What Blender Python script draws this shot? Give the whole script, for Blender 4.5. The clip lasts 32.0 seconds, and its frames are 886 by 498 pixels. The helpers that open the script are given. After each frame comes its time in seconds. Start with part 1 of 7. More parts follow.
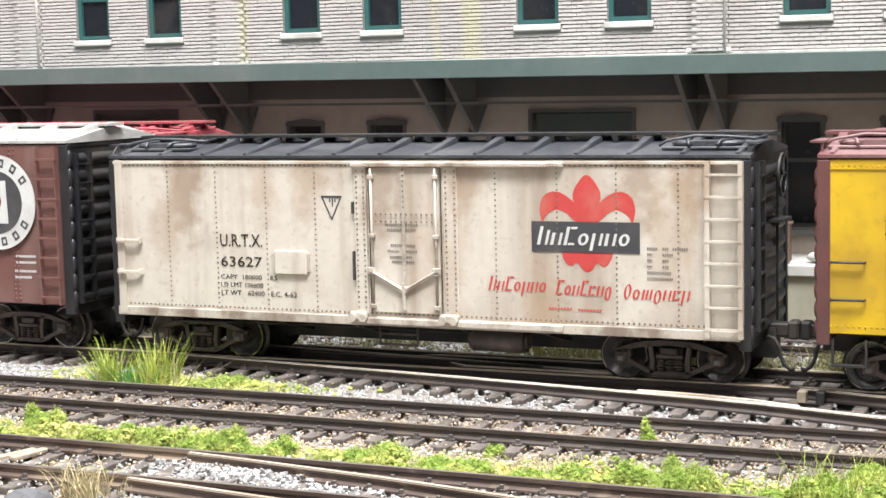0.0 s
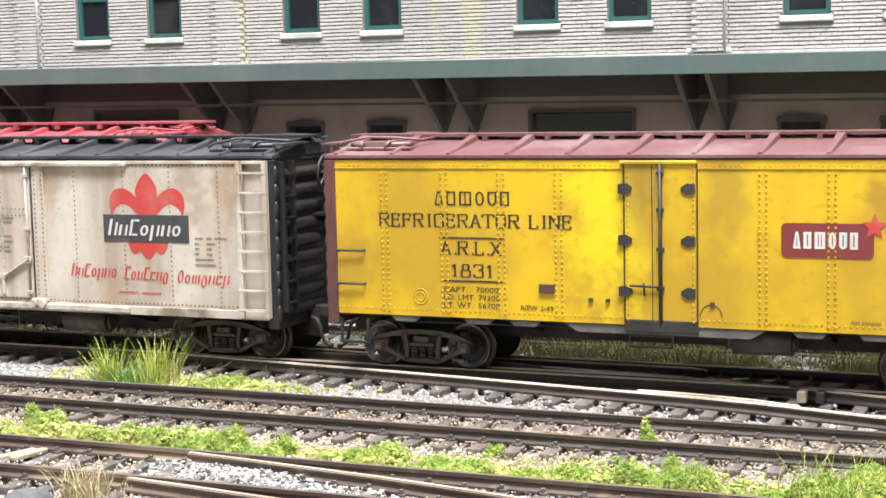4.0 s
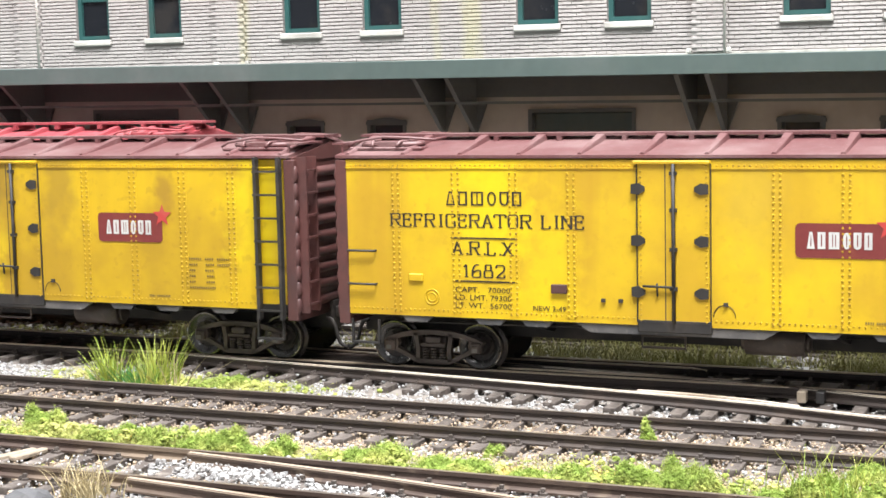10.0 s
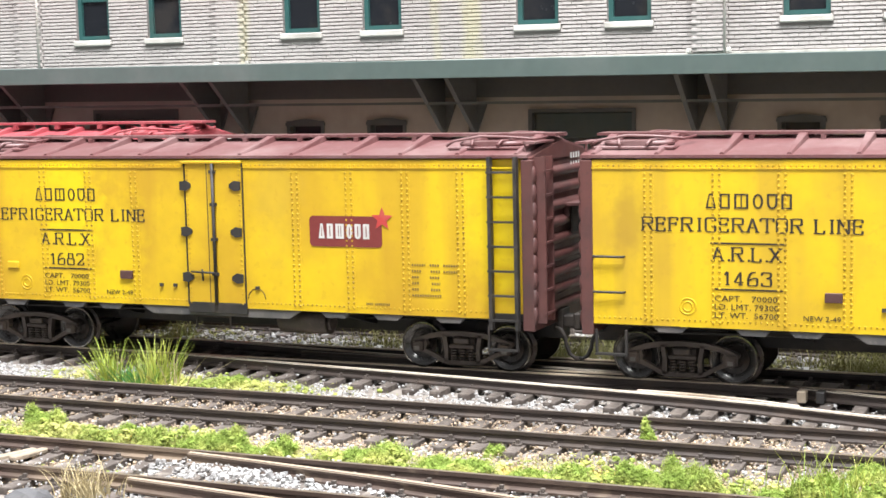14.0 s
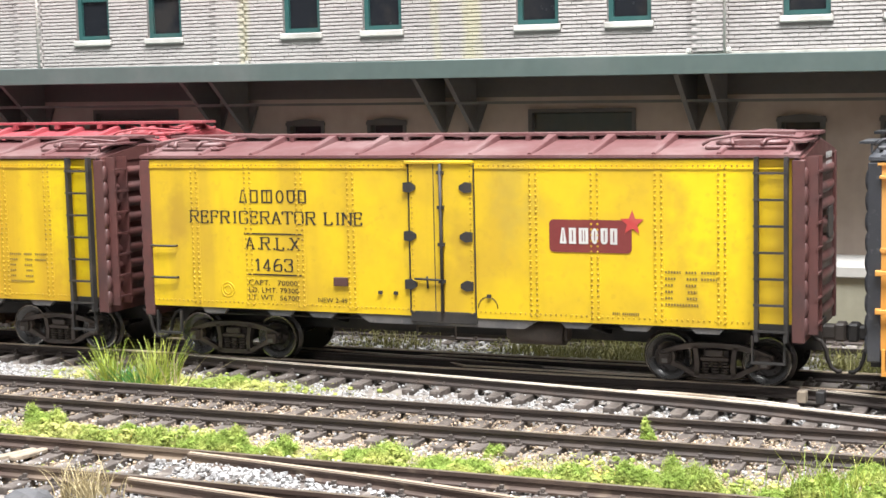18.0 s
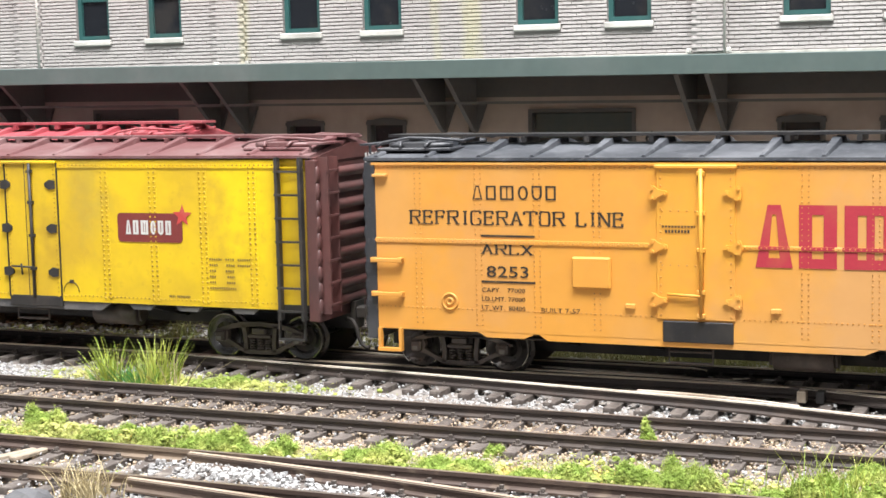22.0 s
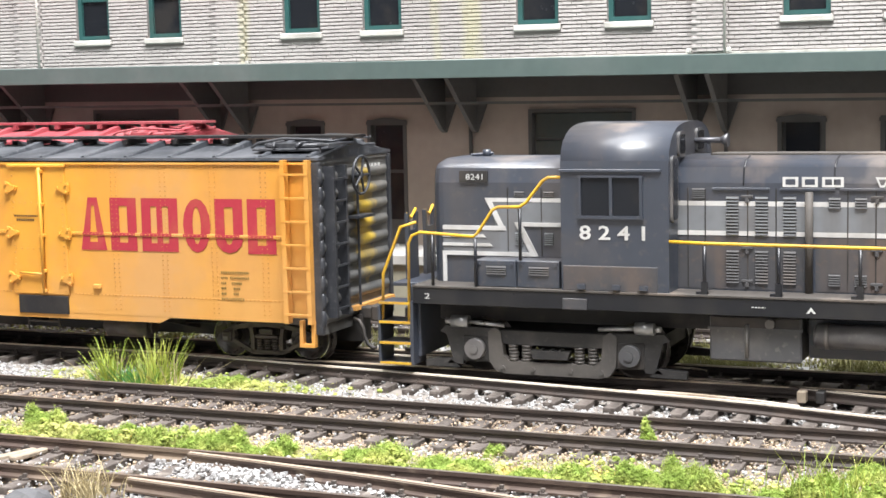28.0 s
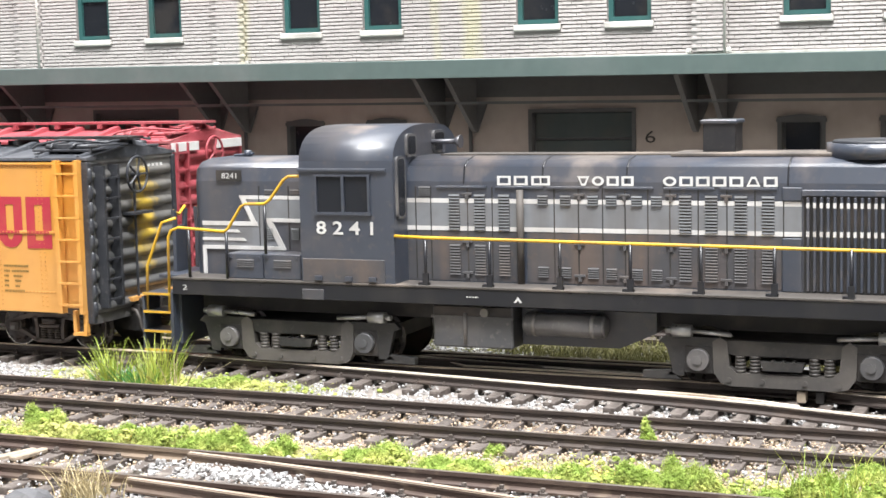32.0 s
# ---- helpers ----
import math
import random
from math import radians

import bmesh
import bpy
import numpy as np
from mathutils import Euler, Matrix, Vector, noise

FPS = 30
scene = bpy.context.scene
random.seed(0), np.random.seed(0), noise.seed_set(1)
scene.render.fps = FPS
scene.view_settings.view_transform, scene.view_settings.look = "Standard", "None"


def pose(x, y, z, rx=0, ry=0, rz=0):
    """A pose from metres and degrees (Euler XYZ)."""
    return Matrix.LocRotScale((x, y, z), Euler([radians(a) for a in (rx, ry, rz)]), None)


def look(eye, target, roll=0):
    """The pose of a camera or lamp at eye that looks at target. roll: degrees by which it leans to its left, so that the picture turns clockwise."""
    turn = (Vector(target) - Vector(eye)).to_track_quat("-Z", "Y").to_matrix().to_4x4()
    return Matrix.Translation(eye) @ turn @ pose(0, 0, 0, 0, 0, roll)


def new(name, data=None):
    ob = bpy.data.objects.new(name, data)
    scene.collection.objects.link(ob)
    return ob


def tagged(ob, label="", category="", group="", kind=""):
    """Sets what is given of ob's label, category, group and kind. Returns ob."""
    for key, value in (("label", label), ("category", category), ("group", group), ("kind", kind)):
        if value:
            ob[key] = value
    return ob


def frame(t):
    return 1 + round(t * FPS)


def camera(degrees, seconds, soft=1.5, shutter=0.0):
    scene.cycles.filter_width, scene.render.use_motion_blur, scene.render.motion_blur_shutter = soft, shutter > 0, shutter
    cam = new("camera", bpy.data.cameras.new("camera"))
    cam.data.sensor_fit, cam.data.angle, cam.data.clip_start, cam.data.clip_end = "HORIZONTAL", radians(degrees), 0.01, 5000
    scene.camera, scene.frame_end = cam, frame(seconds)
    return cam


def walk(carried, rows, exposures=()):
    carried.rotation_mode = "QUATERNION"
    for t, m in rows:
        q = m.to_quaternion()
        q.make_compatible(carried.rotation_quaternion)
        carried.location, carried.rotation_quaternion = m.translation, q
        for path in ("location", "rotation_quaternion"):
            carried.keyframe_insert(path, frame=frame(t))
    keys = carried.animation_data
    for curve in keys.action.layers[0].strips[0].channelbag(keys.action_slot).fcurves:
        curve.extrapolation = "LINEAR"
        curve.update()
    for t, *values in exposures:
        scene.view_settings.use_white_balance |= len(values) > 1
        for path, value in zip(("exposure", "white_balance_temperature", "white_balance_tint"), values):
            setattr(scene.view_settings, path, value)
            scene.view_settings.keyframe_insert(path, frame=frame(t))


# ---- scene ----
# All model dimensions below are written in millimetres and scaled by MM; the railway is built to 1:87.
MM = 0.001

cam = camera(31.36, 32.0, soft=1.55)
EYE = Vector((0.0778064, -0.3085606, 0.0605374))
AIM = EYE + Vector((-0.39186872, 0.91361729, -0.10836214))
walk(cam, [(0.0, look(EYE, AIM, -1.305)), (32.0, look(EYE, AIM, -1.305))],
     exposures=((0.0, 0.0), (12.0, 0.0), (19.0, -0.05), (25.0, -0.1), (28.0, 0.0), (30.0, 0.1), (32.0, 0.1)))

# ---- light: a bright room with ceiling lamps over the layout ----
world = bpy.data.worlds.new("world")
scene.world = world
world.use_nodes = True
world.node_tree.nodes["Background"].inputs[0].default_value = (1.0, 0.99, 0.97, 1)
world.node_tree.nodes["Background"].inputs[1].default_value = 0.05


def area_lamp(name, eye, target, sx, sy, watts, colour):
    data = bpy.data.lights.new(name, "AREA")
    data.shape, data.size, data.size_y, data.energy, data.color = "RECTANGLE", sx, sy, watts, colour
    ob = new(name, data)
    ob.matrix_basis = look(eye, target)
    return ob


area_lamp("ceiling_lamp", (0.32, -0.55, 1.44), (0.1, -0.1, 0.0), 1.0, 0.4, 79.0, (0.98, 0.985, 1.0))
area_lamp("ceiling_lamp", (-0.1, 0.15, 1.46), (-0.05, 0.05, 0.0), 1.6, 0.4, 31.0, (0.98, 0.985, 1.0))
# small unseen lamp added low in front, only to raise glints on the wheels
area_lamp("glint_lamp", (0.3, -1.85, 1.2), (0.0, 0.0, 0.0), 0.28, 0.16, 4.5, (0.98, 0.985, 1.0))
scene.view_settings.exposure = 0.0


# ---- materials ----
def material(name, colour, rough=0.6, metal=0.0, grime=(0.1, 0.08, 0.06), dirt=0.3, scale=120.0, grain=0.15,
             streak=0.0, bump=0.0, vary=0.0, island=0.0, spec=0.5, level=0.5, shift=(0, 0, 0), patches=(), speck=0.0, leaf=None, stains=(), stain=(0.50, 0.47, 0.27)):
    """Painted or weathered surface: blotches of grime, fine grain, vertical streaks, relief."""
    m = bpy.data.materials.new(name)
    m.use_nodes = True
    nt = m.node_tree
    n, l = nt.nodes, nt.links
    bsdf = n["Principled BSDF"]
    bsdf.inputs["Roughness"].default_value = rough
    bsdf.inputs["Metallic"].default_value = metal
    bsdf.inputs["Specular IOR Level"].default_value = spec
    tc = n.new("ShaderNodeTexCoord")

    def noise_at(sc, detail, stretch=None):
        t = n.new("ShaderNodeTexNoise")
        t.inputs["Scale"].default_value = sc
        t.inputs["Detail"].default_value = detail
        if stretch or any(shift):
            mp = n.new("ShaderNodeMapping")
            mp.inputs["Scale"].default_value = stretch or (1, 1, 1)
            mp.inputs["Location"].default_value = shift
            l.new(tc.outputs["Object"], mp.inputs[0])
            l.new(mp.outputs[0], t.inputs["Vector"])
        else:
            l.new(tc.outputs["Object"], t.inputs["Vector"])
        return t.outputs["Fac"]

    def ramp(src, a, b, top=1.0):
        r = n.new("ShaderNodeMapRange")
        r.inputs["From Min"].default_value, r.inputs["From Max"].default_value = a, b
        r.inputs["To Max"].default_value = top
        l.new(src, r.inputs["Value"])
        return r.outputs[0]

    def blend(fac, a, b, mode="MIX"):
        x = n.new("ShaderNodeMix")
        x.data_type, x.blend_type = "RGBA", mode
        if isinstance(fac, float):
            x.inputs[0].default_value = fac
        else:
            l.new(fac, x.inputs[0])
        for k, v in ((6, a), (7, b)):
            if isinstance(v, tuple):
                x.inputs[k].default_value = (*v, 1)
            else:
                l.new(v, x.inputs[k])
        return x.outputs[2]

    base = tuple(colour)
    cur = base
    if vary:
        oi = n.new("ShaderNodeObjectInfo")
        cur = blend(ramp(oi.outputs["Random"], 0, 1, vary), cur, tuple(c * 0.35 for c in base))
    if island:
        ge = n.new("ShaderNodeNewGeometry")
        cur = blend(ramp(ge.outputs["Random Per Island"], 0, 1, island), cur, leaf or tuple(c * 0.3 for c in base))
    if dirt:
        cur = blend(ramp(noise_at(scale, 6.0), level, level + 0.16, dirt), cur, grime)
    if streak:
        cur = blend(ramp(noise_at(scale * 2.2, 4.0, (1, 1, 0.08)), 0.5, 0.64, streak), cur, grime)
    for px, py, pz, pr, pc, power in patches:
        sub = n.new("ShaderNodeVectorMath")
        sub.operation = "DISTANCE"
        sub.inputs[1].default_value = (px, py, pz * 0.45)
        squash = n.new("ShaderNodeVectorMath")
        squash.operation = "MULTIPLY"
        squash.inputs[1].default_value = (1, 1, 0.45)
        l.new(tc.outputs["Object"], squash.inputs[0])
        l.new(squash.outputs[0], sub.inputs[0])
        add = n.new("ShaderNodeMath")
        add.operation = "MULTIPLY_ADD"
        add.inputs[1].default_value, add.inputs[2].default_value = pr * 1.6, -pr * 0.8
        l.new(noise_at(260, 3.0), add.inputs[0])
        tot = n.new("ShaderNodeMath")
        l.new(sub.outputs["Value"], tot.inputs[0])
        l.new(add.outputs[0], tot.inputs[1])
        fall = n.new("ShaderNodeMapRange")
        fall.inputs["From Min"].default_value, fall.inputs["From Max"].default_value = pr, pr * 0.35
        fall.inputs["To Max"].default_value = power
        l.new(tot.outputs[0], fall.inputs["Value"])
        cur = blend(fall.outputs[0], cur, pc)
    for sx, sw, power in stains:
        sep = n.new("ShaderNodeSeparateXYZ")
        l.new(tc.outputs["Object"], sep.inputs[0])
        wob = n.new("ShaderNodeMath")
        wob.operation = "MULTIPLY_ADD"
        wob.inputs[1].default_value, wob.inputs[2].default_value = sw * 1.6, -sx - sw * 0.8
        l.new(noise_at(420, 3.0, (1, 1, 0.35)), wob.inputs[0])
        off = n.new("ShaderNodeMath")
        l.new(sep.outputs[0], off.inputs[0])
        l.new(wob.outputs[0], off.inputs[1])
        gap = n.new("ShaderNodeMath")
        gap.operation = "ABSOLUTE"
        l.new(off.outputs[0], gap.inputs[0])
        edge = ramp(gap.outputs[0], sw, sw * 0.25, power)
        cur = blend(edge, cur, stain)
    if speck:
        cur = blend(ramp(noise_at(scale * 14, 2.0), 0.60, 0.70, speck), cur, grime)
    if grain:
        g = noise_at(scale * 9, 3.0)
        cur = blend(ramp(g, 0.35, 0.75, grain), cur, tuple(c * 0.45 for c in base))
    if isinstance(cur, tuple):
        bsdf.inputs["Base Color"].default_value = (*cur, 1)
    else:
        l.new(cur, bsdf.inputs["Base Color"])
    if rough < 0.9:
        mt = n.new("ShaderNodeMath")
        l.new(noise_at(scale * 3, 3.0), mt.inputs[0])
        mt.operation = "MULTIPLY_ADD"
        mt.inputs[1].default_value, mt.inputs[2].default_value = 0.3, rough - 0.15
        l.new(mt.outputs[0], bsdf.inputs["Roughness"])
    if bump:
        b = n.new("ShaderNodeBump")
        b.inputs["Strength"].default_value, b.inputs["Distance"].default_value = bump, 0.0004
        l.new(noise_at(scale * 6, 6.0), b.inputs["Height"])
        l.new(b.outputs[0], bsdf.inputs["Normal"])
    return m


YELLOWS = [
    material("blotched_yellow_paint", speck=0.35, colour=(0.66, 0.43, 0.012), rough=0.45, grime=(0.40, 0.24, 0.02), dirt=0.75, scale=34, grain=0.1, streak=0.35, level=0.45, shift=(0.31, 0.2, 0.1),
             patches=((-0.011, -0.0176, 0.032, 0.010, (0.80, 0.60, 0.008), 0.85), (-0.004, -0.018, 0.040, 0.006, (0.20, 0.12, 0.03), 0.6), (0.012, -0.0176, 0.039, 0.006, (0.30, 0.19, 0.03), 0.5),
                      (0.0645, -0.0176, 0.036, 0.010, (0.76, 0.58, 0.008), 0.8), (0.040, -0.0176, 0.037, 0.003, (0.28, 0.15, 0.03), 0.6), (-0.066, -0.0176, 0.023, 0.005, (0.33, 0.2, 0.03), 0.5))),
    material("worn_yellow_paint", speck=0.25, colour=(0.72, 0.49, 0.012), rough=0.45, grime=(0.50, 0.29, 0.02), dirt=0.65, scale=40, grain=0.12, streak=0.6, level=0.46, shift=(0.7, 0.1, 0.4),
             patches=((-0.0375, -0.0176, 0.037, 0.010, (0.82, 0.62, 0.006), 0.8), (-0.025, -0.0176, 0.022, 0.008, (0.82, 0.60, 0.006), 0.6), (0.0645, -0.0176, 0.034, 0.010, (0.78, 0.60, 0.006), 0.7), (0.015, -0.0176, 0.037, 0.007, (0.52, 0.34, 0.04), 0.5))),
    material("faded_yellow_paint", speck=0.25, colour=(0.74, 0.505, 0.013), rough=0.45, grime=(0.50, 0.31, 0.03), dirt=0.65, scale=42, grain=0.12, streak=0.6, level=0.47, shift=(1.3, 0.5, 0.2),
             patches=((0.055, -0.0176, 0.037, 0.009, (0.84, 0.62, 0.006), 0.85), (0.015, -0.0176, 0.037, 0.006, (0.45, 0.33, 0.06), 0.5), (-0.062, -0.0176, 0.033, 0.004, (0.35, 0.22, 0.03), 0.5), (0.004, -0.018, 0.028, 0.004, (0.42, 0.26, 0.03), 0.5))),
]
# yellow rivets: grime wash, plus a darker base carrying the shadow of each head
RIVETY = material("grimy_shaded_yellow_rivets", (0.52, 0.33, 0.014), 0.5, grime=(0.15, 0.09, 0.02), dirt=0.6, scale=160)
ORANGE = material("orange_car_paint", (0.69, 0.315, 0.05), 0.5, grime=(0.62, 0.33, 0.11), dirt=0.65, scale=24, grain=0.1, streak=0.3, level=0.48, speck=0.12, patches=((0.0, -0.0176, 0.038, 0.014, (0.74, 0.36, 0.03), 0.6), (-0.045, -0.0176, 0.020, 0.012, (0.60, 0.30, 0.10), 0.5), (0.030, -0.0176, 0.016, 0.012, (0.58, 0.32, 0.14), 0.5), (0.050, -0.0176, 0.036, 0.010, (0.56, 0.27, 0.08), 0.5)))
CREAM = material("aged_cream_paint", (0.60, 0.55, 0.475), 0.5, grime=(0.25, 0.165, 0.105), dirt=0.45, scale=44, grain=0.15, streak=0.6, level=0.52, speck=0.22,
                 patches=((-0.052, -0.0176, 0.038, 0.006, (0.24, 0.15, 0.09), 0.7), (-0.057, -0.0176, 0.030, 0.006, (0.42, 0.33, 0.25), 0.6), (-0.005, -0.0181, 0.036, 0.006, (0.26, 0.17, 0.11), 0.65), (0.049, -0.0176, 0.039, 0.006, (0.25, 0.15, 0.09), 0.6),
                          (0.060, -0.0176, 0.041, 0.006, (0.3, 0.18, 0.10), 0.6), (0.008, -0.0181, 0.024, 0.007, (0.48, 0.38, 0.29), 0.6), (-0.022, -0.0176, 0.041, 0.005, (0.36, 0.25, 0.16), 0.6), (0.014, -0.0176, 0.040, 0.005, (0.33, 0.22, 0.14), 0.6),
                          (0.056, -0.0176, 0.030, 0.007, (0.40, 0.30, 0.21), 0.5), (-0.033, -0.0176, 0.038, 0.005, (0.38, 0.27, 0.18), 0.5), (0.030, -0.0176, 0.012, 0.006, (0.40, 0.28, 0.18), 0.5)))
RUSTCREAM = material("rust_stained_cream", (0.52, 0.465, 0.395), 0.55, grime=(0.14, 0.095, 0.062), dirt=0.75, scale=150, level=0.48, speck=0.45, streak=0.3)
RIVETC = material("grimy_cream_rivets", (0.20, 0.155, 0.115), 0.6, grime=(0.09, 0.06, 0.04), dirt=0.6, scale=200)
MAROON = material("oxide_red_paint", (0.125, 0.047, 0.042), 0.5, grime=(0.05, 0.035, 0.035), dirt=0.5, scale=90, streak=0.3, speck=0.3)
ROOFRED = material("dusty_roof_paint", (0.15, 0.062, 0.062), 0.42, grime=(0.27, 0.18, 0.175), dirt=0.5, scale=70, speck=0.3)
BROWN = material("brown_car_paint", (0.16, 0.07, 0.06), 0.55, grime=(0.25, 0.17, 0.15), dirt=0.4, scale=60, streak=0.3)
REDCAR = material("faded_red_paint", (0.33, 0.055, 0.068), 0.6, grime=(0.40, 0.16, 0.16), dirt=0.55, scale=70, speck=0.3)
BLACK = material("weathered_black_paint", (0.016, 0.016, 0.018), 0.42, grime=(0.06, 0.052, 0.045), dirt=0.5, scale=80, streak=0.3, speck=0.3)
ROOFBLACK = material("dusty_black_roof", (0.034, 0.036, 0.042), 0.4, grime=(0.11, 0.11, 0.115), dirt=0.5, scale=70, speck=0.4)
GREYWHITE = material("silver_white_roof", (0.47, 0.455, 0.43), 0.5, grime=(0.24, 0.21, 0.19), dirt=0.65, streak=0.4, speck=0.3, scale=80)
UNDER = material("grimy_underframe", (0.028, 0.026, 0.025), 0.6, grime=(0.09, 0.072, 0.06), dirt=0.6, scale=110)
TRUCK = material("grimy_truck_metal", (0.072, 0.058, 0.050), 0.5, grime=(0.16, 0.12, 0.095), dirt=0.6, scale=140, speck=0.3)
LOCO = material("weathered_locomotive_black", (0.044, 0.052, 0.070), 0.36, spec=0.75, grime=(0.105, 0.092, 0.087), dirt=0.45, scale=42, streak=0.4, level=0.5, speck=0.4,
                patches=((-0.038, -0.008, 0.0495, 0.005, (0.30, 0.24, 0.20), 0.55), (-0.045, -0.004, 0.050, 0.004, (0.26, 0.24, 0.23), 0.5), (-0.012, -0.004, 0.044, 0.007, (0.24, 0.19, 0.16), 0.6), (0.012, -0.004, 0.044, 0.008, (0.26, 0.22, 0.19), 0.6), (0.055, -0.004, 0.044, 0.006, (0.24, 0.20, 0.18), 0.5), (-0.062, -0.003, 0.044, 0.007, (0.22, 0.19, 0.17), 0.6)))
LOCOGREY = material("locomotive_grey_band", (0.19, 0.20, 0.213), 0.5, grime=(0.12, 0.11, 0.105), dirt=0.45, scale=60, streak=0.45)
STRIPE = material("white_stripe_paint", (0.60, 0.59, 0.575), 0.5, grime=(0.30, 0.27, 0.24), dirt=0.5, scale=120)
HANDRAIL = material("yellow_handrail_paint", (0.66, 0.40, 0.03), 0.45, grime=(0.3, 0.15, 0.06), dirt=0.5, scale=150)
LOCOTRUCK = material("oily_truck_metal", (0.035, 0.034, 0.034), 0.4, grime=(0.11, 0.10, 0.09), dirt=0.55, scale=110, speck=0.3)
EQUALIZER = material("dusty_grey_equalizer_bar", (0.085, 0.079, 0.074), 0.45, grime=(0.16, 0.143, 0.127), dirt=0.55, scale=80, streak=0.3, speck=0.3)
BRIGHTMETAL = material("bare_brake_metal", (0.42, 0.42, 0.41), 0.32, metal=0.7, grime=(0.14, 0.13, 0.12), dirt=0.45, scale=140)
GREYLOUVRE = material("dusty_grey_louvre", (0.13, 0.135, 0.14), 0.7, spec=0.3, grime=(0.09, 0.08, 0.075), dirt=0.5, scale=90)
LOUVRE = material("dusty_louvre_black", (0.09, 0.088, 0.09), 0.7, spec=0.3, grime=(0.14, 0.11, 0.09), dirt=0.5, scale=90)
ROOFDUST = material("chalky_grey_roof", (0.045, 0.049, 0.057), 0.42, grime=(0.17, 0.175, 0.19), dirt=0.5, scale=70, level=0.5, speck=0.5, streak=0.3)
# orange rivets tinted darker than the car paint, shading put into the colour
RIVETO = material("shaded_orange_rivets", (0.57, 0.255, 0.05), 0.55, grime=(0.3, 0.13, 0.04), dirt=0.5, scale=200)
SILLBLACK = material("glossy_sill_black", (0.014, 0.015, 0.019), 0.33, grime=(0.055, 0.05, 0.045), dirt=0.3, scale=60, streak=0.2)
BRAKE = material("grey_journal_metal", (0.20, 0.19, 0.18), 0.45, metal=0.3, dirt=0.4, scale=150)
WHEELFACE = material("oiled_black_wheel_face", (0.10, 0.098, 0.095), 0.24, metal=0.75, grime=(0.03, 0.027, 0.025), dirt=0.35, scale=160)
WHEEL = material("dark_wheel_metal", (0.055, 0.048, 0.044), 0.3, metal=0.4, grime=(0.13, 0.09, 0.07), dirt=0.5, scale=160)
TREAD = material("polished_wheel_rim", (0.34, 0.33, 0.31), 0.12, metal=1.0, grime=(0.12, 0.1, 0.08), dirt=0.6, scale=160)
INK = material("black_lettering", (0.03, 0.024, 0.018), 0.6, grime=(0.14, 0.10, 0.04), dirt=0.35, scale=300)
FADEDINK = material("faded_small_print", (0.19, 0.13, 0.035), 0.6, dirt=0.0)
GREYINK = material("faded_grey_print", (0.17, 0.15, 0.13), 0.6, dirt=0.0)
ROCKGREY = material("grey_weathered_rock", (0.10, 0.10, 0.105), 0.85, grime=(0.18, 0.175, 0.17), dirt=0.6, scale=120, bump=0.6)
WHITEINK = material("white_lettering", (0.62, 0.62, 0.60), 0.6, grime=(0.35, 0.33, 0.3), dirt=0.3, scale=150)
REDINK = material("crimson_lettering", (0.42, 0.03, 0.05), 0.55, grime=(0.5, 0.15, 0.06), dirt=0.25, scale=150)
SCARLET = material("scarlet_emblem", (0.50, 0.055, 0.05), 0.55, grime=(0.5, 0.22, 0.16), dirt=0.35, scale=120)
PLATE = material("dark_red_emblem", (0.19, 0.032, 0.03), 0.55, grime=(0.26, 0.08, 0.03), dirt=0.3, scale=120)
CHARCOAL = material("charcoal_emblem", (0.05, 0.05, 0.055), 0.55, grime=(0.15, 0.13, 0.12), dirt=0.3, scale=120)
LOCODUST = material("rust_dusted_black", (0.066, 0.066, 0.072), 0.42, grime=(0.15, 0.108, 0.085), dirt=0.55, scale=50, streak=0.6, level=0.48, speck=0.3)
ENDGREY = material("grey_car_end_paint", (0.10, 0.10, 0.098), 0.5, grime=(0.22, 0.205, 0.18), dirt=0.5, scale=60, streak=0.2, patches=((0.0715, 0.004, 0.030, 0.006, (0.62, 0.42, 0.04), 0.9),))
DARKGLASS = material("dark_window_glass", (0.014, 0.016, 0.020), 0.22, spec=0.3, dirt=0.2, scale=90, grain=0.0)
RAIL = material("rusty_brown_rail", (0.05, 0.039, 0.034), 0.5, metal=0.1, grime=(0.11, 0.08, 0.062), dirt=0.45, scale=90)
RAILTOP = material("worn_rail_head", (0.16, 0.135, 0.118), 0.38, metal=0.3, grime=(0.12, 0.09, 0.07), dirt=0.5, scale=90)
BRIGHTRAIL = material("bare_pale_rail", (0.80, 0.71, 0.60), 0.4, metal=0.1, grime=(0.42, 0.29, 0.19), dirt=0.8, scale=30, level=0.5)
POLISHED = material("polished_rail_head", (0.70, 0.57, 0.42), 0.35, metal=0.2, grime=(0.3, 0.2, 0.13), dirt=0.5, scale=50)
TANRAIL = material("tan_bare_rail", (0.40, 0.32, 0.25), 0.45, metal=0.1, grime=(0.22, 0.15, 0.10), dirt=0.8, scale=30)
TANKGREY = material("dusty_grey_tank", (0.085, 0.085, 0.088), 0.4, grime=(0.22, 0.20, 0.185), dirt=0.5, scale=70, speck=0.4)
TIE = material("weathered_tie", (0.115, 0.094, 0.082), 0.8, grime=(0.34, 0.30, 0.26), dirt=0.6, scale=210, bump=0.8, vary=0.55, streak=0.2, level=0.5)
SOIL = material("ballast_soil", (0.21, 0.185, 0.165), 0.95, grime=(0.34, 0.31, 0.275), dirt=0.6, scale=240, bump=0.9)
STONE = material("pale_ballast_stone", (0.58, 0.575, 0.57), 0.85, grime=(0.42, 0.39, 0.36), dirt=0.45, scale=120, island=0.8, leaf=(0.20, 0.19, 0.185))
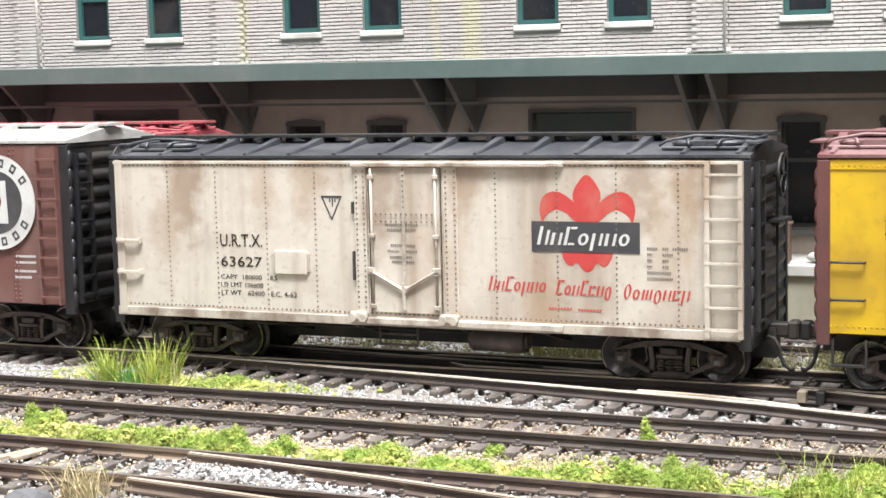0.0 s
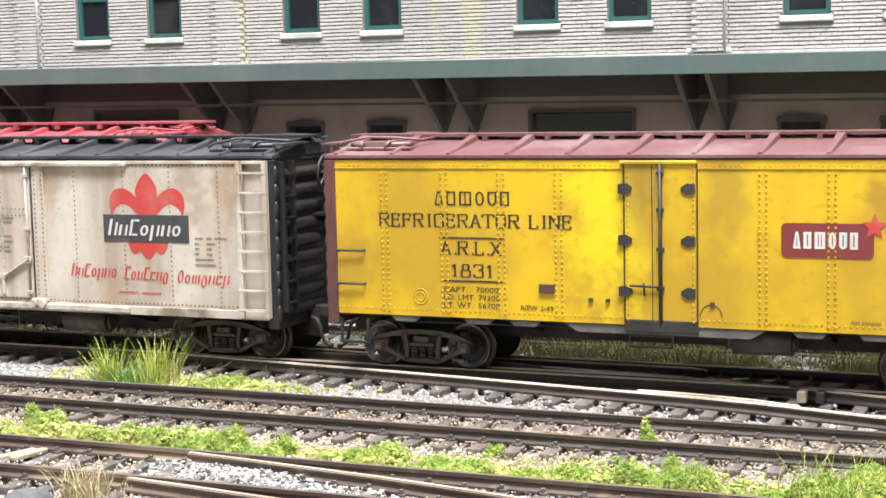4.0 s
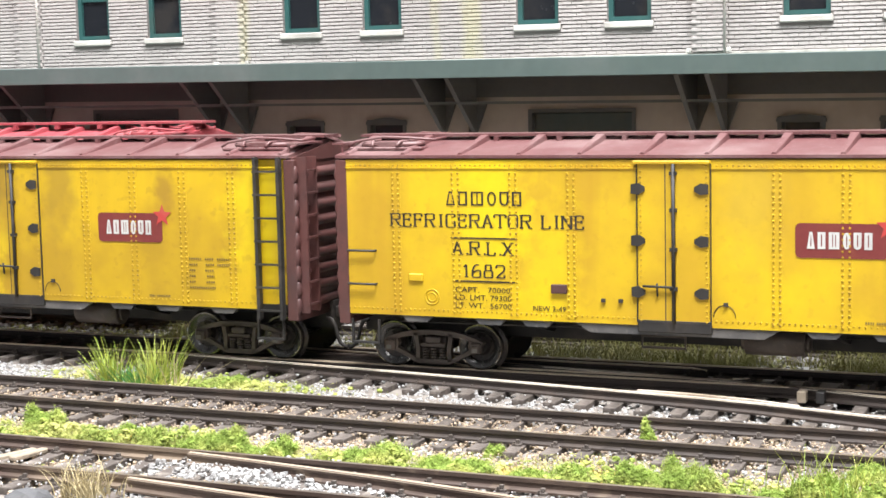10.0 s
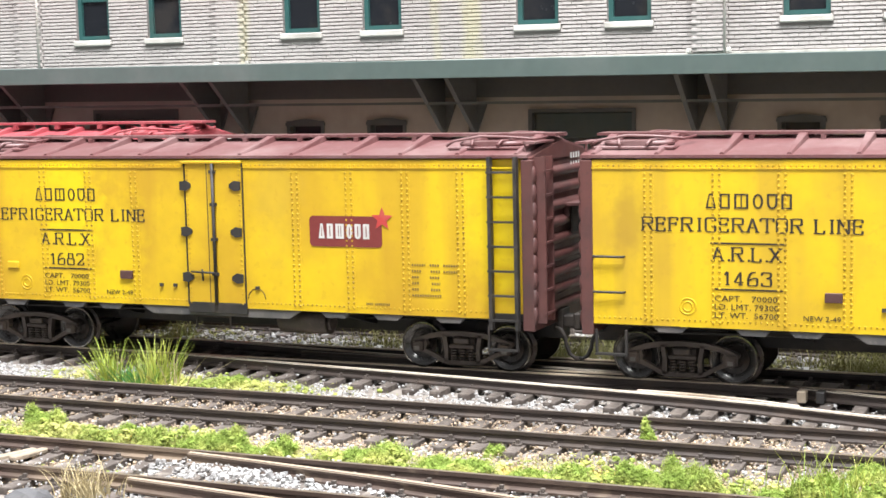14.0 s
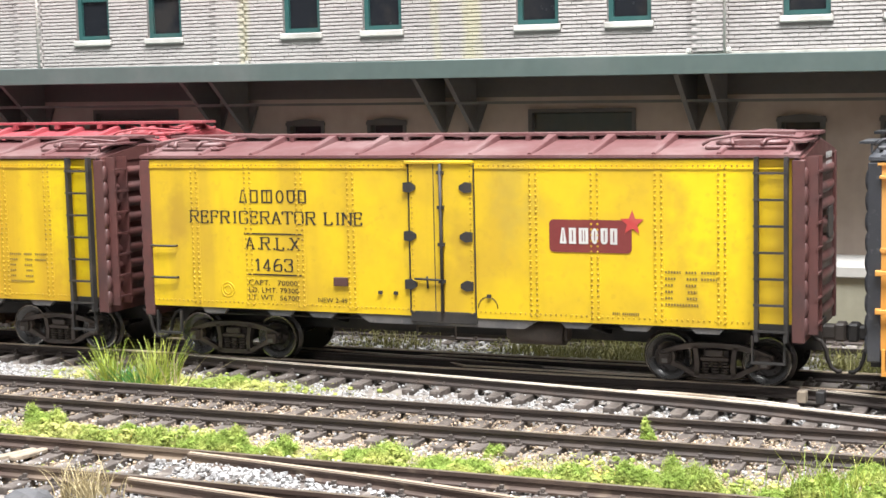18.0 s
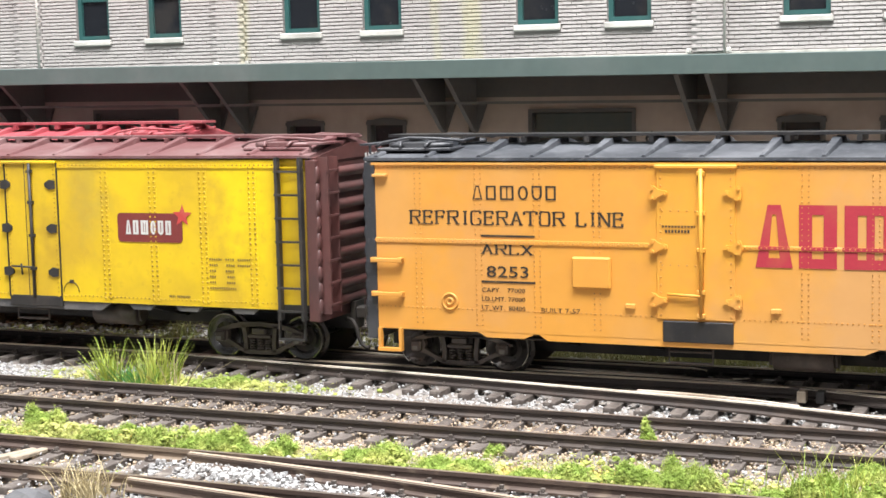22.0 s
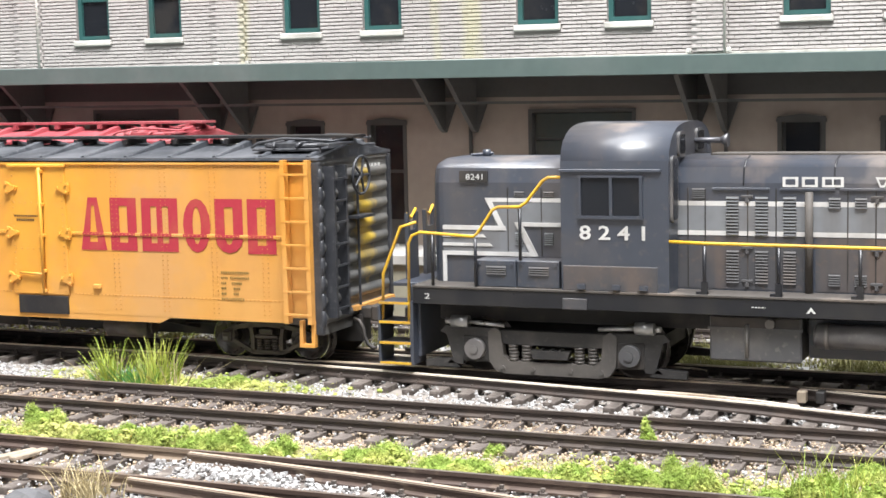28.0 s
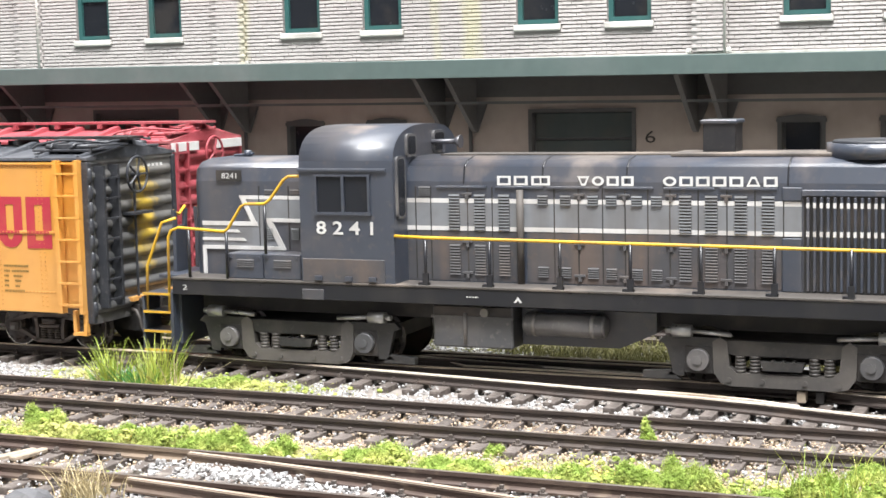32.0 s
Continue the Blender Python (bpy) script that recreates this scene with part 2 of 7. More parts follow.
TANSTONE = material("tan_ballast_stone", (0.62, 0.50, 0.36), 0.9, grime=(0.26, 0.18, 0.13), dirt=0.5, scale=120, island=0.8, leaf=(0.22, 0.155, 0.12))
FOAM = material("green_foam_foliage", (0.29, 0.39, 0.07), 0.9, grime=(0.52, 0.53, 0.15), dirt=0.85, scale=120, island=0.55, level=0.46, grain=0.25, leaf=(0.11, 0.19, 0.03))
MOSS = material("olive_ground_cover", (0.18, 0.19, 0.055), 0.95, grime=(0.34, 0.31, 0.15), dirt=0.7, scale=40, island=0.7, leaf=(0.30, 0.27, 0.11))
BLADE = material("fresh_grass_blade", (0.36, 0.42, 0.05), 0.6, grime=(0.58, 0.56, 0.14), dirt=0.8, scale=90, island=0.75, level=0.45, leaf=(0.20, 0.31, 0.07))
DEEPBLADE = material("deep_green_grass_blade", (0.10, 0.30, 0.07), 0.6, grime=(0.30, 0.46, 0.10), dirt=0.6, scale=120, island=0.5, leaf=(0.06, 0.20, 0.05))
PALEFOAM = material("pale_yellow_foam", (0.30, 0.36, 0.075), 0.9, grime=(0.55, 0.53, 0.18), dirt=0.85, scale=90, island=0.6, level=0.46, grain=0.25, leaf=(0.12, 0.18, 0.035))
RUSTRAIL = material("orange_brown_bare_rail", (0.085, 0.058, 0.047), 0.5, metal=0.1, grime=(0.34, 0.26, 0.18), dirt=0.75, scale=18, level=0.48, speck=0.3)
OCHRE = material("ochre_foam_foliage", (0.62, 0.42, 0.10), 0.9, grime=(0.62, 0.55, 0.2), dirt=0.5, scale=60, island=0.6, leaf=(0.66, 0.58, 0.2))
STRAW = material("dry_straw_blade", (0.52, 0.43, 0.24), 0.8, dirt=0.2, island=0.5)
STREAKS = ((-0.1545, 0.0017, 0.45), (-0.0945, 0.0018, 0.35), (-0.0838, 0.0034, 0.55))
BRICK = material("painted_grey_brick", (0.455, 0.425, 0.405), 0.75, grime=(0.37, 0.34, 0.325), dirt=0.65, scale=34, grain=0.15, island=0.12, streak=0.25, bump=0.35, leaf=(0.45, 0.40, 0.38), stains=STREAKS)
MORTAR = material("grey_mortar", (0.255, 0.23, 0.215), 0.9, grime=(0.31, 0.285, 0.27), dirt=0.5, scale=60, stains=STREAKS)
FLASHING = material("streaked_grey_flashing", (0.55, 0.53, 0.48), 0.7, grime=(0.20, 0.185, 0.16), dirt=0.3, scale=110, streak=0.55, level=0.52)
BROWNWALL = material("brown_stucco_wall", (0.38, 0.32, 0.275), 0.85, grime=(0.25, 0.205, 0.18), dirt=0.5, scale=45, streak=0.25, bump=0.2)
CANOPY = material("green_canopy_paint", (0.095, 0.135, 0.125), 0.55, grime=(0.16, 0.19, 0.18), dirt=0.4, scale=40, streak=0.1)
DARKWOOD = material("dark_bracket_timber", (0.10, 0.097, 0.093), 0.8, grime=(0.10, 0.095, 0.09), dirt=0.4, scale=80)
LEDGER = material("dusty_beam_paint", (0.12, 0.125, 0.12), 0.7, grime=(0.18, 0.175, 0.165), dirt=0.5, scale=60)
DOORGREEN = material("dark_green_door_paint", (0.045, 0.058, 0.055), 0.55, dirt=0.4, scale=60, streak=0.3)
TEAL = material("teal_window_paint", (0.028, 0.105, 0.10), 0.5, dirt=0.25, scale=90)
SILL = material("pale_stone_sill", (0.66, 0.63, 0.58), 0.8, dirt=0.35, scale=80)
CONCRETE = material("olive_platform_wall", (0.30, 0.285, 0.215), 0.85, grime=(0.20, 0.19, 0.14), dirt=0.5, scale=60, streak=0.3)
PLATTOP = material("worn_platform_edge", (0.46, 0.45, 0.42), 0.8, grime=(0.32, 0.31, 0.29), dirt=0.5, scale=70)
CRATE = material("brown_crate_wood", (0.17, 0.105, 0.07), 0.75, grime=(0.10, 0.062, 0.045), dirt=0.5, scale=120, streak=0.4)
PALEWOOD = material("pale_bare_timber", (0.34, 0.28, 0.21), 0.8, grime=(0.22, 0.17, 0.12), dirt=0.6, scale=120, streak=0.4, bump=0.4)
PALEBLUE = material("pale_blue_figure", (0.40, 0.50, 0.56), 0.7, dirt=0.1)


WALLPAINT = material("white_room_paint", (0.77, 0.77, 0.77), 0.85, dirt=0.1, scale=3)
GREYPAINT = material("grey_room_paint", (0.40, 0.40, 0.41), 0.85, dirt=0.1, scale=3)


# ---- mesh helpers (millimetres) ----
def box(bm, x0, y0, z0, x1, y1, z1, bev=0.0):
    v = [bm.verts.new((x, y, z)) for x in (x0, x1) for y in (y0, y1) for z in (z0, z1)]
    fs = [bm.faces.new([v[i] for i in f]) for f in
          ((0, 1, 3, 2), (4, 6, 7, 5), (0, 4, 5, 1), (2, 3, 7, 6), (0, 2, 6, 4), (1, 5, 7, 3))]
    if bev:
        es = {e for f in fs for e in f.edges}
        bmesh.ops.bevel(bm, geom=list(es), offset=bev, segments=1, affect="EDGES", profile=0.5)


def rod(bm, p, q, r, n=8, r2=None, caps=True):
    p, q = Vector(p), Vector(q)
    d = (q - p).normalized()
    a = d.orthogonal().normalized()
    b = d.cross(a)
    r2 = r if r2 is None else r2
    rings = []
    for c, rad in ((p, r), (q, r2)):
        rings.append([bm.verts.new(c + rad * (math.cos(2 * math.pi * i / n) * a + math.sin(2 * math.pi * i / n) * b)) for i in range(n)])
    for i in range(n):
        f = bm.faces.new((rings[0][i], rings[0][(i + 1) % n], rings[1][(i + 1) % n], rings[1][i]))
        f.smooth = n > 6
    if caps:
        bm.faces.new(rings[0][::-1])
        bm.faces.new(rings[1])


def wire(bm, pts, r, n=6):
    """One continuous bent rod through the points."""
    pts = [Vector(p) for p in pts]
    closed = (pts[0] - pts[-1]).length < 1e-4
    if closed:
        pts = pts[:-1]
    k = len(pts)
    rings, a = [], None
    for i, p in enumerate(pts):
        q0 = pts[i - 1] if i or closed else p
        q1 = pts[(i + 1) % k] if i < k - 1 or closed else p
        d = (q1 - q0).normalized()
        a = d.orthogonal().normalized() if a is None else (a - a.dot(d) * d).normalized()
        b = d.cross(a)
        rings.append([bm.verts.new(p + r * (math.cos(2 * math.pi * m / n) * a + math.sin(2 * math.pi * m / n) * b)) for m in range(n)])
    for i in range(k if closed else k - 1):
        u, v = rings[i], rings[(i + 1) % k]
        for m in range(n):
            f = bm.faces.new((u[m], u[(m + 1) % n], v[(m + 1) % n], v[m]))
            f.smooth = True
    if not closed:
        bm.faces.new(rings[0][::-1])
        bm.faces.new(rings[-1])


def prism(bm, outline, axis, a, b, bev=0.0):
    """Extrude a 2D outline along axis 'x', 'y' or 'z' from a to b."""
    def at(u, v, w):
        return {"x": (w, u, v), "y": (u, w, v), "z": (u, v, w)}[axis]
    lo = [bm.verts.new(at(u, v, a)) for u, v in outline]
    hi = [bm.verts.new(at(u, v, b)) for u, v in outline]
    n = len(outline)
    fs = [bm.faces.new((lo[i], lo[(i + 1) % n], hi[(i + 1) % n], hi[i])) for i in range(n)]
    fs += [bm.faces.new(lo[::-1]), bm.faces.new(hi)]
    if bev:
        bmesh.ops.bevel(bm, geom=list({e for f in fs for e in f.edges}), offset=bev, segments=1, affect="EDGES", profile=0.5)


def mesh_of(name, bm, mat):
    bmesh.ops.recalc_face_normals(bm, faces=bm.faces[:])
    bmesh.ops.scale(bm, vec=(MM, MM, MM), verts=bm.verts[:])
    me = bpy.data.meshes.new(name)
    bm.to_mesh(me)
    bm.free()
    me.materials.append(mat)
    return me


def part(name, bm, mat, parent, label=""):
    ob = new(name, mesh_of(name, bm, mat))
    ob.parent = parent
    if label:
        ob["label"] = label
    return ob


def solid(name, mat, parent, *boxes, label="", bev=0.0):
    bm = bmesh.new()
    for b in boxes:
        box(bm, *b, bev=bev)
    return part(name, bm, mat, parent, label)


def thing(name, x, y, z, label, category, group="", kind=""):
    ob = new(name)
    ob.empty_display_size = 0.01
    ob.location = (x * MM, y * MM, z * MM)
    return tagged(ob, label, category, group, kind)


def cloud(name, verts, faces, mat, parent=None, label="", kind="stuff", category=""):
    """A joined mesh of many small pieces (millimetres)."""
    me = bpy.data.meshes.new(name)
    me.from_pydata((np.asarray(verts, float) * MM).tolist(), [], faces)
    me.update()
    me.materials.append(mat)
    ob = new(name, me)
    if parent:
        ob.parent = parent
    return tagged(ob, label, category, "", kind)


CUBE = [(-1, -1, -1), (1, -1, -1), (1, 1, -1), (-1, 1, -1), (-1, -1, 1), (1, -1, 1), (1, 1, 1), (-1, 1, 1)]
CUBEF = [(0, 3, 2, 1), (4, 5, 6, 7), (0, 1, 5, 4), (1, 2, 6, 5), (2, 3, 7, 6), (3, 0, 4, 7)]


def stones(name, spots, size, mat, label, rnd):
    """Broken stones: jittered cubes scattered at the spots (x, y, z)."""
    vs, fs = [], []
    for x, y, z in spots:
        s = size * rnd.uniform(0.5, 1.25)
        a, b = rnd.uniform(0, 6.28), rnd.uniform(-0.7, 0.7)
        m = Matrix.Rotation(a, 3, "Z") @ Matrix.Rotation(b, 3, "X")
        k = len(vs)
        for c in CUBE:
            p = m @ Vector([q * s * rnd.uniform(0.5, 1.0) for q in c])
            vs.append((x + p.x, y + p.y, z + p.z * 0.8))
        fs += [tuple(k + i for i in f) for f in CUBEF]
    return cloud(name, vs, fs, mat, None, label, "stuff", "gravel")


def letters(name, words, x0, x1, z0, z1, y, mat, parent, label="", heavy=0.006):
    """Flat lettering facing the viewer's side, fitted into the box x0..x1, z0..z1."""
    cu = bpy.data.curves.new(name, "FONT")
    cu.body, cu.extrude, cu.resolution_u, cu.offset = words, 0.01, 2, -0.008 + heavy
    tmp = new(name, cu)
    bpy.context.view_layer.update()
    me = bpy.data.meshes.new_from_object(tmp.evaluated_get(bpy.context.evaluated_depsgraph_get()))
    bpy.data.objects.remove(tmp)
    co = np.empty(len(me.vertices) * 3)
    me.vertices.foreach_get("co", co)
    co = co.reshape(-1, 3)
    lo, hi = co.min(0), co.max(0)
    x = x0 + (co[:, 0] - lo[0]) / max(hi[0] - lo[0], 1e-6) * (x1 - x0)
    z = z0 + (co[:, 1] - lo[1]) / max(hi[1] - lo[1], 1e-6) * (z1 - z0)
    yy = y - 0.10 - (co[:, 2] - lo[2]) * 2
    me.vertices.foreach_set("co", (np.stack([x, yy, z], 1) * MM).ravel())
    me.materials.clear()
    me.materials.append(mat)
    me.update()
    ob = new(name, me)
    ob.parent = parent
    if label:
        ob["label"] = label
    return ob


GLYPHS = {"R": "1019 c19497977754515 4570 s10 s19 s70", "E": "1019 1969 1555 1060 6967 6062 5456 s10 s19", "F": "1019 1969 1555 6967 5456 s10 s19", "I": "3039 s30 s39",
          "G": "c77794919151040707374 5474", "A": "1049 4970 2353 s10 s70", "T": "4049 0989 0907 8987 s40", "O": "c491915104070757949", "L": "1019 1060 6062 s10 s19",
          "N": "1019 1970 7079 s10 s19 s79", "X": "1970 7910 s10 s19 s70 s79", "1": "3039 3917 s30", "2": "c17194979754310 1070 7072", "3": "c171949797645 c45757270401012",
          "4": "5059 5912 1272 s50", "5": "2979 2925 c25457572704012", "6": "c6939151210407073754513", "8": "c492927254565676949 c451512104070727545", ".": "3031"}


def slab_letters(name, words, x0, x1, z0, z1, y, mat, parent, label="", bold=1.5, thin=0.8):
    """Slab-serif lettering built from strokes, fitted into the box x0..x1, z0..z1."""
    adv = {"I": 6.0, ".": 3.6, " ": 5.5, "1": 6.6, "L": 7.6, "E": 8.2, "F": 8.0}
    total = sum(adv.get(c, 9.0) for c in words) - 1.0
    kx, kz = (x1 - x0) / total, (z1 - z0) / 9.0
    bm = bmesh.new()
    x, layer = x0, 0

    def stroke(pts, depth):
        ps = [Vector(p) for p in pts]
        edge = []
        for i, p in enumerate(ps):
            d = (ps[min(i + 1, len(ps) - 1)] - ps[max(i - 1, 0)]).normalized()
            w = (thin + (bold - thin) * abs(d.y)) / 2
            edge.append((p + Vector((-d.y, d.x)) * w, p - Vector((-d.y, d.x)) * w))
        vs = [[bm.verts.new((x + q.x * kx, y - 0.1 - depth * 0.008, z0 + q.y * kz)) for q in e] for e in edge]
        for a, b in zip(vs, vs[1:]):
            bm.faces.new((a[0], b[0], b[1], a[1]))

    for c in words:
        for k, code in enumerate(GLYPHS.get(c, "").split()):
            nums = [float(q) for q in code if q.isdigit()]
            pts = list(zip(nums[::2], nums[1::2]))
            if code[0] == "s":
                u, v = pts[0]
                v += 0.3 if v < 5 else -0.3
                stroke([(u - 1.35, v), (u + 1.35, v)], k)
            elif code[0] == "c":
                for _ in range(2):
                    mid = []
                    for p, q in zip(pts, pts[1:]):
                        mid += [(p[0] * 0.75 + q[0] * 0.25, p[1] * 0.75 + q[1] * 0.25), (p[0] * 0.25 + q[0] * 0.75, p[1] * 0.25 + q[1] * 0.75)]
                    pts = pts[:1] + mid + pts[-1:]
                stroke(pts, k)
            elif c == ".":
                stroke([(2.2, 0.0), (2.2, 1.3)], k)
            else:
                stroke(pts, k)
        x += adv.get(c, 9.0) * kx
    return part(name, bm, mat, parent, label)


def hollow(bm, pts, cx, cz, sx, sz, y):
    """A flat outline of a shape, its middle left open."""
    out = [bm.verts.new((u, y, v)) for u, v in pts]
    inn = [bm.verts.new((cx + (u - cx) * (1 - sx), y, cz + (v - cz) * (1 - sz))) for u, v in pts]
    for i in range(len(pts)):
        k = (i + 1) % len(pts)
        bm.faces.new((out[i], out[k], inn[k], inn[i]))


def blocks(name, shapes, x0, x1, z0, z1, y, mat, parent, label="", fill=0.74, line=0.0, slant=0.0, tall=""):
    """A brand word as a row of plain flat shapes, one a character: r bar, w wide bar, t tapered, v tapered down, o oval, u round-footed."""
    bm = bmesh.new()
    size = {"w": 1.35}
    total = sum(size.get(c, 1.0) for c in shapes)
    x = x0
    full = (z0, z1)
    for k, c in enumerate(shapes):
        w = size.get(c, 1.0) / total * (x1 - x0)
        z0, z1 = full
        if tall and tall[k] != "H":
            z1 = z0 + (full[1] - z0) * 0.66
            z0 -= (full[1] - full[0]) * (0.28 if tall[k] == "p" else 0)
        a, b, m = x + w * (1 - fill) / 2, x + w * (1 + fill) / 2, x + w / 2
        h = (b - a) / 2
        if c == "t":
            pts = [(a, z0), (b, z0), (m + h * 0.35, z1), (m - h * 0.35, z1)]
        elif c == "v":
            pts = [(m - h * 0.35, z0), (m + h * 0.35, z0), (b, z1), (a, z1)]
        elif c == "o":
            pts = [(m + h * math.cos(k * math.pi / 8), (z0 + z1) / 2 + (z1 - z0) / 2 * math.sin(k * math.pi / 8)) for k in range(16)]
        elif c == "u":
            pts = [(m - h * math.cos(k * math.pi / 6), z0 + h * 1.0 - h * math.sin(k * math.pi / 6)) for k in range(7)] + [(b, z1), (a, z1)]
        else:
            pts = [(a, z0), (b, z0), (b, z1), (a, z1)]
        if slant and c != "o":
            def lean(u0, u1, v0, v1):
                prism(bm, [(u + (v - full[0]) * slant, v) for u, v in ((u0, v0), (u1, v0), (u1, v1), (u0, v1))], "y", y - 0.14, y - 0.09)
            lean(a, a + line * 1.1, z0, z1)
            if c == "r":
                lean(a + line * 1.5, b, z1 - line * 0.8, z1)
                lean(a + line * 1.5, b, z0, z0 + line * 0.8)
            elif c == "w":
                lean(m - line * 0.5, m + line * 0.5, z0, z1)
                lean(b - line, b, z0, z1)
            else:
                lean(b - line * 0.9, b, max(z0, full[0]), min(z1, full[0] + (full[1] - full[0]) * 0.8))
        elif line:
            pts = [(u + (v - full[0]) * slant, v) for u, v in pts]
            m += ((z0 + z1) / 2 - full[0]) * slant
            if c == "w":
                prism(bm, [(m - line * 0.3, z0), (m + line * 0.3, z0), (m + line * 0.3, z1), (m - line * 0.3, z1)], "y", y - 0.15, y - 0.1)
            hollow(bm, pts, m, (z0 + z1) / 2, line / (b - a) * 2, line / (z1 - z0) * 1.5, y - 0.14)
        else:
            prism(bm, pts, "y", y - 0.14, y - 0.09)
        x += w
    return part(name, bm, mat, parent, label)


def chaikin(pts, times=2):
    """Round a polygon off by cutting its corners."""
    for _ in range(times):
        out = []
        for (a, b), (c, d) in zip(pts, pts[1:] + pts[:1]):
            out += [(a * 0.75 + c * 0.25, b * 0.75 + d * 0.25), (a * 0.25 + c * 0.75, b * 0.25 + d * 0.75)]
        pts = out
    return pts


def bars(name, rows, y, mat, parent, label="", dash=0.4):
    """Unreadable small print as plain bars: rows of (x0, x1, z, height)."""
    bm = bmesh.new()
    for x0, x1, z, h in rows:
        x = x0
        while x < x1 - 0.1:
            e = min(x + dash, x1) if dash else x1
            box(bm, x, y - 0.13, z, e, y - 0.09, z + (h * 0.8 if dash else h))
            x = e + 0.55 * (dash or 0.4)
    return part(name, bm, mat, parent, label)


def rivet_lines(name, lines, y, r, pitch, mat, parent):
    """Rows of small raised rivets on the face at y: lines of (x0, z0, x1, z1)."""
    vs, fs = [], []
    for x0, z0, x1, z1 in lines:
        d = math.hypot(x1 - x0, z1 - z0)
        n = max(1, int(d / pitch))
        for i in range(n + 1):
            x, z = x0 + (x1 - x0) * i / n, z0 + (z1 - z0) * i / n
            k = len(vs)
            for rr, yy in ((r, y + 0.02), (r * 0.55, y - r * 0.75)):
                vs += [(x + rr * math.cos(a), yy, z + rr * math.sin(a)) for a in (0.5, 1.55, 2.6, 3.64, 4.69, 5.74)]
            fs += [(k + j, k + (j + 1) % 6, k + 6 + (j + 1) % 6, k + 6 + j) for j in range(6)] + [tuple(k + 6 + j for j in range(6))]
    ob = cloud(name, vs, fs, mat, parent, "", "stuff", "")
    return ob


# ---- setting: table top, tracks, freight house ----
rnd = random.Random(7)
bm = bmesh.new()
box(bm, -1500, -420, -60, 1500, 420, -3.4)
ground = tagged(part("ground", bm, SOIL, None), "brown soil surface of the layout, ballasted", "ground", kind="structure")


def room_side(name, b, label):
    bm = bmesh.new()
    box(bm, *b)
    tagged(part(name, bm, GREYPAINT if name.startswith("wall") else WALLPAINT, None), label, name.split("_")[0], kind="structure")


room_side("wall_north", (-2300, 800, -1100, 2300, 860, 1500), "plain grey painted room wall")
room_side("wall_south", (-2300, -2060, -1100, 2300, -2000, 1500), "plain grey painted room wall")
room_side("wall_east", (2300, -2060, -1100, 2360, 860, 1500), "plain grey painted room wall")
room_side("wall_west", (-2360, -2060, -1100, -2300, 860, 1500), "plain grey painted room wall")
room_side("ceiling", (-2360, -2060, 1500, 2360, 860, 1560), "plain white painted ceiling")
room_side("floor", (-2360, -2060, -1160, 2360, 860, -1100), "plain pale room floor")


def curve_y(points, x):
    for (xa, ya), (xb, yb) in zip(points, points[1:]):
        if x <= xb or (xb, yb) == points[-1]:
            return ya + (yb - ya) * (x - xa) / (xb - xa)
    return points[-1][1]


def rail_sweep(bm, pts, head=0.45, top=0.0):
    """A rail with head, web and foot along points (x, y)."""
    prof = [(-0.95, -2.1), (0.95, -2.1), (0.95, -1.75), (0.25, -1.4), (0.25, -0.75), (head, -0.6), (head, top), (-head, top),
            (-head, -0.6), (-0.25, -0.75), (-0.25, -1.4), (-0.95, -1.75)]
    rings = []
    for i, (x, y) in enumerate(pts):
        a, b = pts[max(i - 1, 0)], pts[min(i + 1, len(pts) - 1)]
        d = Vector((b[0] - a[0], b[1] - a[1])).normalized()
        rings.append([bm.verts.new((x - d.y * u, y + d.x * u, v)) for u, v in prof])
    k = len(prof)
    for p, q in zip(rings, rings[1:]):
        for i in range(k):
            bm.faces.new((p[i], p[(i + 1) % k], q[(i + 1) % k], q[i]))
    bm.faces.new(rings[0][::-1])
    bm.faces.new(rings[-1])


def rail_head(bm, pts, lip=0.0):
    """The worn running surface, with its rounded shoulder facing the viewer's side."""
    for (xa, ya), (xb, yb) in zip(pts, pts[1:]):
        v = [bm.verts.new(p) for p in ((xa, ya - 0.43, 0.02), (xb, yb - 0.43, 0.02), (xb, yb + 0.43, 0.02), (xa, ya + 0.43, 0.02))]
        bm.faces.new(v)
        if lip:
            w = [bm.verts.new(p) for p in ((xa, ya - 0.50, -lip), (xb, yb - 0.50, -lip))]
            bm.faces.new((w[0], w[1], v[1], v[0]))


def tie_mesh():
    """One tie with its two pairs of spike plates."""
    b = bmesh.new()
    box(b, -1.25, -15, -3.7, 1.25, 15, -2.12, bev=0.12)
    for y in (-8.7, 8.7):
        for e in (-1, 1):
            box(b, -0.8, y + e * 1.5 - 0.45, -2.15, 0.8, y + e * 1.5 + 0.45, -1.75)
            box(b, -0.32, y + e * 1.25 - 0.3, -1.8, 0.32, y + e * 1.25 + 0.3, -1.1)
            box(b, -0.55, y + e * 1.85 - 0.2, -1.8, -0.2, y + e * 1.85 + 0.2, -1.3)
    return mesh_of("tie", b, TIE)


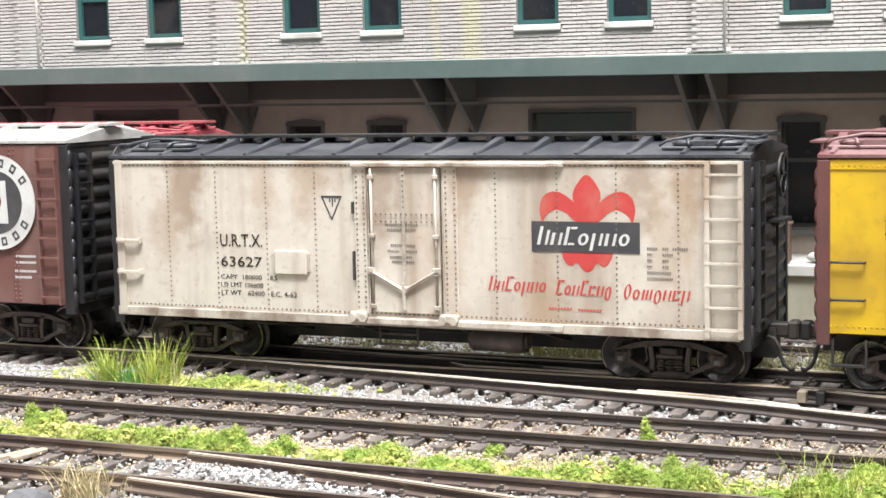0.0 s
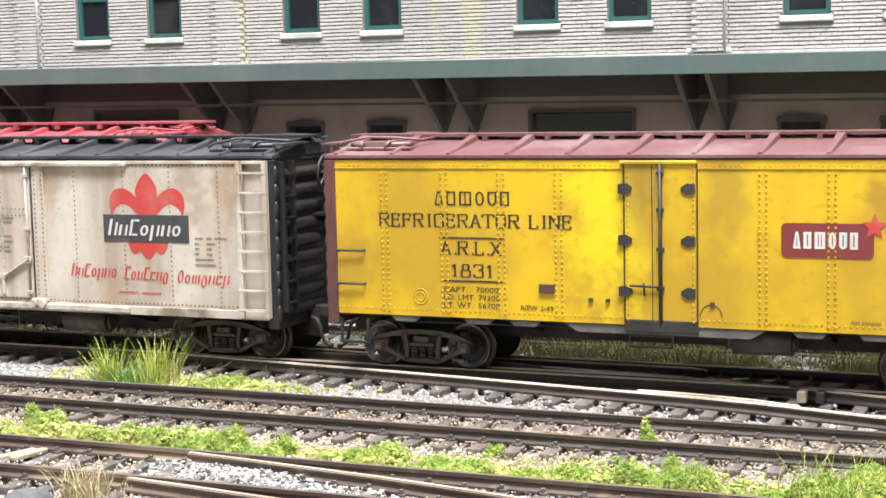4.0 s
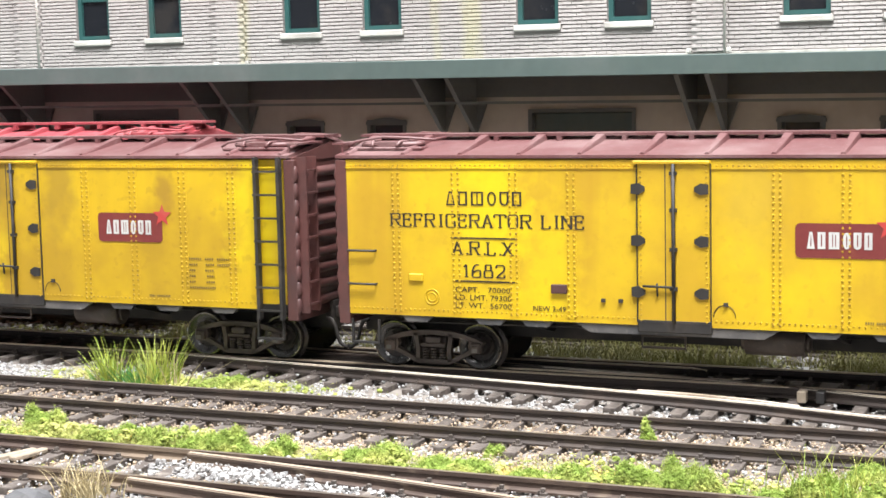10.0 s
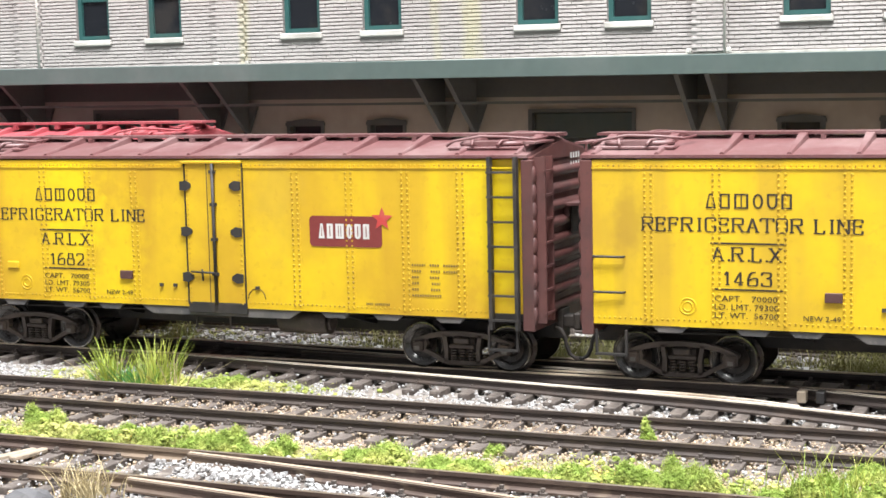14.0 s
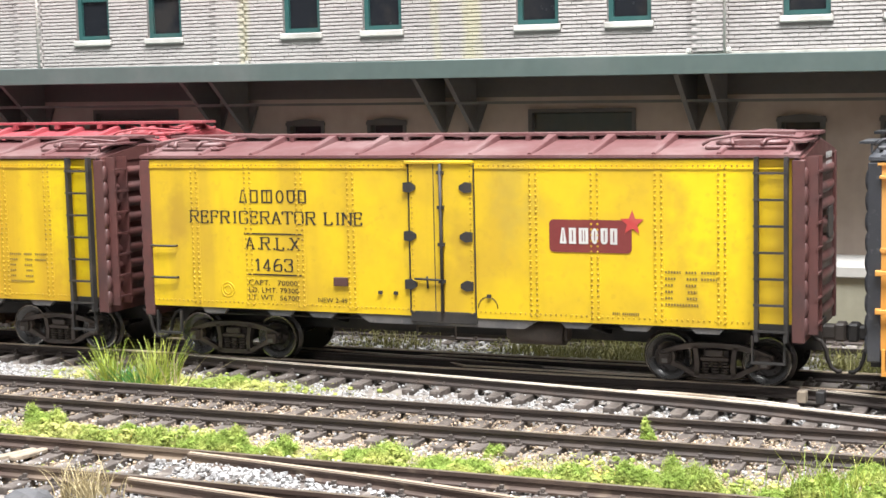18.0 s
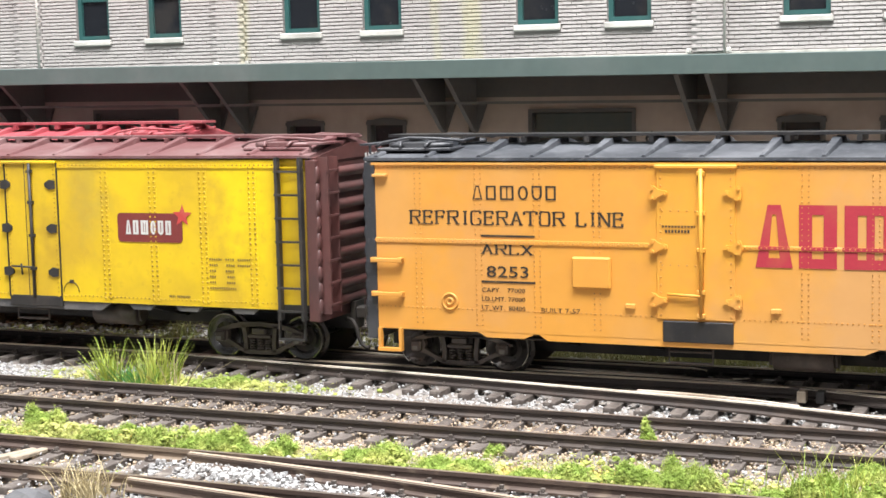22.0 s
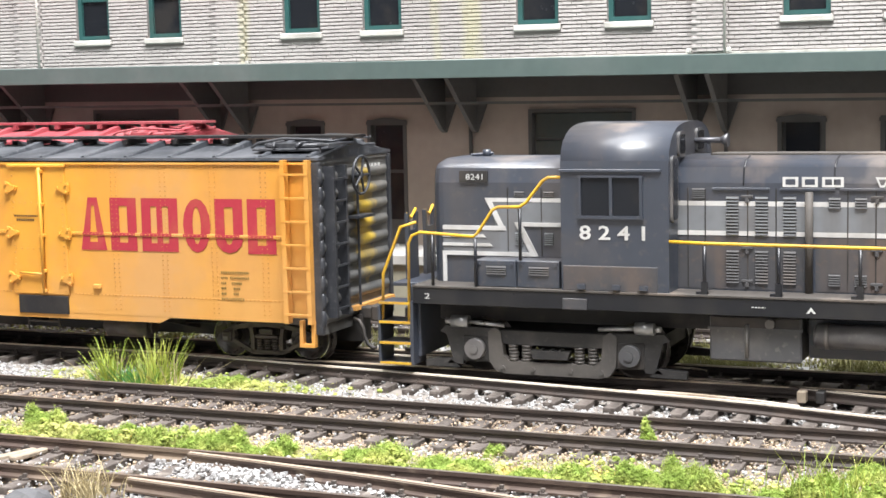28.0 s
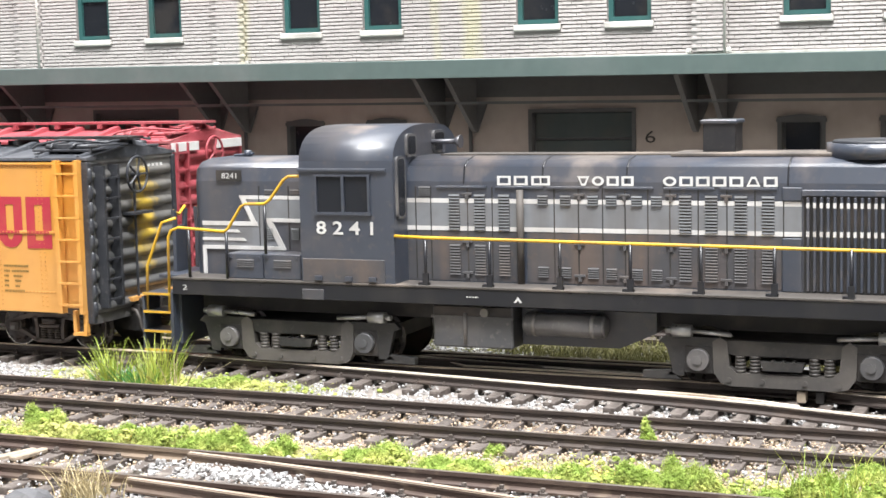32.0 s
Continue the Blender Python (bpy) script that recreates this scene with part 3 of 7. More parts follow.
def track(label, x0, x1, centre, rail_mat, tie0, tie1, pitch=6.3, near=True, far=True, name="track", head_mat=None, long_ties=False, lip=0.0):
    head_mat = head_mat or RAILTOP
    t = thing(name, 0, 0, 0, label, "track", "railway tracks", "structure")
    step = 12 if len(centre) > 2 else 200
    xs = [x0 + i * step for i in range(int((x1 - x0) / step) + 1)] + [x1]
    for side, on in ((-8.7, near), (8.7, far)):
        if not on:
            continue
        pts = [(x, curve_y(centre, x) + side) for x in xs]
        b = bmesh.new()
        rail_sweep(b, pts)
        part("rail", b, rail_mat, t)
        b = bmesh.new()
        rail_head(b, pts, lip)
        part("rail_head", b, head_mat, t, "worn metal running surface")
    x = tie0
    while x < tie1:
        o = new("tie", TIE_DATA)
        o.parent = t
        slope = curve_y(centre, x + 1) - curve_y(centre, x)
        if long_ties:
            near_end, far_end = curve_y(centre, x) - 15, 15.0
            o.matrix_basis = pose((x + rnd.uniform(-0.3, 0.3)) * MM, (near_end + far_end) / 2 * MM, rnd.uniform(-0.15, 0.05) * MM, 0, 0, rnd.uniform(-0.8, 0.8)) @ Matrix.Diagonal((1, (far_end - near_end) / 30, 1, 1))
            x += pitch
            continue
        o.matrix_basis = pose((x + rnd.uniform(-0.3, 0.3)) * MM, (curve_y(centre, x) + rnd.uniform(-0.5, 0.5)) * MM, rnd.uniform(-0.15, 0.05) * MM, 0, 0, math.degrees(math.atan(slope)) + rnd.uniform(-1.2, 1.2))
        x += pitch
    return t


TIE_DATA = tie_mesh()
MAIN = [(-2000, 0), (2000, 0)]
MID = [(-2000, -51.6), (2000, -51.6)]
FRONT = [(-2000, -98), (2000, -98)]
BACK = [(-2000, 45), (2000, 45)]
TURN = [(-130, -0.5), (-113, -1), (-87, -4), (-48, -8), (-20, -11.6), (14, -15.6), (42, -22.5), (80, -33), (130, -46), (180, -58)]
SPLIT = [(-95, -98), (-60, -99.5), (-20, -105), (20, -113), (60, -124), (110, -140)]
track("main track under the train, dark weathered rails", -900, 1000, MAIN, RAIL, -230, -116, head_mat=POLISHED, lip=0.2)
track("rusty track on weathered ties, in pale ballast", -900, 900, MID, RAIL, -160, 70)
track("nearest track with rusty rails, half overgrown", -900, 900, FRONT, RUSTRAIL, -120, 40)
track("siding track beside the loading platform", -900, 900, BACK, RAIL, -320, 60)
track("turnout branch with bare pale rails", -114, 180, TURN, RAIL, -110, 66, name="turnout", head_mat=BRIGHTRAIL, long_ties=True, lip=0.22)
track("turnout branch at the nearest track with bare pale rails", -62, 110, SPLIT, RUSTRAIL, -40, 60, name="turnout", head_mat=TANRAIL, lip=0.25)

# guard rails and a loose block at the frog of the turnout
frog = thing("guard_rails", 0, 0, 0, "short bare guard rails inside the turnout", "guard rail", "railway tracks", "structure")
for pts, head in (([(-62, 3.0), (-58, 5.2), (-2, 5.2), (2, 3.0)], POLISHED), ([(-52, -3.0), (-48, -5.2), (8, -5.2), (12, -3.0)], POLISHED),
                  ([(-6, -20.0), (4, -20.6), (16, -22.6), (26, -26.0)], BRIGHTRAIL), ([(-90, 0.8), (-50, -0.4), (-10, -2.6), (30, -10.5)], RUSTRAIL)):
    b = bmesh.new()
    rail_sweep(b, pts)
    part("rail", b, RAIL, frog)
    b = bmesh.new()
    rail_head(b, pts, 0.2)
    part("rail_head", b, head, frog, "worn metal running surface")
for x, y, w, d in ((24.0, -12.5, 1.7, 2.4), (27.4, -12.0, 1.6, 2.6)):
    b = bmesh.new()
    box(b, x - w / 2, y - d / 2, -2.1, x + w / 2, y + d / 2, 0.1, bev=0.15)
    part("spacer_block", b, PALEWOOD if x < 25 else UNDER, frog)

# ballast: pale stones heaped in the cribs, tan grit between the rails
def strew(n, x0, x1, fy, z0, z1):
    return [(rnd.uniform(x0, x1), fy(), rnd.uniform(z0, z1)) for _ in range(n)]


crib = strew(9500, -240, 75, lambda: rnd.triangular(-38, -10, -32), -3.75, -3.1) + strew(1500, -240, -112, lambda: rnd.uniform(-36, -17), -3.4, -2.9)
crib = [p for p in crib if noise.noise(Vector((p[0] * 0.06, p[1] * 0.1, 1.0))) > -0.35 or rnd.random() < 0.3]
stones("ballast", crib, 0.33, STONE, "loose pale grey ballast stones between the tracks", rnd)
mid = strew(26000, -240, 75, lambda: rnd.uniform(-76, -36), -3.7, -2.75)
stones("ballast", mid, 0.25, TANSTONE, "fine tan ballast grit between the rails", rnd)
stones("ballast", strew(2200, -200, 75, lambda: rnd.uniform(-72, -38), -3.4, -2.5), 0.34, STONE, "scattered pale stones among the tan grit", rnd)
heap = [(rnd.gauss(-50, 7), rnd.gauss(-91, 3.4), rnd.uniform(-3.2, -1.3)) for _ in range(1500)] + [(rnd.gauss(-33, 9), rnd.gauss(-95, 5.0), rnd.uniform(-3.2, -1.8)) for _ in range(900)]
stones("ballast", heap + strew(5200, -70, 50, lambda: rnd.uniform(-118, -86), -3.4, -2.5), 0.40, STONE, "heap of whitish broken stones between the nearest rails", rnd)
stones("ballast", strew(4500, -140, 50, lambda: rnd.uniform(-122, -84), -3.5, -2.6), 0.36, TANSTONE, "brown grit round the nearest rails", rnd)
back = strew(5000, -240, 75, lambda: rnd.uniform(28, 68), -3.5, -2.5) + strew(4500, -150, 75, lambda: rnd.uniform(14, 42), -3.6, -2.4)
stones("ballast", back, 0.55, STONE, "grey ballast stones behind the main track", rnd)

# fine grit lying on the ties
grit = [(rnd.uniform(-170, 70), rnd.gauss(-52, 6), rnd.uniform(-2.4, -2.0)) for _ in range(2600)]
stones("grit", grit, 0.21, TANSTONE, "fine tan grit strewn over the ties", rnd)
grit = [(rnd.uniform(-130, 70), rnd.uniform(-34, -12), rnd.uniform(-2.5, -2.05)) for _ in range(250)] + [(rnd.uniform(-110, 50), rnd.uniform(-118, -84), rnd.uniform(-2.6, -2.05)) for _ in range(1600)]
stones("grit", grit, 0.24, STONE, "fine grey grit strewn over the ties", rnd)

# platform
plat = thing("loading_platform", 0, 0, 0, "pale concrete loading platform along the freight house", "platform", kind="structure")
solid("platform_wall", CONCRETE, plat, (-420, 69.5, -6, 160, 95, 11.2))
solid("platform_top", PLATTOP, plat, (-420, 68.3, 11.2, 160, 95, 14), bev=0.3)

# freight house
house = thing("freight_house", 0, 0, 0, "pale brick freight house with a green canopy over the platform", "building", kind="structure")
WY = 92.0
WIN = [(-213.0 + 71.0 * i + k, 73.9) for i in range(-1, 5) for k in (0.0, 25.3)]


def wall_with_holes(bm, x0, x1, z0, z1, holes, y0, y1):
    """A wall slab from x0..x1, z0..z1 cut by non-overlapping rectangular holes (x0, x1, z0, z1)."""
    xs = sorted({x0, x1, *[h[0] for h in holes], *[h[1] for h in holes]})
    for a, b in zip(xs, xs[1:]):
        cut = sorted((h[2], h[3]) for h in holes if h[0] <= a and h[1] >= b)
        z = z0
        for c, d in cut + [(z1, z1)]:
            if c > z:
                box(bm, a, y0, z, b, y1, c)
            z = max(z, d)


win_holes = [(x, x + 11.8, z, z + 24.0) for x, z in WIN if -330 < x < 90]
bm = bmesh.new()
wall_with_holes(bm, -420, 160, 57, 108, win_holes, WY, WY + 8)
part("upper_wall", bm, MORTAR, house)
door_holes = [(-68.1, -38.3, 14, 51.4), (-1.3, 10.7, 20.5, 48.7), (24, 36, 20.5, 48.7), (-141.8, -129.8, 14, 48.9), (-116.2, -104.2, 14, 49), (-208.2, -178.1, 14, 52.9)]
bm = bmesh.new()
wall_with_holes(bm, -420, 160, 14, 57, door_holes, WY, WY + 8)
part("lower_wall", bm, BROWNWALL, house)
solid("back_wall", BROWNWALL, house, (-420, 150, 0, 160, 154, 108))
solid("house_floor", DARKWOOD, house, (-420, 95, 10, 160, 150, 13.8))
solid("roof", DARKWOOD, house, (-424, 88, 108, 164, 156, 110))
solid("end_wall", BROWNWALL, house, (-424, 92, 0, -420, 154, 108))
solid("end_wall", BROWNWALL, house, (160, 92, 0, 164, 154, 108))
for x, z in WIN:
    if not -330 < x < 90:
        continue
    w = solid("window", TEAL, house, (x, WY + 1.0, z, x + 1.3, WY + 3, z + 24), (x + 10.5, WY + 1.0, z, x + 11.8, WY + 3, z + 24),
              (x + 1.3, WY + 1.0, z, x + 10.5, WY + 3, z + 1.3), (x + 1.3, WY + 1.4, z + 11.5, x + 10.5, WY + 3, z + 12.5), label="teal sash window frame")
    solid("pane", DARKGLASS, w, (x + 1.3, WY + 2.0, z + 1.3, x + 10.5, WY + 2.4, z + 24), label="dark glass")
    solid("sill", SILL, w, (x - 0.7, WY - 1.2, z - 1.7, x + 12.5, WY + 2, z - 0.05), label="pale stone sill", bev=0.25)
for x0, x1, z0, z1 in door_holes:
    big = x1 - x0 > 20
    d = solid("door", DARKWOOD, house, (x0, WY + 2.0, z0, x1, WY + 3.0, z1), label="dark freight door" if big else "dark glazed door")
    solid("frame", DARKWOOD, d, (x0, WY - 0.4, z0, x0 + 1.0, WY + 2, z1), (x1 - 1.0, WY - 0.4, z0, x1, WY + 2, z1), (x0 + 1, WY - 0.4, z1 - 1.0, x1 - 1, WY + 2, z1))
    if not big:
        bm = bmesh.new()
        n = 9
        prism(bm, [(x0 - 0.3, z1 - 1.4), (x1 + 0.3, z1 - 1.4)] + [(x1 + 0.3 - (x1 - x0 + 0.6) * k / n, z1 - 0.5 + 1.1 * math.sin(math.pi * k / n)) for k in range(n + 1)], "y", WY - 0.5, WY - 0.05)
        part("arch", bm, DARKWOOD, d)
        if z0 > 15:
            solid("window_sill", LEDGER, d, (x0 - 0.8, WY - 1.4, z0 - 1.6, x1 + 0.8, WY + 1, z0 - 0.1), bev=0.2)
    if big:
        for k in range(5):
            solid("door_panel", DOORGREEN, d, (x0 + 1.4, WY + 1.5, z0 + k * 7.3 + 0.4, x1 - 1.4, WY + 2.0, z0 + k * 7.3 + 7.1), bev=0.2)
    else:
        zm = (z0 + z1) / 2 + 3
        for za, zb in ((zm + 0.5, z1 - 1.6), (max(z0 + 1.2, 21), zm - 0.5)):
            solid("pane", DARKGLASS, d, (x0 + 1.8, WY + 1.6, za, x1 - 1.8, WY + 2.1, zb))
letters("bay_number", "6", -35.8, -33.0, 42.2, 45.4, WY, INK, house, "black painted bay numeral")

# canopy: fascia, roof, brackets
canopy = thing("canopy", -82, 66, 60.2, "dull green painted platform canopy with timber brackets", "canopy", kind="structure")
canopy.rotation_euler = (0, math.radians(0.3), 0)
solid("fascia", CANOPY, canopy, (-250, 0, 0, 160, 1.2, 4.7), bev=0.15)
solid("canopy_roof", CANOPY, canopy, (-250, 1.2, 3.6, 160, 25.9, 4.6))
solid("ledger", LEDGER, canopy, (-250, 13.2, -7.0, 160, 14.2, -6.3))
# dark board added along the wall top in place of the canopy's shade
solid("header", DARKWOOD, canopy, (-250, 24.6, -5.4, 160, 25.7, 2.6))
solid("soffit", DARKWOOD, canopy, (-250, 1.2, 2.6, 160, 25.9, 3.5))
for x in (-235, -225.5, -163.5, -154, -92.2, -83.0, -22.0, -14.3, 50, 58):
    bm = bmesh.new()
    prism(bm, [(1.5, 2.4), (24.5, 2.4), (24.5, -14.8), (22.8, -14.2)], "x", x + 82 - 0.6, x + 82 + 0.6)
    br = part("bracket", bm, DARKWOOD, canopy)
    # thin dark wedge on the wall behind the bracket, narrowing downwards
    bm = bmesh.new()
    prism(bm, [(x + 82 - 3.6, -6.6), (x + 82 + 3.6, -6.6), (x + 82 + 0.5, -14.9), (x + 82 - 0.5, -14.9)], "y", 24.6, 25.6)
    part("corbel", bm, DARKWOOD, br)
bm = bmesh.new()
rod(bm, (-84.6, WY - 1, 14), (-84.6, WY - 1, 54), 0.55)
tagged(part("downpipe", bm, DARKWOOD, None), "dark iron downpipe on the freight house wall", "pipe", kind="structure")
for x in (-14.3, -155.0):
    bm = bmesh.new()
    rod(bm, (x, WY - 1, 14), (x, WY - 1, 54), 0.5)
    tagged(part("downpipe", bm, DARKWOOD, None), "dark iron downpipe on the freight house wall", "pipe", kind="structure")

# ---- rolling stock ----


def bowed(pts, width):
    """A band of the given width along a polyline (x, z), as a closed outline."""
    up, down = [], []
    for i, (x, z) in enumerate(pts):
        a, b = Vector(pts[max(i - 1, 0)]), Vector(pts[min(i + 1, len(pts) - 1)])
        d = (b - a).normalized()
        up.append((x - d.y * width / 2, z + d.x * width / 2))
        down.append((x + d.y * width / 2, z - d.x * width / 2))
    return up + down[::-1]


DISH = [(8.71, 0.62), (8.96, 0.715), (9.16, 0.81), (9.32, 0.92)]     # depth and radius across a wheel face


def truck(car, x, axles=(-9.7, 9.7), wheel_r=4.75, mat=TRUCK, shiny=False):
    """A cast freight truck: two bowed side frames with springs and journals, and a bolster; returns its wheelsets."""
    for s in (-1, 1):
        bm = bmesh.new()
        y0, y1 = s * 10.6 - 0.7, s * 10.6 + 0.7
        top = [(-11.2, 5.6), (-9.4, 6.3), (-7.2, 7.0), (-4.5, 7.6), (0, 7.8), (4.5, 7.6), (7.2, 7.0), (9.4, 6.3), (11.2, 5.6)]
        low = [(-10.2, 4.1), (-8.0, 3.9), (-6.2, 2.9), (-4.6, 1.9), (-3.2, 1.5), (3.2, 1.5), (4.6, 1.9), (6.2, 2.9), (8.0, 3.9), (10.2, 4.1)]
        prism(bm, bowed([(x + a, z) for a, z in top], 0.95), "y", y0, y1, bev=0.18)
        prism(bm, bowed([(x + a, z) for a, z in low], 0.8), "y", y0, y1, bev=0.18)
        for e in (-1, 1):
            prism(bm, bowed([(x + e * 3.6, 1.6), (x + e * 3.5, 4.4), (x + e * 4.0, 7.5)], 0.9), "y", y0, y1)
            prism(bm, bowed([(x + e * 8.6, 4.2), (x + e * 8.3, 5.2), (x + e * 8.8, 6.3)], 0.9), "y", y0, y1)
        fr = part("side_frame", bm, mat, car)
        bm = bmesh.new()
        for k in (-1.9, 0.0, 1.9):
            for z in np.arange(1.9, 4.6, 0.55):
                rod(bm, (x + k, s * 10.9, z), (x + k, s * 10.9, z + 0.34), 0.72, 8)
        part("spring_nest", bm, mat, fr)
        bm = bmesh.new()
        box(bm, x - 2.8, s * 11.0 - 0.6, 4.7, x + 2.8, s * 11.0 + 0.6, 5.5, bev=0.15)
        box(bm, x - 1.7, s * 11.3 - 0.5, 5.6, x + 1.7, s * 11.3 + 0.5, 6.9, bev=0.2)
        part("bolster_end", bm, mat, fr)
        for e in axles:
            bm = bmesh.new()
            box(bm, x + e - 1.15, s * 11.4 - 0.8, 3.7, x + e + 1.15, s * 11.4 + 0.8, 6.0, bev=0.3)
            box(bm, x + e - 0.8, s * 12.25 - 0.15, 3.9, x + e + 0.8, s * 12.25 + 0.15, 5.4, bev=0.1)
            jb = part("journal_box", bm, mat, fr)
            solid("journal_lid", BRAKE, jb, (x + e - 0.55, s * 12.42 - 0.08, 4.1, x + e + 0.55, s * 12.42 + 0.08, 4.9))
    solid("bolster", mat, car, (x - 2.4, -10, 3.6, x + 2.4, 10, 6.6))
    out = []
    for e in axles:
        bm = bmesh.new()
        rod(bm, (0, -10.2, 0), (0, 10.2, 0), 0.9, 8)
        ws = part("wheelset", bm, WHEEL, car)
        ws.location = ((x + e) * MM, 0, wheel_r * MM)
        for s in (-1, 1):
            bm = bmesh.new()
            wheel_disc(bm, s, wheel_r, deep=0.2 if shiny else 0.0)
            part("wheel", bm, WHEEL, ws)
            bm = bmesh.new()
            ring(bm, s * 9.31, s * 9.31, wheel_r * 0.955, wheel_r * 0.995)
            part("wheel_rim", bm, TREAD, ws, "polished metal wheel rim")
            if shiny:
                bm = bmesh.new()
                for (ya, ra), (yb, rb) in zip(DISH, DISH[1:]):
                    ring(bm, s * ya, s * yb, wheel_r * ra, wheel_r * rb)
                bmesh.ops.remove_doubles(bm, verts=bm.verts[:], dist=0.001)
                part("wheel_face", bm, WHEELFACE, ws, "oily black dished wheel face")
        out.append((ws, wheel_r))
    return out


def ring(bm, ya, yb, ra, rb, n=36):
    """A dished annulus from radius ra at ya to radius rb at yb."""
    vs = [[bm.verts.new((r * math.cos(2 * math.pi * i / n), y, r * math.sin(2 * math.pi * i / n))) for i in range(n)] for r, y in ((ra, ya), (rb, yb))]
    for i in range(n):
        f = bm.faces.new((vs[0][i], vs[0][(i + 1) % n], vs[1][(i + 1) % n], vs[1][i]))
        f.smooth = True


def wheel_disc(bm, s, r, n=28, deep=0.0):
    """Turned wheel profile: flange inside, tread, dished face and hub."""
    prof = [(7.2, r + 0.7), (7.6, r + 0.7), (7.9, r), (9.3, r), (9.3, r * 0.92), (8.6 - deep, r * 0.62), (8.4 - deep, r * 0.4), (9.2 - deep, r * 0.28), (9.2 - deep, 0.001), (7.2, 0.001)]
    rings = [[bm.verts.new((q * math.cos(2 * math.pi * i / n), s * y, q * math.sin(2 * math.pi * i / n))) for i in range(n)] for y, q in prof]
    for a, b in zip(rings, rings[1:]):
        for i in range(n):
            f = bm.faces.new((a[i], a[(i + 1) % n], b[(i + 1) % n], b[i]))
    for i in range(n):
        bm.faces.new((rings[-1][i], rings[-1][(i + 1) % n], rings[0][(i + 1) % n], rings[0][i]))


def corrugated_end(car, x, e, mat, z0, z1, half, ribs=9):
    """A pressed steel car end: sheet with tapered horizontal ribs, and a top plate."""
    solid("end_sheet", mat, car, (min(x, x - e * 1.0), -half, z0, max(x, x - e * 1.0), half, z1 + 0.2))
    bm = bmesh.new()
    step = (z1 - z0 - 3) / ribs
    for i in range(ribs):
        z = z0 + 1.6 + (i + 0.5) * step
        pts = []
        for k in range(9):
            y = -half + 0.6 + (2 * half - 1.2) * k / 8
            t = (0.45, 0.95, 1, 1, 1, 1, 1, 0.95, 0.45)[k]
            pts.append((y, t))
        rows = []
        for y, t in pts:
            h = step * 0.33 * (0.75 + 0.25 * t)
            rows.append([bm.verts.new((x + e * dx * t, y, z + dz * h)) for dx, dz in ((0, -1), (0.75, -0.6), (1.0, 0), (0.75, 0.6), (0, 1))])
        for p, q in zip(rows, rows[1:]):
            for j in range(4):
                f = bm.faces.new((p[j], p[j + 1], q[j + 1], q[j]))
                f.smooth = True
    part("end_ribs", bm, mat, car)


def ladder(car, plane, a, b, z0, z1, rungs, depth, mat, name="ladder", rail=0.7):
    """A ladder on the near side (plane 'y') or on a car end (plane 'x'); a, b: positions of its two rails."""
    bm = bmesh.new()
    def put(u0, u1, d0, d1, za, zb):
        if plane[0] == "y":
            y = plane[1]
            box(bm, u0, min(y - d0, y - d1), za, u1, max(y - d0, y - d1), zb)
        else:
            x, e = plane[1], plane[2]
            box(bm, min(x + e * d0, x + e * d1), u0, za, max(x + e * d0, x + e * d1), u1, zb)
    for u in (a, b):
        put(u - rail / 2, u + rail / 2, 0.02, depth, z0, z1)
    lad = part(name, bm, mat, car)
    for i in range(rungs):
        z = z0 + (z1 - z0) * (i + 0.35) / rungs
        bm = bmesh.new()
        put(a - 0.5, b + 0.5, depth - 0.35, depth + 0.1, z, z + 0.42)
        part("rung", bm, mat, lad)
    return lad


def hatches(car, xs, z, mat):
    """Ice hatches near the roof ends: domed covers with hinge bars, bows and a latch stick."""
    for x in xs:
        for s in (-1, 1):
            bm = bmesh.new()
            box(bm, x - 8.2, s * 9.4 - 4.2, z - 0.5, x + 8.2, s * 9.4 + 4.2, z + 0.1, bev=0.15)
            h = part("hatch_frame", bm, mat, car)
            bm = bmesh.new()
            prism(bm, chaikin([(x - 7.0, s * 9.4 - 3.5), (x + 7.0, s * 9.4 - 3.5), (x + 7.0, s * 9.4 + 3.5), (x - 7.0, s * 9.4 + 3.5)], 2), "z", z + 0.1, z + 1.1, bev=0.35)
            part("hatch_cover", bm, mat, h)
            for dx in (-4.5, 4.5):
                bm = bmesh.new()
                wire(bm, [(x + dx, s * 5.2, z + 0.2), (x + dx, s * 6.2, z + 1.3), (x + dx * 0.9, s * 9.5, z + 1.25), (x + dx * 0.7, s * 12.8, z + 1.2), (x + dx * 0.6, s * 14.0, z + 0.3)], 0.34)
                part("hatch_hinge", bm, mat, h)
            bm = bmesh.new()
            wire(bm, [(x - 9.0, s * 12.4, z + 0.2), (x - 7.5, s * 12.0, z + 1.2), (x - 2.0, s * 11.0, z + 2.1), (x + 4.0, s * 10.6, z + 1.9), (x + 8.8, s * 9.0, z + 1.4), (x + 10.5, s * 6.0, z + 1.8)], 0.3)
            part("hatch_stick", bm, mat, h)
        e = 1 if x > 0 else -1
        solid("roof_step", mat, car, (min(x + e * 8.6, x + e * 11.2), -15.5, z + 0.7, max(x + e * 8.6, x + e * 11.2), -3.6, z + 1.1), (min(x + e * 8.8, x + e * 9.2), -15.3, z - 1.0, max(x + e * 8.8, x + e * 9.2), -14.9, z + 0.8))


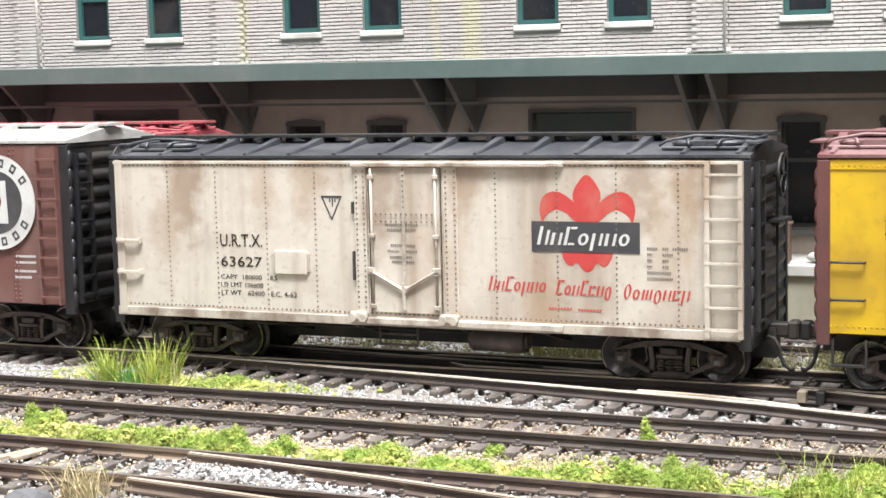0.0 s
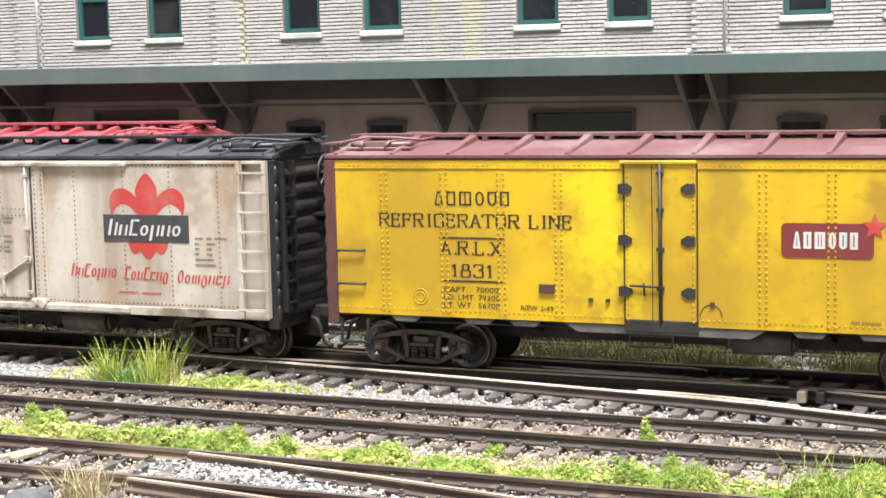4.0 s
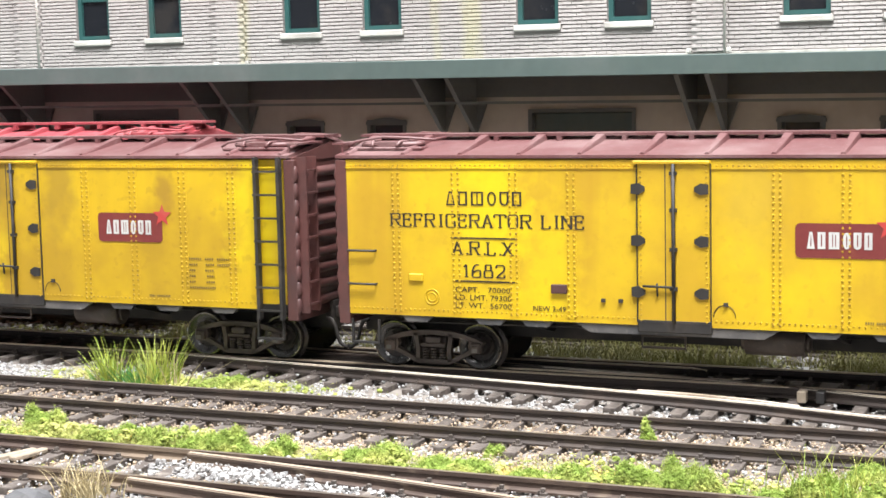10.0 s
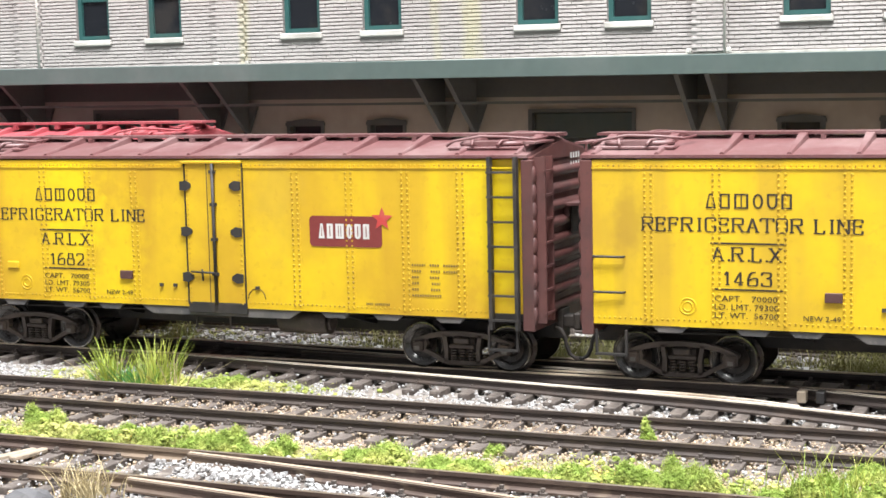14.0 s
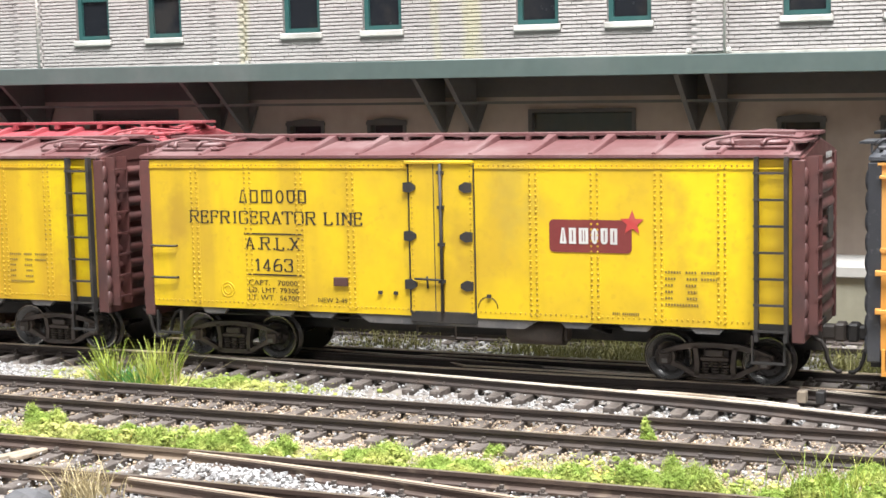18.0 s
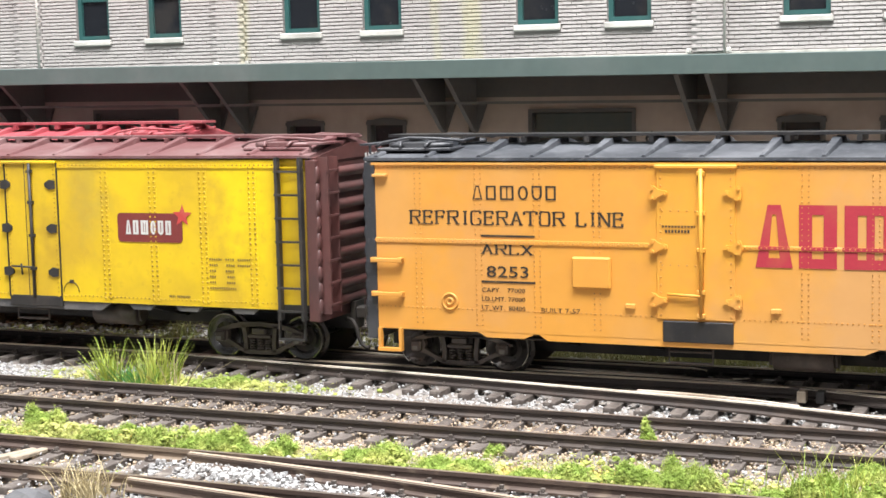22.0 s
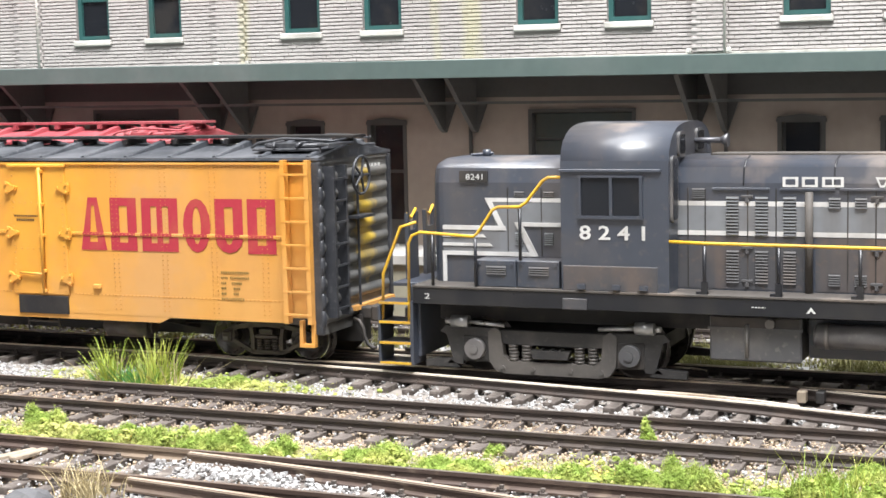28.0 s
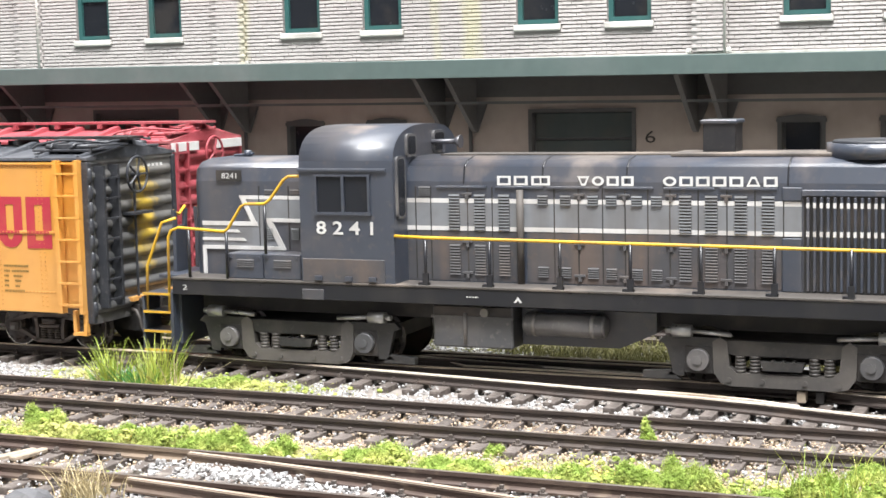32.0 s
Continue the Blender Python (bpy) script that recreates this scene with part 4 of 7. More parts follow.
def roof(car, hl, z, rise, mat, panels, half=17.95, rib_mat=None):
    """A low gabled metal roof with raised seams, eaves and running board."""
    bm = bmesh.new()
    prism(bm, [(-half, z - 0.25), (half, z - 0.25), (half, z + 0.35), (0, z + rise), (-half, z + 0.35)], "x", -hl, hl)
    r = part("roof", bm, mat, car)
    for i in range(panels + 1):
        x = -hl + 2.5 + (2 * hl - 5) * i / panels
        bm = bmesh.new()
        for s in (-1, 1):
            a = [(x - 0.55, s * (half - 0.6), z + 0.4), (x + 0.55, s * (half - 0.6), z + 0.4), (x + 1.1, s * 2.5, z + rise * 0.87), (x - 1.1, s * 2.5, z + rise * 0.87)]
            lo = [bm.verts.new(p) for p in a]
            hi = [bm.verts.new((p[0] + (0.25 if k in (0, 3) else -0.25), p[1], p[2] + (0.4 if k < 2 else 1.25))) for k, p in enumerate(a)]
            bm.faces.new(hi)
            for k in range(4):
                bm.faces.new((lo[k], lo[(k + 1) % 4], hi[(k + 1) % 4], hi[k]))
        part("roof_seam", bm, mat, r)
    return r


def running_board(car, hl, z, mat, half=3.4, boards=3, over=1.0):
    rb = None
    for i in range(boards):
        w = 2 * half / boards
        y = -half + i * w
        bm = bmesh.new()
        box(bm, -hl - over, y + 0.08, z, hl + over, y + w - 0.08, z + 0.55)
        o = part("running_board" if rb is None else "board", bm, mat, car if rb is None else rb)
        rb = rb or o
    n = 10
    for i in range(n + 1):
        x = -hl + 3 + (2 * hl - 6) * i / n
        solid("saddle", mat, rb, (x - 0.5, -half - 0.8, z - 1.2, x + 0.5, half + 0.8, z - 0.05))


def underframe(car, hl, z, mat=UNDER):
    solid("centre_sill", mat, car, (-hl - 2, -2.2, z - 6.0, hl + 2, 2.2, z))
    solid("floor", mat, car, (-hl + 0.6, -16.6, z - 0.4, hl - 0.6, 16.6, z + 1.0))
    for x in (-30, -12, 12, 30):
        bm = bmesh.new()
        prism(bm, [(-16.3, z), (16.3, z), (16.3, z - 1.0), (3, z - 4.5), (-3, z - 4.5), (-16.3, z - 1.0)], "x", x - 0.6, x + 0.6)
        part("cross_bearer", bm, mat, car)
    bm = bmesh.new()
    rod(bm, (12.5, -11.5, z - 3.2), (23.8, -11.5, z - 3.2), 2.6, 16)
    rod(bm, (11.7, -11.5, z - 3.2), (12.5, -11.5, z - 3.2), 1.7, 16)
    rod(bm, (23.8, -11.5, z - 3.2), (24.6, -11.5, z - 3.2), 1.7, 16)
    part("brake_reservoir", bm, TRUCK, car)
    bm = bmesh.new()
    wire(bm, [(-7, -15.5, z - 0.3), (-7, -15.5, z - 4.6), (1.5, -15.5, z - 4.6), (1.5, -15.5, z - 0.3)], 0.3)
    wire(bm, [(-7, -15.5, z - 2.4), (1.5, -15.5, z - 2.4)], 0.25)
    part("brake_hanger", bm, TRUCK, car)
    bm = bmesh.new()
    wire(bm, [(-60, -12, z - 2.2), (-20, -11, z - 2.0), (16, -10, z - 2.5)], 0.25)
    wire(bm, [(28, -8, z - 2.5), (60, -7, z - 2.2)], 0.25)
    part("brake_rod", bm, mat, car)


def couplers(car, hl, mat=UNDER):
    for e in (-1, 1):
        bm = bmesh.new()
        box(bm, min(e * hl, e * (hl + 5.2)), -1.6, 8.4, max(e * hl, e * (hl + 5.2)), 1.6, 11.0, bev=0.3)
        box(bm, min(e * (hl + 4.2), e * (hl + 6.4)), -2.4, 8.0, max(e * (hl + 4.2), e * (hl + 6.4)), 1.4, 11.6, bev=0.4)
        c = part("coupler", bm, mat, car)
        bm = bmesh.new()
        pts = [(e * (hl + a), -3.2 - 0.3 * b, c) for a, b, c in ((0.6, 0, 8.6), (2.0, 1, 8.2), (2.9, 1, 6.6), (3.2, 1, 4.8), (3.9, 1, 3.2), (5.0, 1, 2.4), (5.9, 1, 2.5))]
        wire(bm, pts, 0.42, 7)
        part("air_hose", bm, mat, c, "black rubber air hose")


def brake_wheel(car, x, e, y, z, mat):
    bm = bmesh.new()
    n = 18
    pts = [(x + e * 2.2, y + 4.1 * math.cos(2 * math.pi * i / n), z + 4.1 * math.sin(2 * math.pi * i / n)) for i in range(n + 1)]
    wire(bm, pts, 0.32, 6)
    for i in range(5):
        a = 2 * math.pi * i / 5
        rod(bm, (x + e * 2.2, y, z), (x + e * 2.2, y + 4.1 * math.cos(a), z + 4.1 * math.sin(a)), 0.28, 5)
    rod(bm, (x, y, z), (x + e * 2.6, y, z), 0.6, 8)
    part("brake_wheel", bm, mat, car)
    solid("brake_step", mat, car, (min(x, x + e * 3.2), y - 3.5, z - 9.2, max(x, x + e * 3.2), y + 4.5, z - 8.6))
    bm = bmesh.new()
    rod(bm, (x + e * 1.2, y, z), (x + e * 1.2, y, 11), 0.3, 6)
    part("brake_rod", bm, mat, car)


def freight_body(name, xc, label, hl, z0, z1, side_mat, end_mat, roof_mat, rise=4.2, group="cars of the train", y=0.0, ribs=9, post_mat=None, roof_hl=None, panels=9, ride=48.1, board_mat=None, bay=0.0, ext=0.0):
    car = thing(name, xc, y, 0, label, "railway car", group)
    solid("side", side_mat, car, (-hl + 1.2, -17.6, z0, bay or hl + ext - 1.2, -16.8, z1))
    if bay:
        solid("ladder_bay", side_mat, car, (bay - 0.3, -16.4, z0, hl + ext - 1.2, -15.9, z1), (bay, -16.8, z0, bay + 0.3, -16.3, z1))
    solid("far_side", side_mat, car, (-hl + 1.2, 16.8, z0, hl - 1.2, 17.6, z1))
    pm = post_mat or end_mat
    for e in (-1, 1):
        reach = hl + (ext if e > 0 else 0.0)
        corrugated_end(car, e * (reach - 0.1), e, end_mat, z0 - 2.5, z1, 16.6, ribs)
        for s in (-1, 1):
            solid("corner_post", pm, car, (min(e * (reach - 1.9), e * (reach + 0.5)), min(s * 16.5, s * 17.9), z0 - 2.2, max(e * (reach - 1.9), e * (reach + 0.5)), max(s * 16.5, s * 17.9), z1), bev=0.15)
        step = (z1 - z0 - 0.5) / ribs
        for i in range(ribs):
            bm = bmesh.new()
            zc = z0 - 0.9 + (i + 0.5) * step
            m = Matrix.Translation((e * (reach + 0.35), -17.0, zc)) @ Matrix.Diagonal((0.75, 0.9, step * 0.56, 1))
            bmesh.ops.create_uvsphere(bm, u_segments=10, v_segments=7, radius=1.0, matrix=m)
            for f in bm.faces:
                f.smooth = True
            part("end_rib_tip", bm, pm, car)
        prism_end = bmesh.new()
        prism(prism_end, [(-17.2, z1 - 0.5), (17.2, z1 - 0.5), (17.2, z1 + 0.4), (0, z1 + rise - 0.2), (-17.2, z1 + 0.4)], "x", min(e * (reach - 1.5), e * (reach + 0.2)), max(e * (reach - 1.5), e * (reach + 0.2)))
        part("end_gable", prism_end, end_mat, car)
    roof(car, roof_hl or hl + 0.4, z1 + 0.6, rise, roof_mat, panels)
    running_board(car, hl + 0.5, ride, board_mat or roof_mat)
    underframe(car, hl, z0)
    couplers(car, hl)
    return car

WHEELS = []     # (wheelset, radius) of everything that rolls
TRAIN = []      # cars that move with the train


def side_seams(car, xs, z0, z1, mat, rivet_mat=None, gap=1.25):
    lines = []
    for x in xs:
        lines += [(x - gap / 2, z0, x - gap / 2, z1), (x + gap / 2, z0, x + gap / 2, z1)]
    for x in xs:
        bm = bmesh.new()
        box(bm, x - gap * 0.9, -17.64, z0 - 0.4, x + gap * 0.9, -17.5, z1 + 0.4)
        part("side_seam", bm, mat, car)
    rivet_lines("rivets", lines, -17.62, 0.32, 1.05, rivet_mat or mat, car)


def grab_iron(car, x0, x1, z, mat):
    bm = bmesh.new()
    wire(bm, [(x0, -17.5, z), (x0, -18.6, z), (x1, -18.6, z), (x1, -17.5, z)], 0.24)
    part("grab_iron", bm, mat, car)


def star(bm, x, z, r, y0, y1, turn=0.3):
    pts = [(x + (r if i % 2 == 0 else r * 0.42) * math.cos(turn + i * math.pi / 5), z + (r if i % 2 == 0 else r * 0.42) * math.sin(turn + i * math.pi / 5)) for i in range(10)]
    prism(bm, pts, "y", y0, y1)


def rounded(x0, x1, z0, z1, r):
    pts = []
    for cx, cz, a in ((x1 - r, z1 - r, 0), (x0 + r, z1 - r, 90), (x0 + r, z0 + r, 180), (x1 - r, z0 + r, 270)):
        pts += [(cx + r * math.cos(math.radians(a + k)), cz + r * math.sin(math.radians(a + k))) for k in (0, 30, 60, 90)]
    return pts


def hinge(bm, x, z, e):
    prism(bm, [(x - e * 1.3, z - 0.9), (x - e * 1.3, z + 0.9), (x + e * 0.2, z + 1.1), (x + e * 1.4, z + 0.4), (x + e * 1.4, z - 0.4), (x + e * 0.2, z - 1.1)], "y", -18.3, -17.5)


def reefer_doors(car, side_mat, bar_mat, z0, z1, hinge_mat, x0=-7.0, x1=6.8):
    for a, b in ((x0, -0.25), (0.25, x1)):
        d = solid("door", side_mat, car, (a, -17.95, z0, b, -17.5, z1), bev=0.08)
        rivet_lines("rivets", [(a + 0.5 if a < 0 else b - 0.5, z0 + 0.6, a + 0.5 if a < 0 else b - 0.5, z1 - 0.6)], -17.95, 0.24, 1.05, RIVETY, d)
        for z in (18.7, 28.6, 38.5):
            bm = bmesh.new()
            hinge(bm, x0 if a < 0 else x1 - 1.4, z, 1 if a < 0 else -1)
            part("hinge", bm, hinge_mat, d)
    for x, w in ((x0 - 0.35, 0.16), (x1 + 0.2, 0.16), (-1.75, 0.2)):
        solid("door_gap", bar_mat, car, (x, -18.0, z0 + 0.2, x + w, -17.55, z1 - 0.2))
    solid("door_threshold", bar_mat, car, (x0, -18.05, z0 + 0.1, x1, -17.6, z0 + 0.35))
    bm = bmesh.new()
    rod(bm, (0, -18.4, z0 + 0.3), (0, -18.4, z1 - 0.2), 0.36, 8)
    for z in (19.5, 27.0, 34.5, 41.5):
        box(bm, -0.7, -18.7, z - 0.35, 0.7, -17.9, z + 0.35)
    part("locking_bar", bm, bar_mat, car)
    bm = bmesh.new()
    wire(bm, [(-6, -18.5, 19.9), (0, -18.7, 19.8)], 0.25)
    wire(bm, [(-3.2, -18.3, 18.0), (-3.2, -18.6, 20.5)], 0.22)
    part("door_latch", bm, bar_mat, car)


def yellow_reefer(xc, number, label, paint):
    hl, z0, z1 = 71.0, 12.2, 44.0
    car = freight_body("refrigerator_car", xc, label, hl, z0, z1, paint, MAROON, ROOFRED, rise=3.2, panels=11, bay=62.9, ext=0.9)
    TRAIN.append(car)
    y = -17.6
    side_seams(car, (-58.1, -44.9, -32.6, -20.6, 19.4, 32.0, 44.7, 56.9), z0 + 1, z1 - 1.6, paint, RIVETY)
    rivet_lines("rivets", [(-69, z0 + 1.3, -8, z0 + 1.3), (8, z0 + 1.3, 62, z0 + 1.3), (-69, z1 - 1.1, 62, z1 - 1.1)], y, 0.25, 1.05, RIVETY, car)
    solid("eave_strip", paint, car, (-69.5, -17.85, z1 - 1.7, 69.5, -17.6, z1 - 1.45))
    solid("door_hood", paint, car, (-7.9, -18.5, z1 - 0.8, 7.1, -17.5, z1 - 0.1), bev=0.15)
    reefer_doors(car, paint, UNDER, z0 + 0.4, z1 - 0.5, UNDER)
    ladder(car, ("y", y), 63.6, 69.1, 10.2, 44.6, 7, 1.5, UNDER)
    for z in (25.4, 18.5):
        grab_iron(car, -68.9, -62.8, z, UNDER)
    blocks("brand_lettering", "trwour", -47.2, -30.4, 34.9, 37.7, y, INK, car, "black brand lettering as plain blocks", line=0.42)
    slab_letters("lettering", "REFRIGERATOR LINE", -59.3, -17.7, 30.5, 33.1, y, INK, car)
    slab_letters("lettering", "A.R.L.X", -45.8, -32.6, 25.0, 27.6, y, INK, car)
    slab_letters("lettering", number, -43.6, -34.3, 20.5, 23.0, y, INK, car)
    bars("lettering_line", [(-46, -32.2, 28.2, 0.32), (-45.2, -32.4, 19.5, 0.32)], y, INK, car, dash=False)
    letters("lettering", "CAPT.   70000", -45.2, -33.4, 17.4, 18.5, y, INK, car)
    letters("lettering", "LD. LMT. 79300", -45.2, -33.2, 15.8, 16.9, y, INK, car)
    letters("lettering", "LT. WT.  56700", -45.2, -33.2, 14.2, 15.3, y, INK, car)
    letters("lettering", "NEW 2-49", -28.6, -21.8, 14.2, 15.2, y, INK, car)
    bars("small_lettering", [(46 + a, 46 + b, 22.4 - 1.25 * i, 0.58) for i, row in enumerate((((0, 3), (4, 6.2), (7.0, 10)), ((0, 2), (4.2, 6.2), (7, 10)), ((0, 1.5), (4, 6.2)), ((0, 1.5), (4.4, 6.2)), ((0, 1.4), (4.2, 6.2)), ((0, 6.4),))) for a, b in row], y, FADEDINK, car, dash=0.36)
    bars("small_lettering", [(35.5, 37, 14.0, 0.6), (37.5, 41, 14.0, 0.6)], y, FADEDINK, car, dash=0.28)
    bm = bmesh.new()
    prism(bm, rounded(22.8, 39.5, 26.0, 32.4, 0.9), "y", y - 0.14, y - 0.09)
    emb = part("emblem_plate", bm, PLATE, car, "dark red rounded emblem plate")
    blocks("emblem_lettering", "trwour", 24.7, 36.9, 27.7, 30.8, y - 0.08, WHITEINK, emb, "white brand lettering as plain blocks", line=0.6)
    bm = bmesh.new()
    star(bm, 39.6, 31.9, 2.5, y - 0.2, y - 0.15)
    part("star", bm, SCARLET, emb, "red five-pointed star")
    bm = bmesh.new()
    n = 24
    for r in (1.55, 0.9):
        wire(bm, [(-50.4 + r * math.cos(2 * math.pi * i / n), y - 0.02, 16.2 + r * math.sin(2 * math.pi * i / n)) for i in range(n + 1)], 0.13, 5)
    part("cast_roundel", bm, paint, car)
    if number == "1682":
        solid("tack_board", paint, car, (-55.4, -18.1, 19.3, -52.2, -17.5, 20.9), bev=0.2)
        solid("brake_step", MAROON, car, (hl + 1.6, 1.5, 33.4, hl + 4.6, 9.5, 34.1), (hl + 0.8, 2.5, 31.0, hl + 2.0, 3.2, 33.4), (hl + 0.8, 8.0, 31.0, hl + 2.0, 8.7, 33.4), bev=0.1)
    solid("route_card_board", MAROON, car, (-24.7, -18.2, 17.8, -21.5, -17.55, 19.6), bev=0.1)
    for x in (-11, 9.5, -14.5):
        solid("step_bracket", UNDER, car, (x, -18.1, 16.4, x + 0.8, -17.55, 17.1))
    bm = bmesh.new()
    wire(bm, [(9.6 + 2.1 * math.cos(a), y - 0.03, 14.3 + 2.3 * math.sin(a)) for a in np.linspace(0, math.pi, 10)], 0.1, 4)
    part("small_stencil", bm, INK, car)
    # side sill: flanged tabs below the side
    solid("door_sill", UNDER, car, (-7.2, -18.0, 10.9, 7.2, -16.5, 13.4), bev=0.15)
    bm = bmesh.new()
    prism(bm, [(-20, 12.1), (20, 12.1), (17, 10.3), (-17, 10.3)], "y", -17.3, -16.3)
    part("sill_tab", bm, TANKGREY, car)
    for x in (-54, -38, -28, 28, 40, 54):
        bm = bmesh.new()
        prism(bm, [(x - 3.4, 12.1), (x + 3.4, 12.1), (x + 2.2, 10.9), (x - 2.2, 10.9)], "y", -17.3, -16.3)
        part("sill_tab", bm, TANKGREY, car)
    solid("sill_step", UNDER, car, (62.4, -17.7, 6.0, 62.8, -17.0, 11), (68.4, -17.7, 6.0, 68.8, -17.0, 11), (62.4, -18.0, 5.7, 68.8, -16.8, 6.1))
    solid("sill_step", UNDER, car, (-68.8, -17.7, 6.3, -68.4, -17.0, 11), (-62.8, -17.7, 6.3, -62.4, -17.0, 11), (-68.8, -18.0, 6.0, -62.4, -16.8, 6.4))
    hatches(car, (-62, 61), 46.3, ROOFRED)
    ladder(car, ("x", hl + 0.9, 1), -16.0, -11.5, 11.5, 44.5, 7, 2.6, MAROON, "end_ladder", 0.55)
    ladder(car, ("x", -hl, -1), 11.5, 16.0, 11.5, 44.5, 7, 2.6, MAROON, "end_ladder", 0.55)
    # no hollow here: a flat dark plate carries the recess's shade as colour
    solid("end_recess", UNDER, car, (hl + 1.8, 4.5, 27.5, hl + 2.05, 9.6, 33.4))
    bm = bmesh.new()
    for k in range(4):
        box(bm, hl + 1.15, 6.5 + k * 1.7, 43.0, hl + 1.2, 7.4 + k * 1.7, 44.2)
        box(bm, hl + 1.15, 6.5 + k * 1.7, 41.7, hl + 1.2, 7.2 + k * 1.7, 42.4)
    part("end_print", bm, WHITEINK, car, "white unreadable print as plain bars")
    for x in (-53.2, 54.0):
        WHEELS.extend(truck(car, x, shiny=True))
    return car


def cream_reefer(xc):
    hl, z0, z1 = 70.5, 10.2, 44.0
    car = freight_body("refrigerator_car", xc, "aged cream steel refrigerator car with black ends and roof", hl, z0, z1, CREAM, BLACK, ROOFBLACK, rise=2.6, panels=13, board_mat=BLACK, bay=62.3)
    TRAIN.append(car)
    y = -17.6
    solid("side_edge", CREAM, car, (-69.5, -18.05, z0, -67.6, -17.5, z1))
    seams = (-56.2, -44.2, -32.0, -20.3, 20.0, 32.9, 44.9, 57.1)
    bm_lines = [(x, z0 + 2, x, z1 - 1.5) for x in seams]
    rivet_lines("rivets", bm_lines + [(-69, z1 - 1.1, 62, z1 - 1.1), (-69, z0 + 2.2, 62, z0 + 2.2)], y, 0.26, 1.05, RIVETC, car)
    for x in seams:
        solid("side_seam", CREAM, car, (x - 0.6, -17.66, z0 + 1.4, x + 0.6, -17.5, z1 - 0.6))
    solid("side_sill", RUSTCREAM, car, (-70, -18.0, z0 - 0.4, 69, -17.4, z0 + 1.5), bev=0.12)
    solid("eave_strip", CREAM, car, (-70, -17.95, z1 - 0.9, 69.3, -17.5, z1 - 0.2), bev=0.1)
    # plug door with tracks, lock bars and rollers
    d = solid("plug_door", CREAM, car, (-7.4, -18.15, 12.6, 7.9, -17.5, 42.6), bev=0.2)
    for x in (0.2,):
        bm = bmesh.new()
        box(bm, x - 0.35, -18.4, 13, x + 0.35, -18.1, 42.2)
        part("door_stile", bm, RUSTCREAM, d)
    rivet_lines("rivets", [(0.2, 34.5, 0.2, 42), (-6, 31.5, 6.5, 31.5), (-6, 33, 6.5, 33)], -18.4, 0.24, 1.05, RIVETC, d)
    for x in (-6.9, 7.4):
        bm = bmesh.new()
        rod(bm, (x, -18.55, 13.2), (x, -18.55, 42.4), 0.3, 8)
        for z in (14.0, 21.0, 28.5, 40.6):
            box(bm, x - 0.65, -19.0, z - 0.45, x + 0.65, -18.1, z + 0.45, bev=0.12)
        part("lock_rod", bm, RUSTCREAM, d)
    for x in (-7.75, 8.2):
        solid("door_gasket", UNDER, d, (x, -17.9, 12.8, x + 0.15, -17.55, 42.4))
    solid("door_handle", UNDER, car, (-11.5, -18.5, 19.2, -11.1, -17.6, 25.2), (-11.5, -18.5, 33.0, -11.1, -17.6, 35.4))
    solid("door_post", CREAM, car, (-11.0, -18.1, 12, -8.2, -17.5, 43.2), (8.9, -18.1, 12, 12.0, -17.5, 43.2), bev=0.12)
    rivet_lines("rivets", [(x, 12.5, x, 42.8) for x in (-10.4, -8.8, 9.5, 11.4)], -18.1, 0.24, 1.05, RIVETC, car)
    solid("door_track", RUSTCREAM, car, (-11.4, -18.9, 42.6, 34.4, -17.5, 43.6), bev=0.2)
    solid("door_track", RUSTCREAM, car, (-12.2, -18.9, 10.2, 34.0, -17.5, 11.6), bev=0.2)
    bm = bmesh.new()
    for p, q in (((-7.3, -18.7, 21.3), (-0.2, -18.7, 17.5)), ((7.4, -18.7, 21.5), (0.4, -18.7, 17.5)), ((0.1, -18.7, 19), (0.1, -18.7, 13.5))):
        rod(bm, p, q, 0.38, 6)
    for x, z in ((-7.2, 21.3), (7.4, 21.5), (0.1, 17.6)):
        box(bm, x - 0.8, -19.0, z - 0.7, x + 0.8, -18.1, z + 0.7, bev=0.15)
    part("lock_bar", bm, RUSTCREAM, d, "rust-stained door locking bars")
    for x in (-10.2, 10.0):
        bm = bmesh.new()
        box(bm, x - 2.0, -19.4, 11.0, x + 2.0, -18.0, 12.8, bev=0.3)
        for e in (-1.2, 1.2):
            rod(bm, (x + e, -19.8, 11.6), (x + e, -18.4, 11.6), 0.9, 10)
        part("door_roller", bm, RUSTCREAM, car)
    # recessed side ladder
    ladder(car, ("y", -17.6), 62.9, 69.2, 10.4, 43.8, 8, 1.5, CREAM, rail=0.9)
    for z in (26.4, 19.5):
        bm = bmesh.new()
        box(bm, -69.2, -19.0, z - 0.35, -63.3, -18.4, z + 0.35, bev=0.1)
        box(bm, -69.2, -18.9, z - 0.6, -68.2, -17.4, z + 0.6)
        box(bm, -64.0, -18.9, z - 0.6, -63.2, -17.4, z + 0.6)
        part("grab_iron", bm, CREAM, car)
    solid("placard_board", CREAM, car, (-30.0, -18.3, 19.9, -22.4, -17.5, 25.0), bev=0.2)
    solid("placard_frame", RUSTCREAM, car, (-30.6, -18.1, 20.6, -30.0, -17.5, 24.3), (-22.4, -18.1, 20.6, -21.8, -17.5, 24.3))
    letters("lettering", "U.R.T.X.", -43.4, -33.1, 25.5, 28.2, y, INK, car, heavy=0.012)
    letters("lettering", "63627", -43.4, -33.3, 21.2, 23.4, y, INK, car, heavy=0.012)
    letters("lettering", "CAPY  100000    RS", -43.5, -29.8, 18.5, 19.5, y, INK, car)
    letters("lettering", "LD LMT 106600", -43.5, -33.2, 16.8, 17.8, y, INK, car)
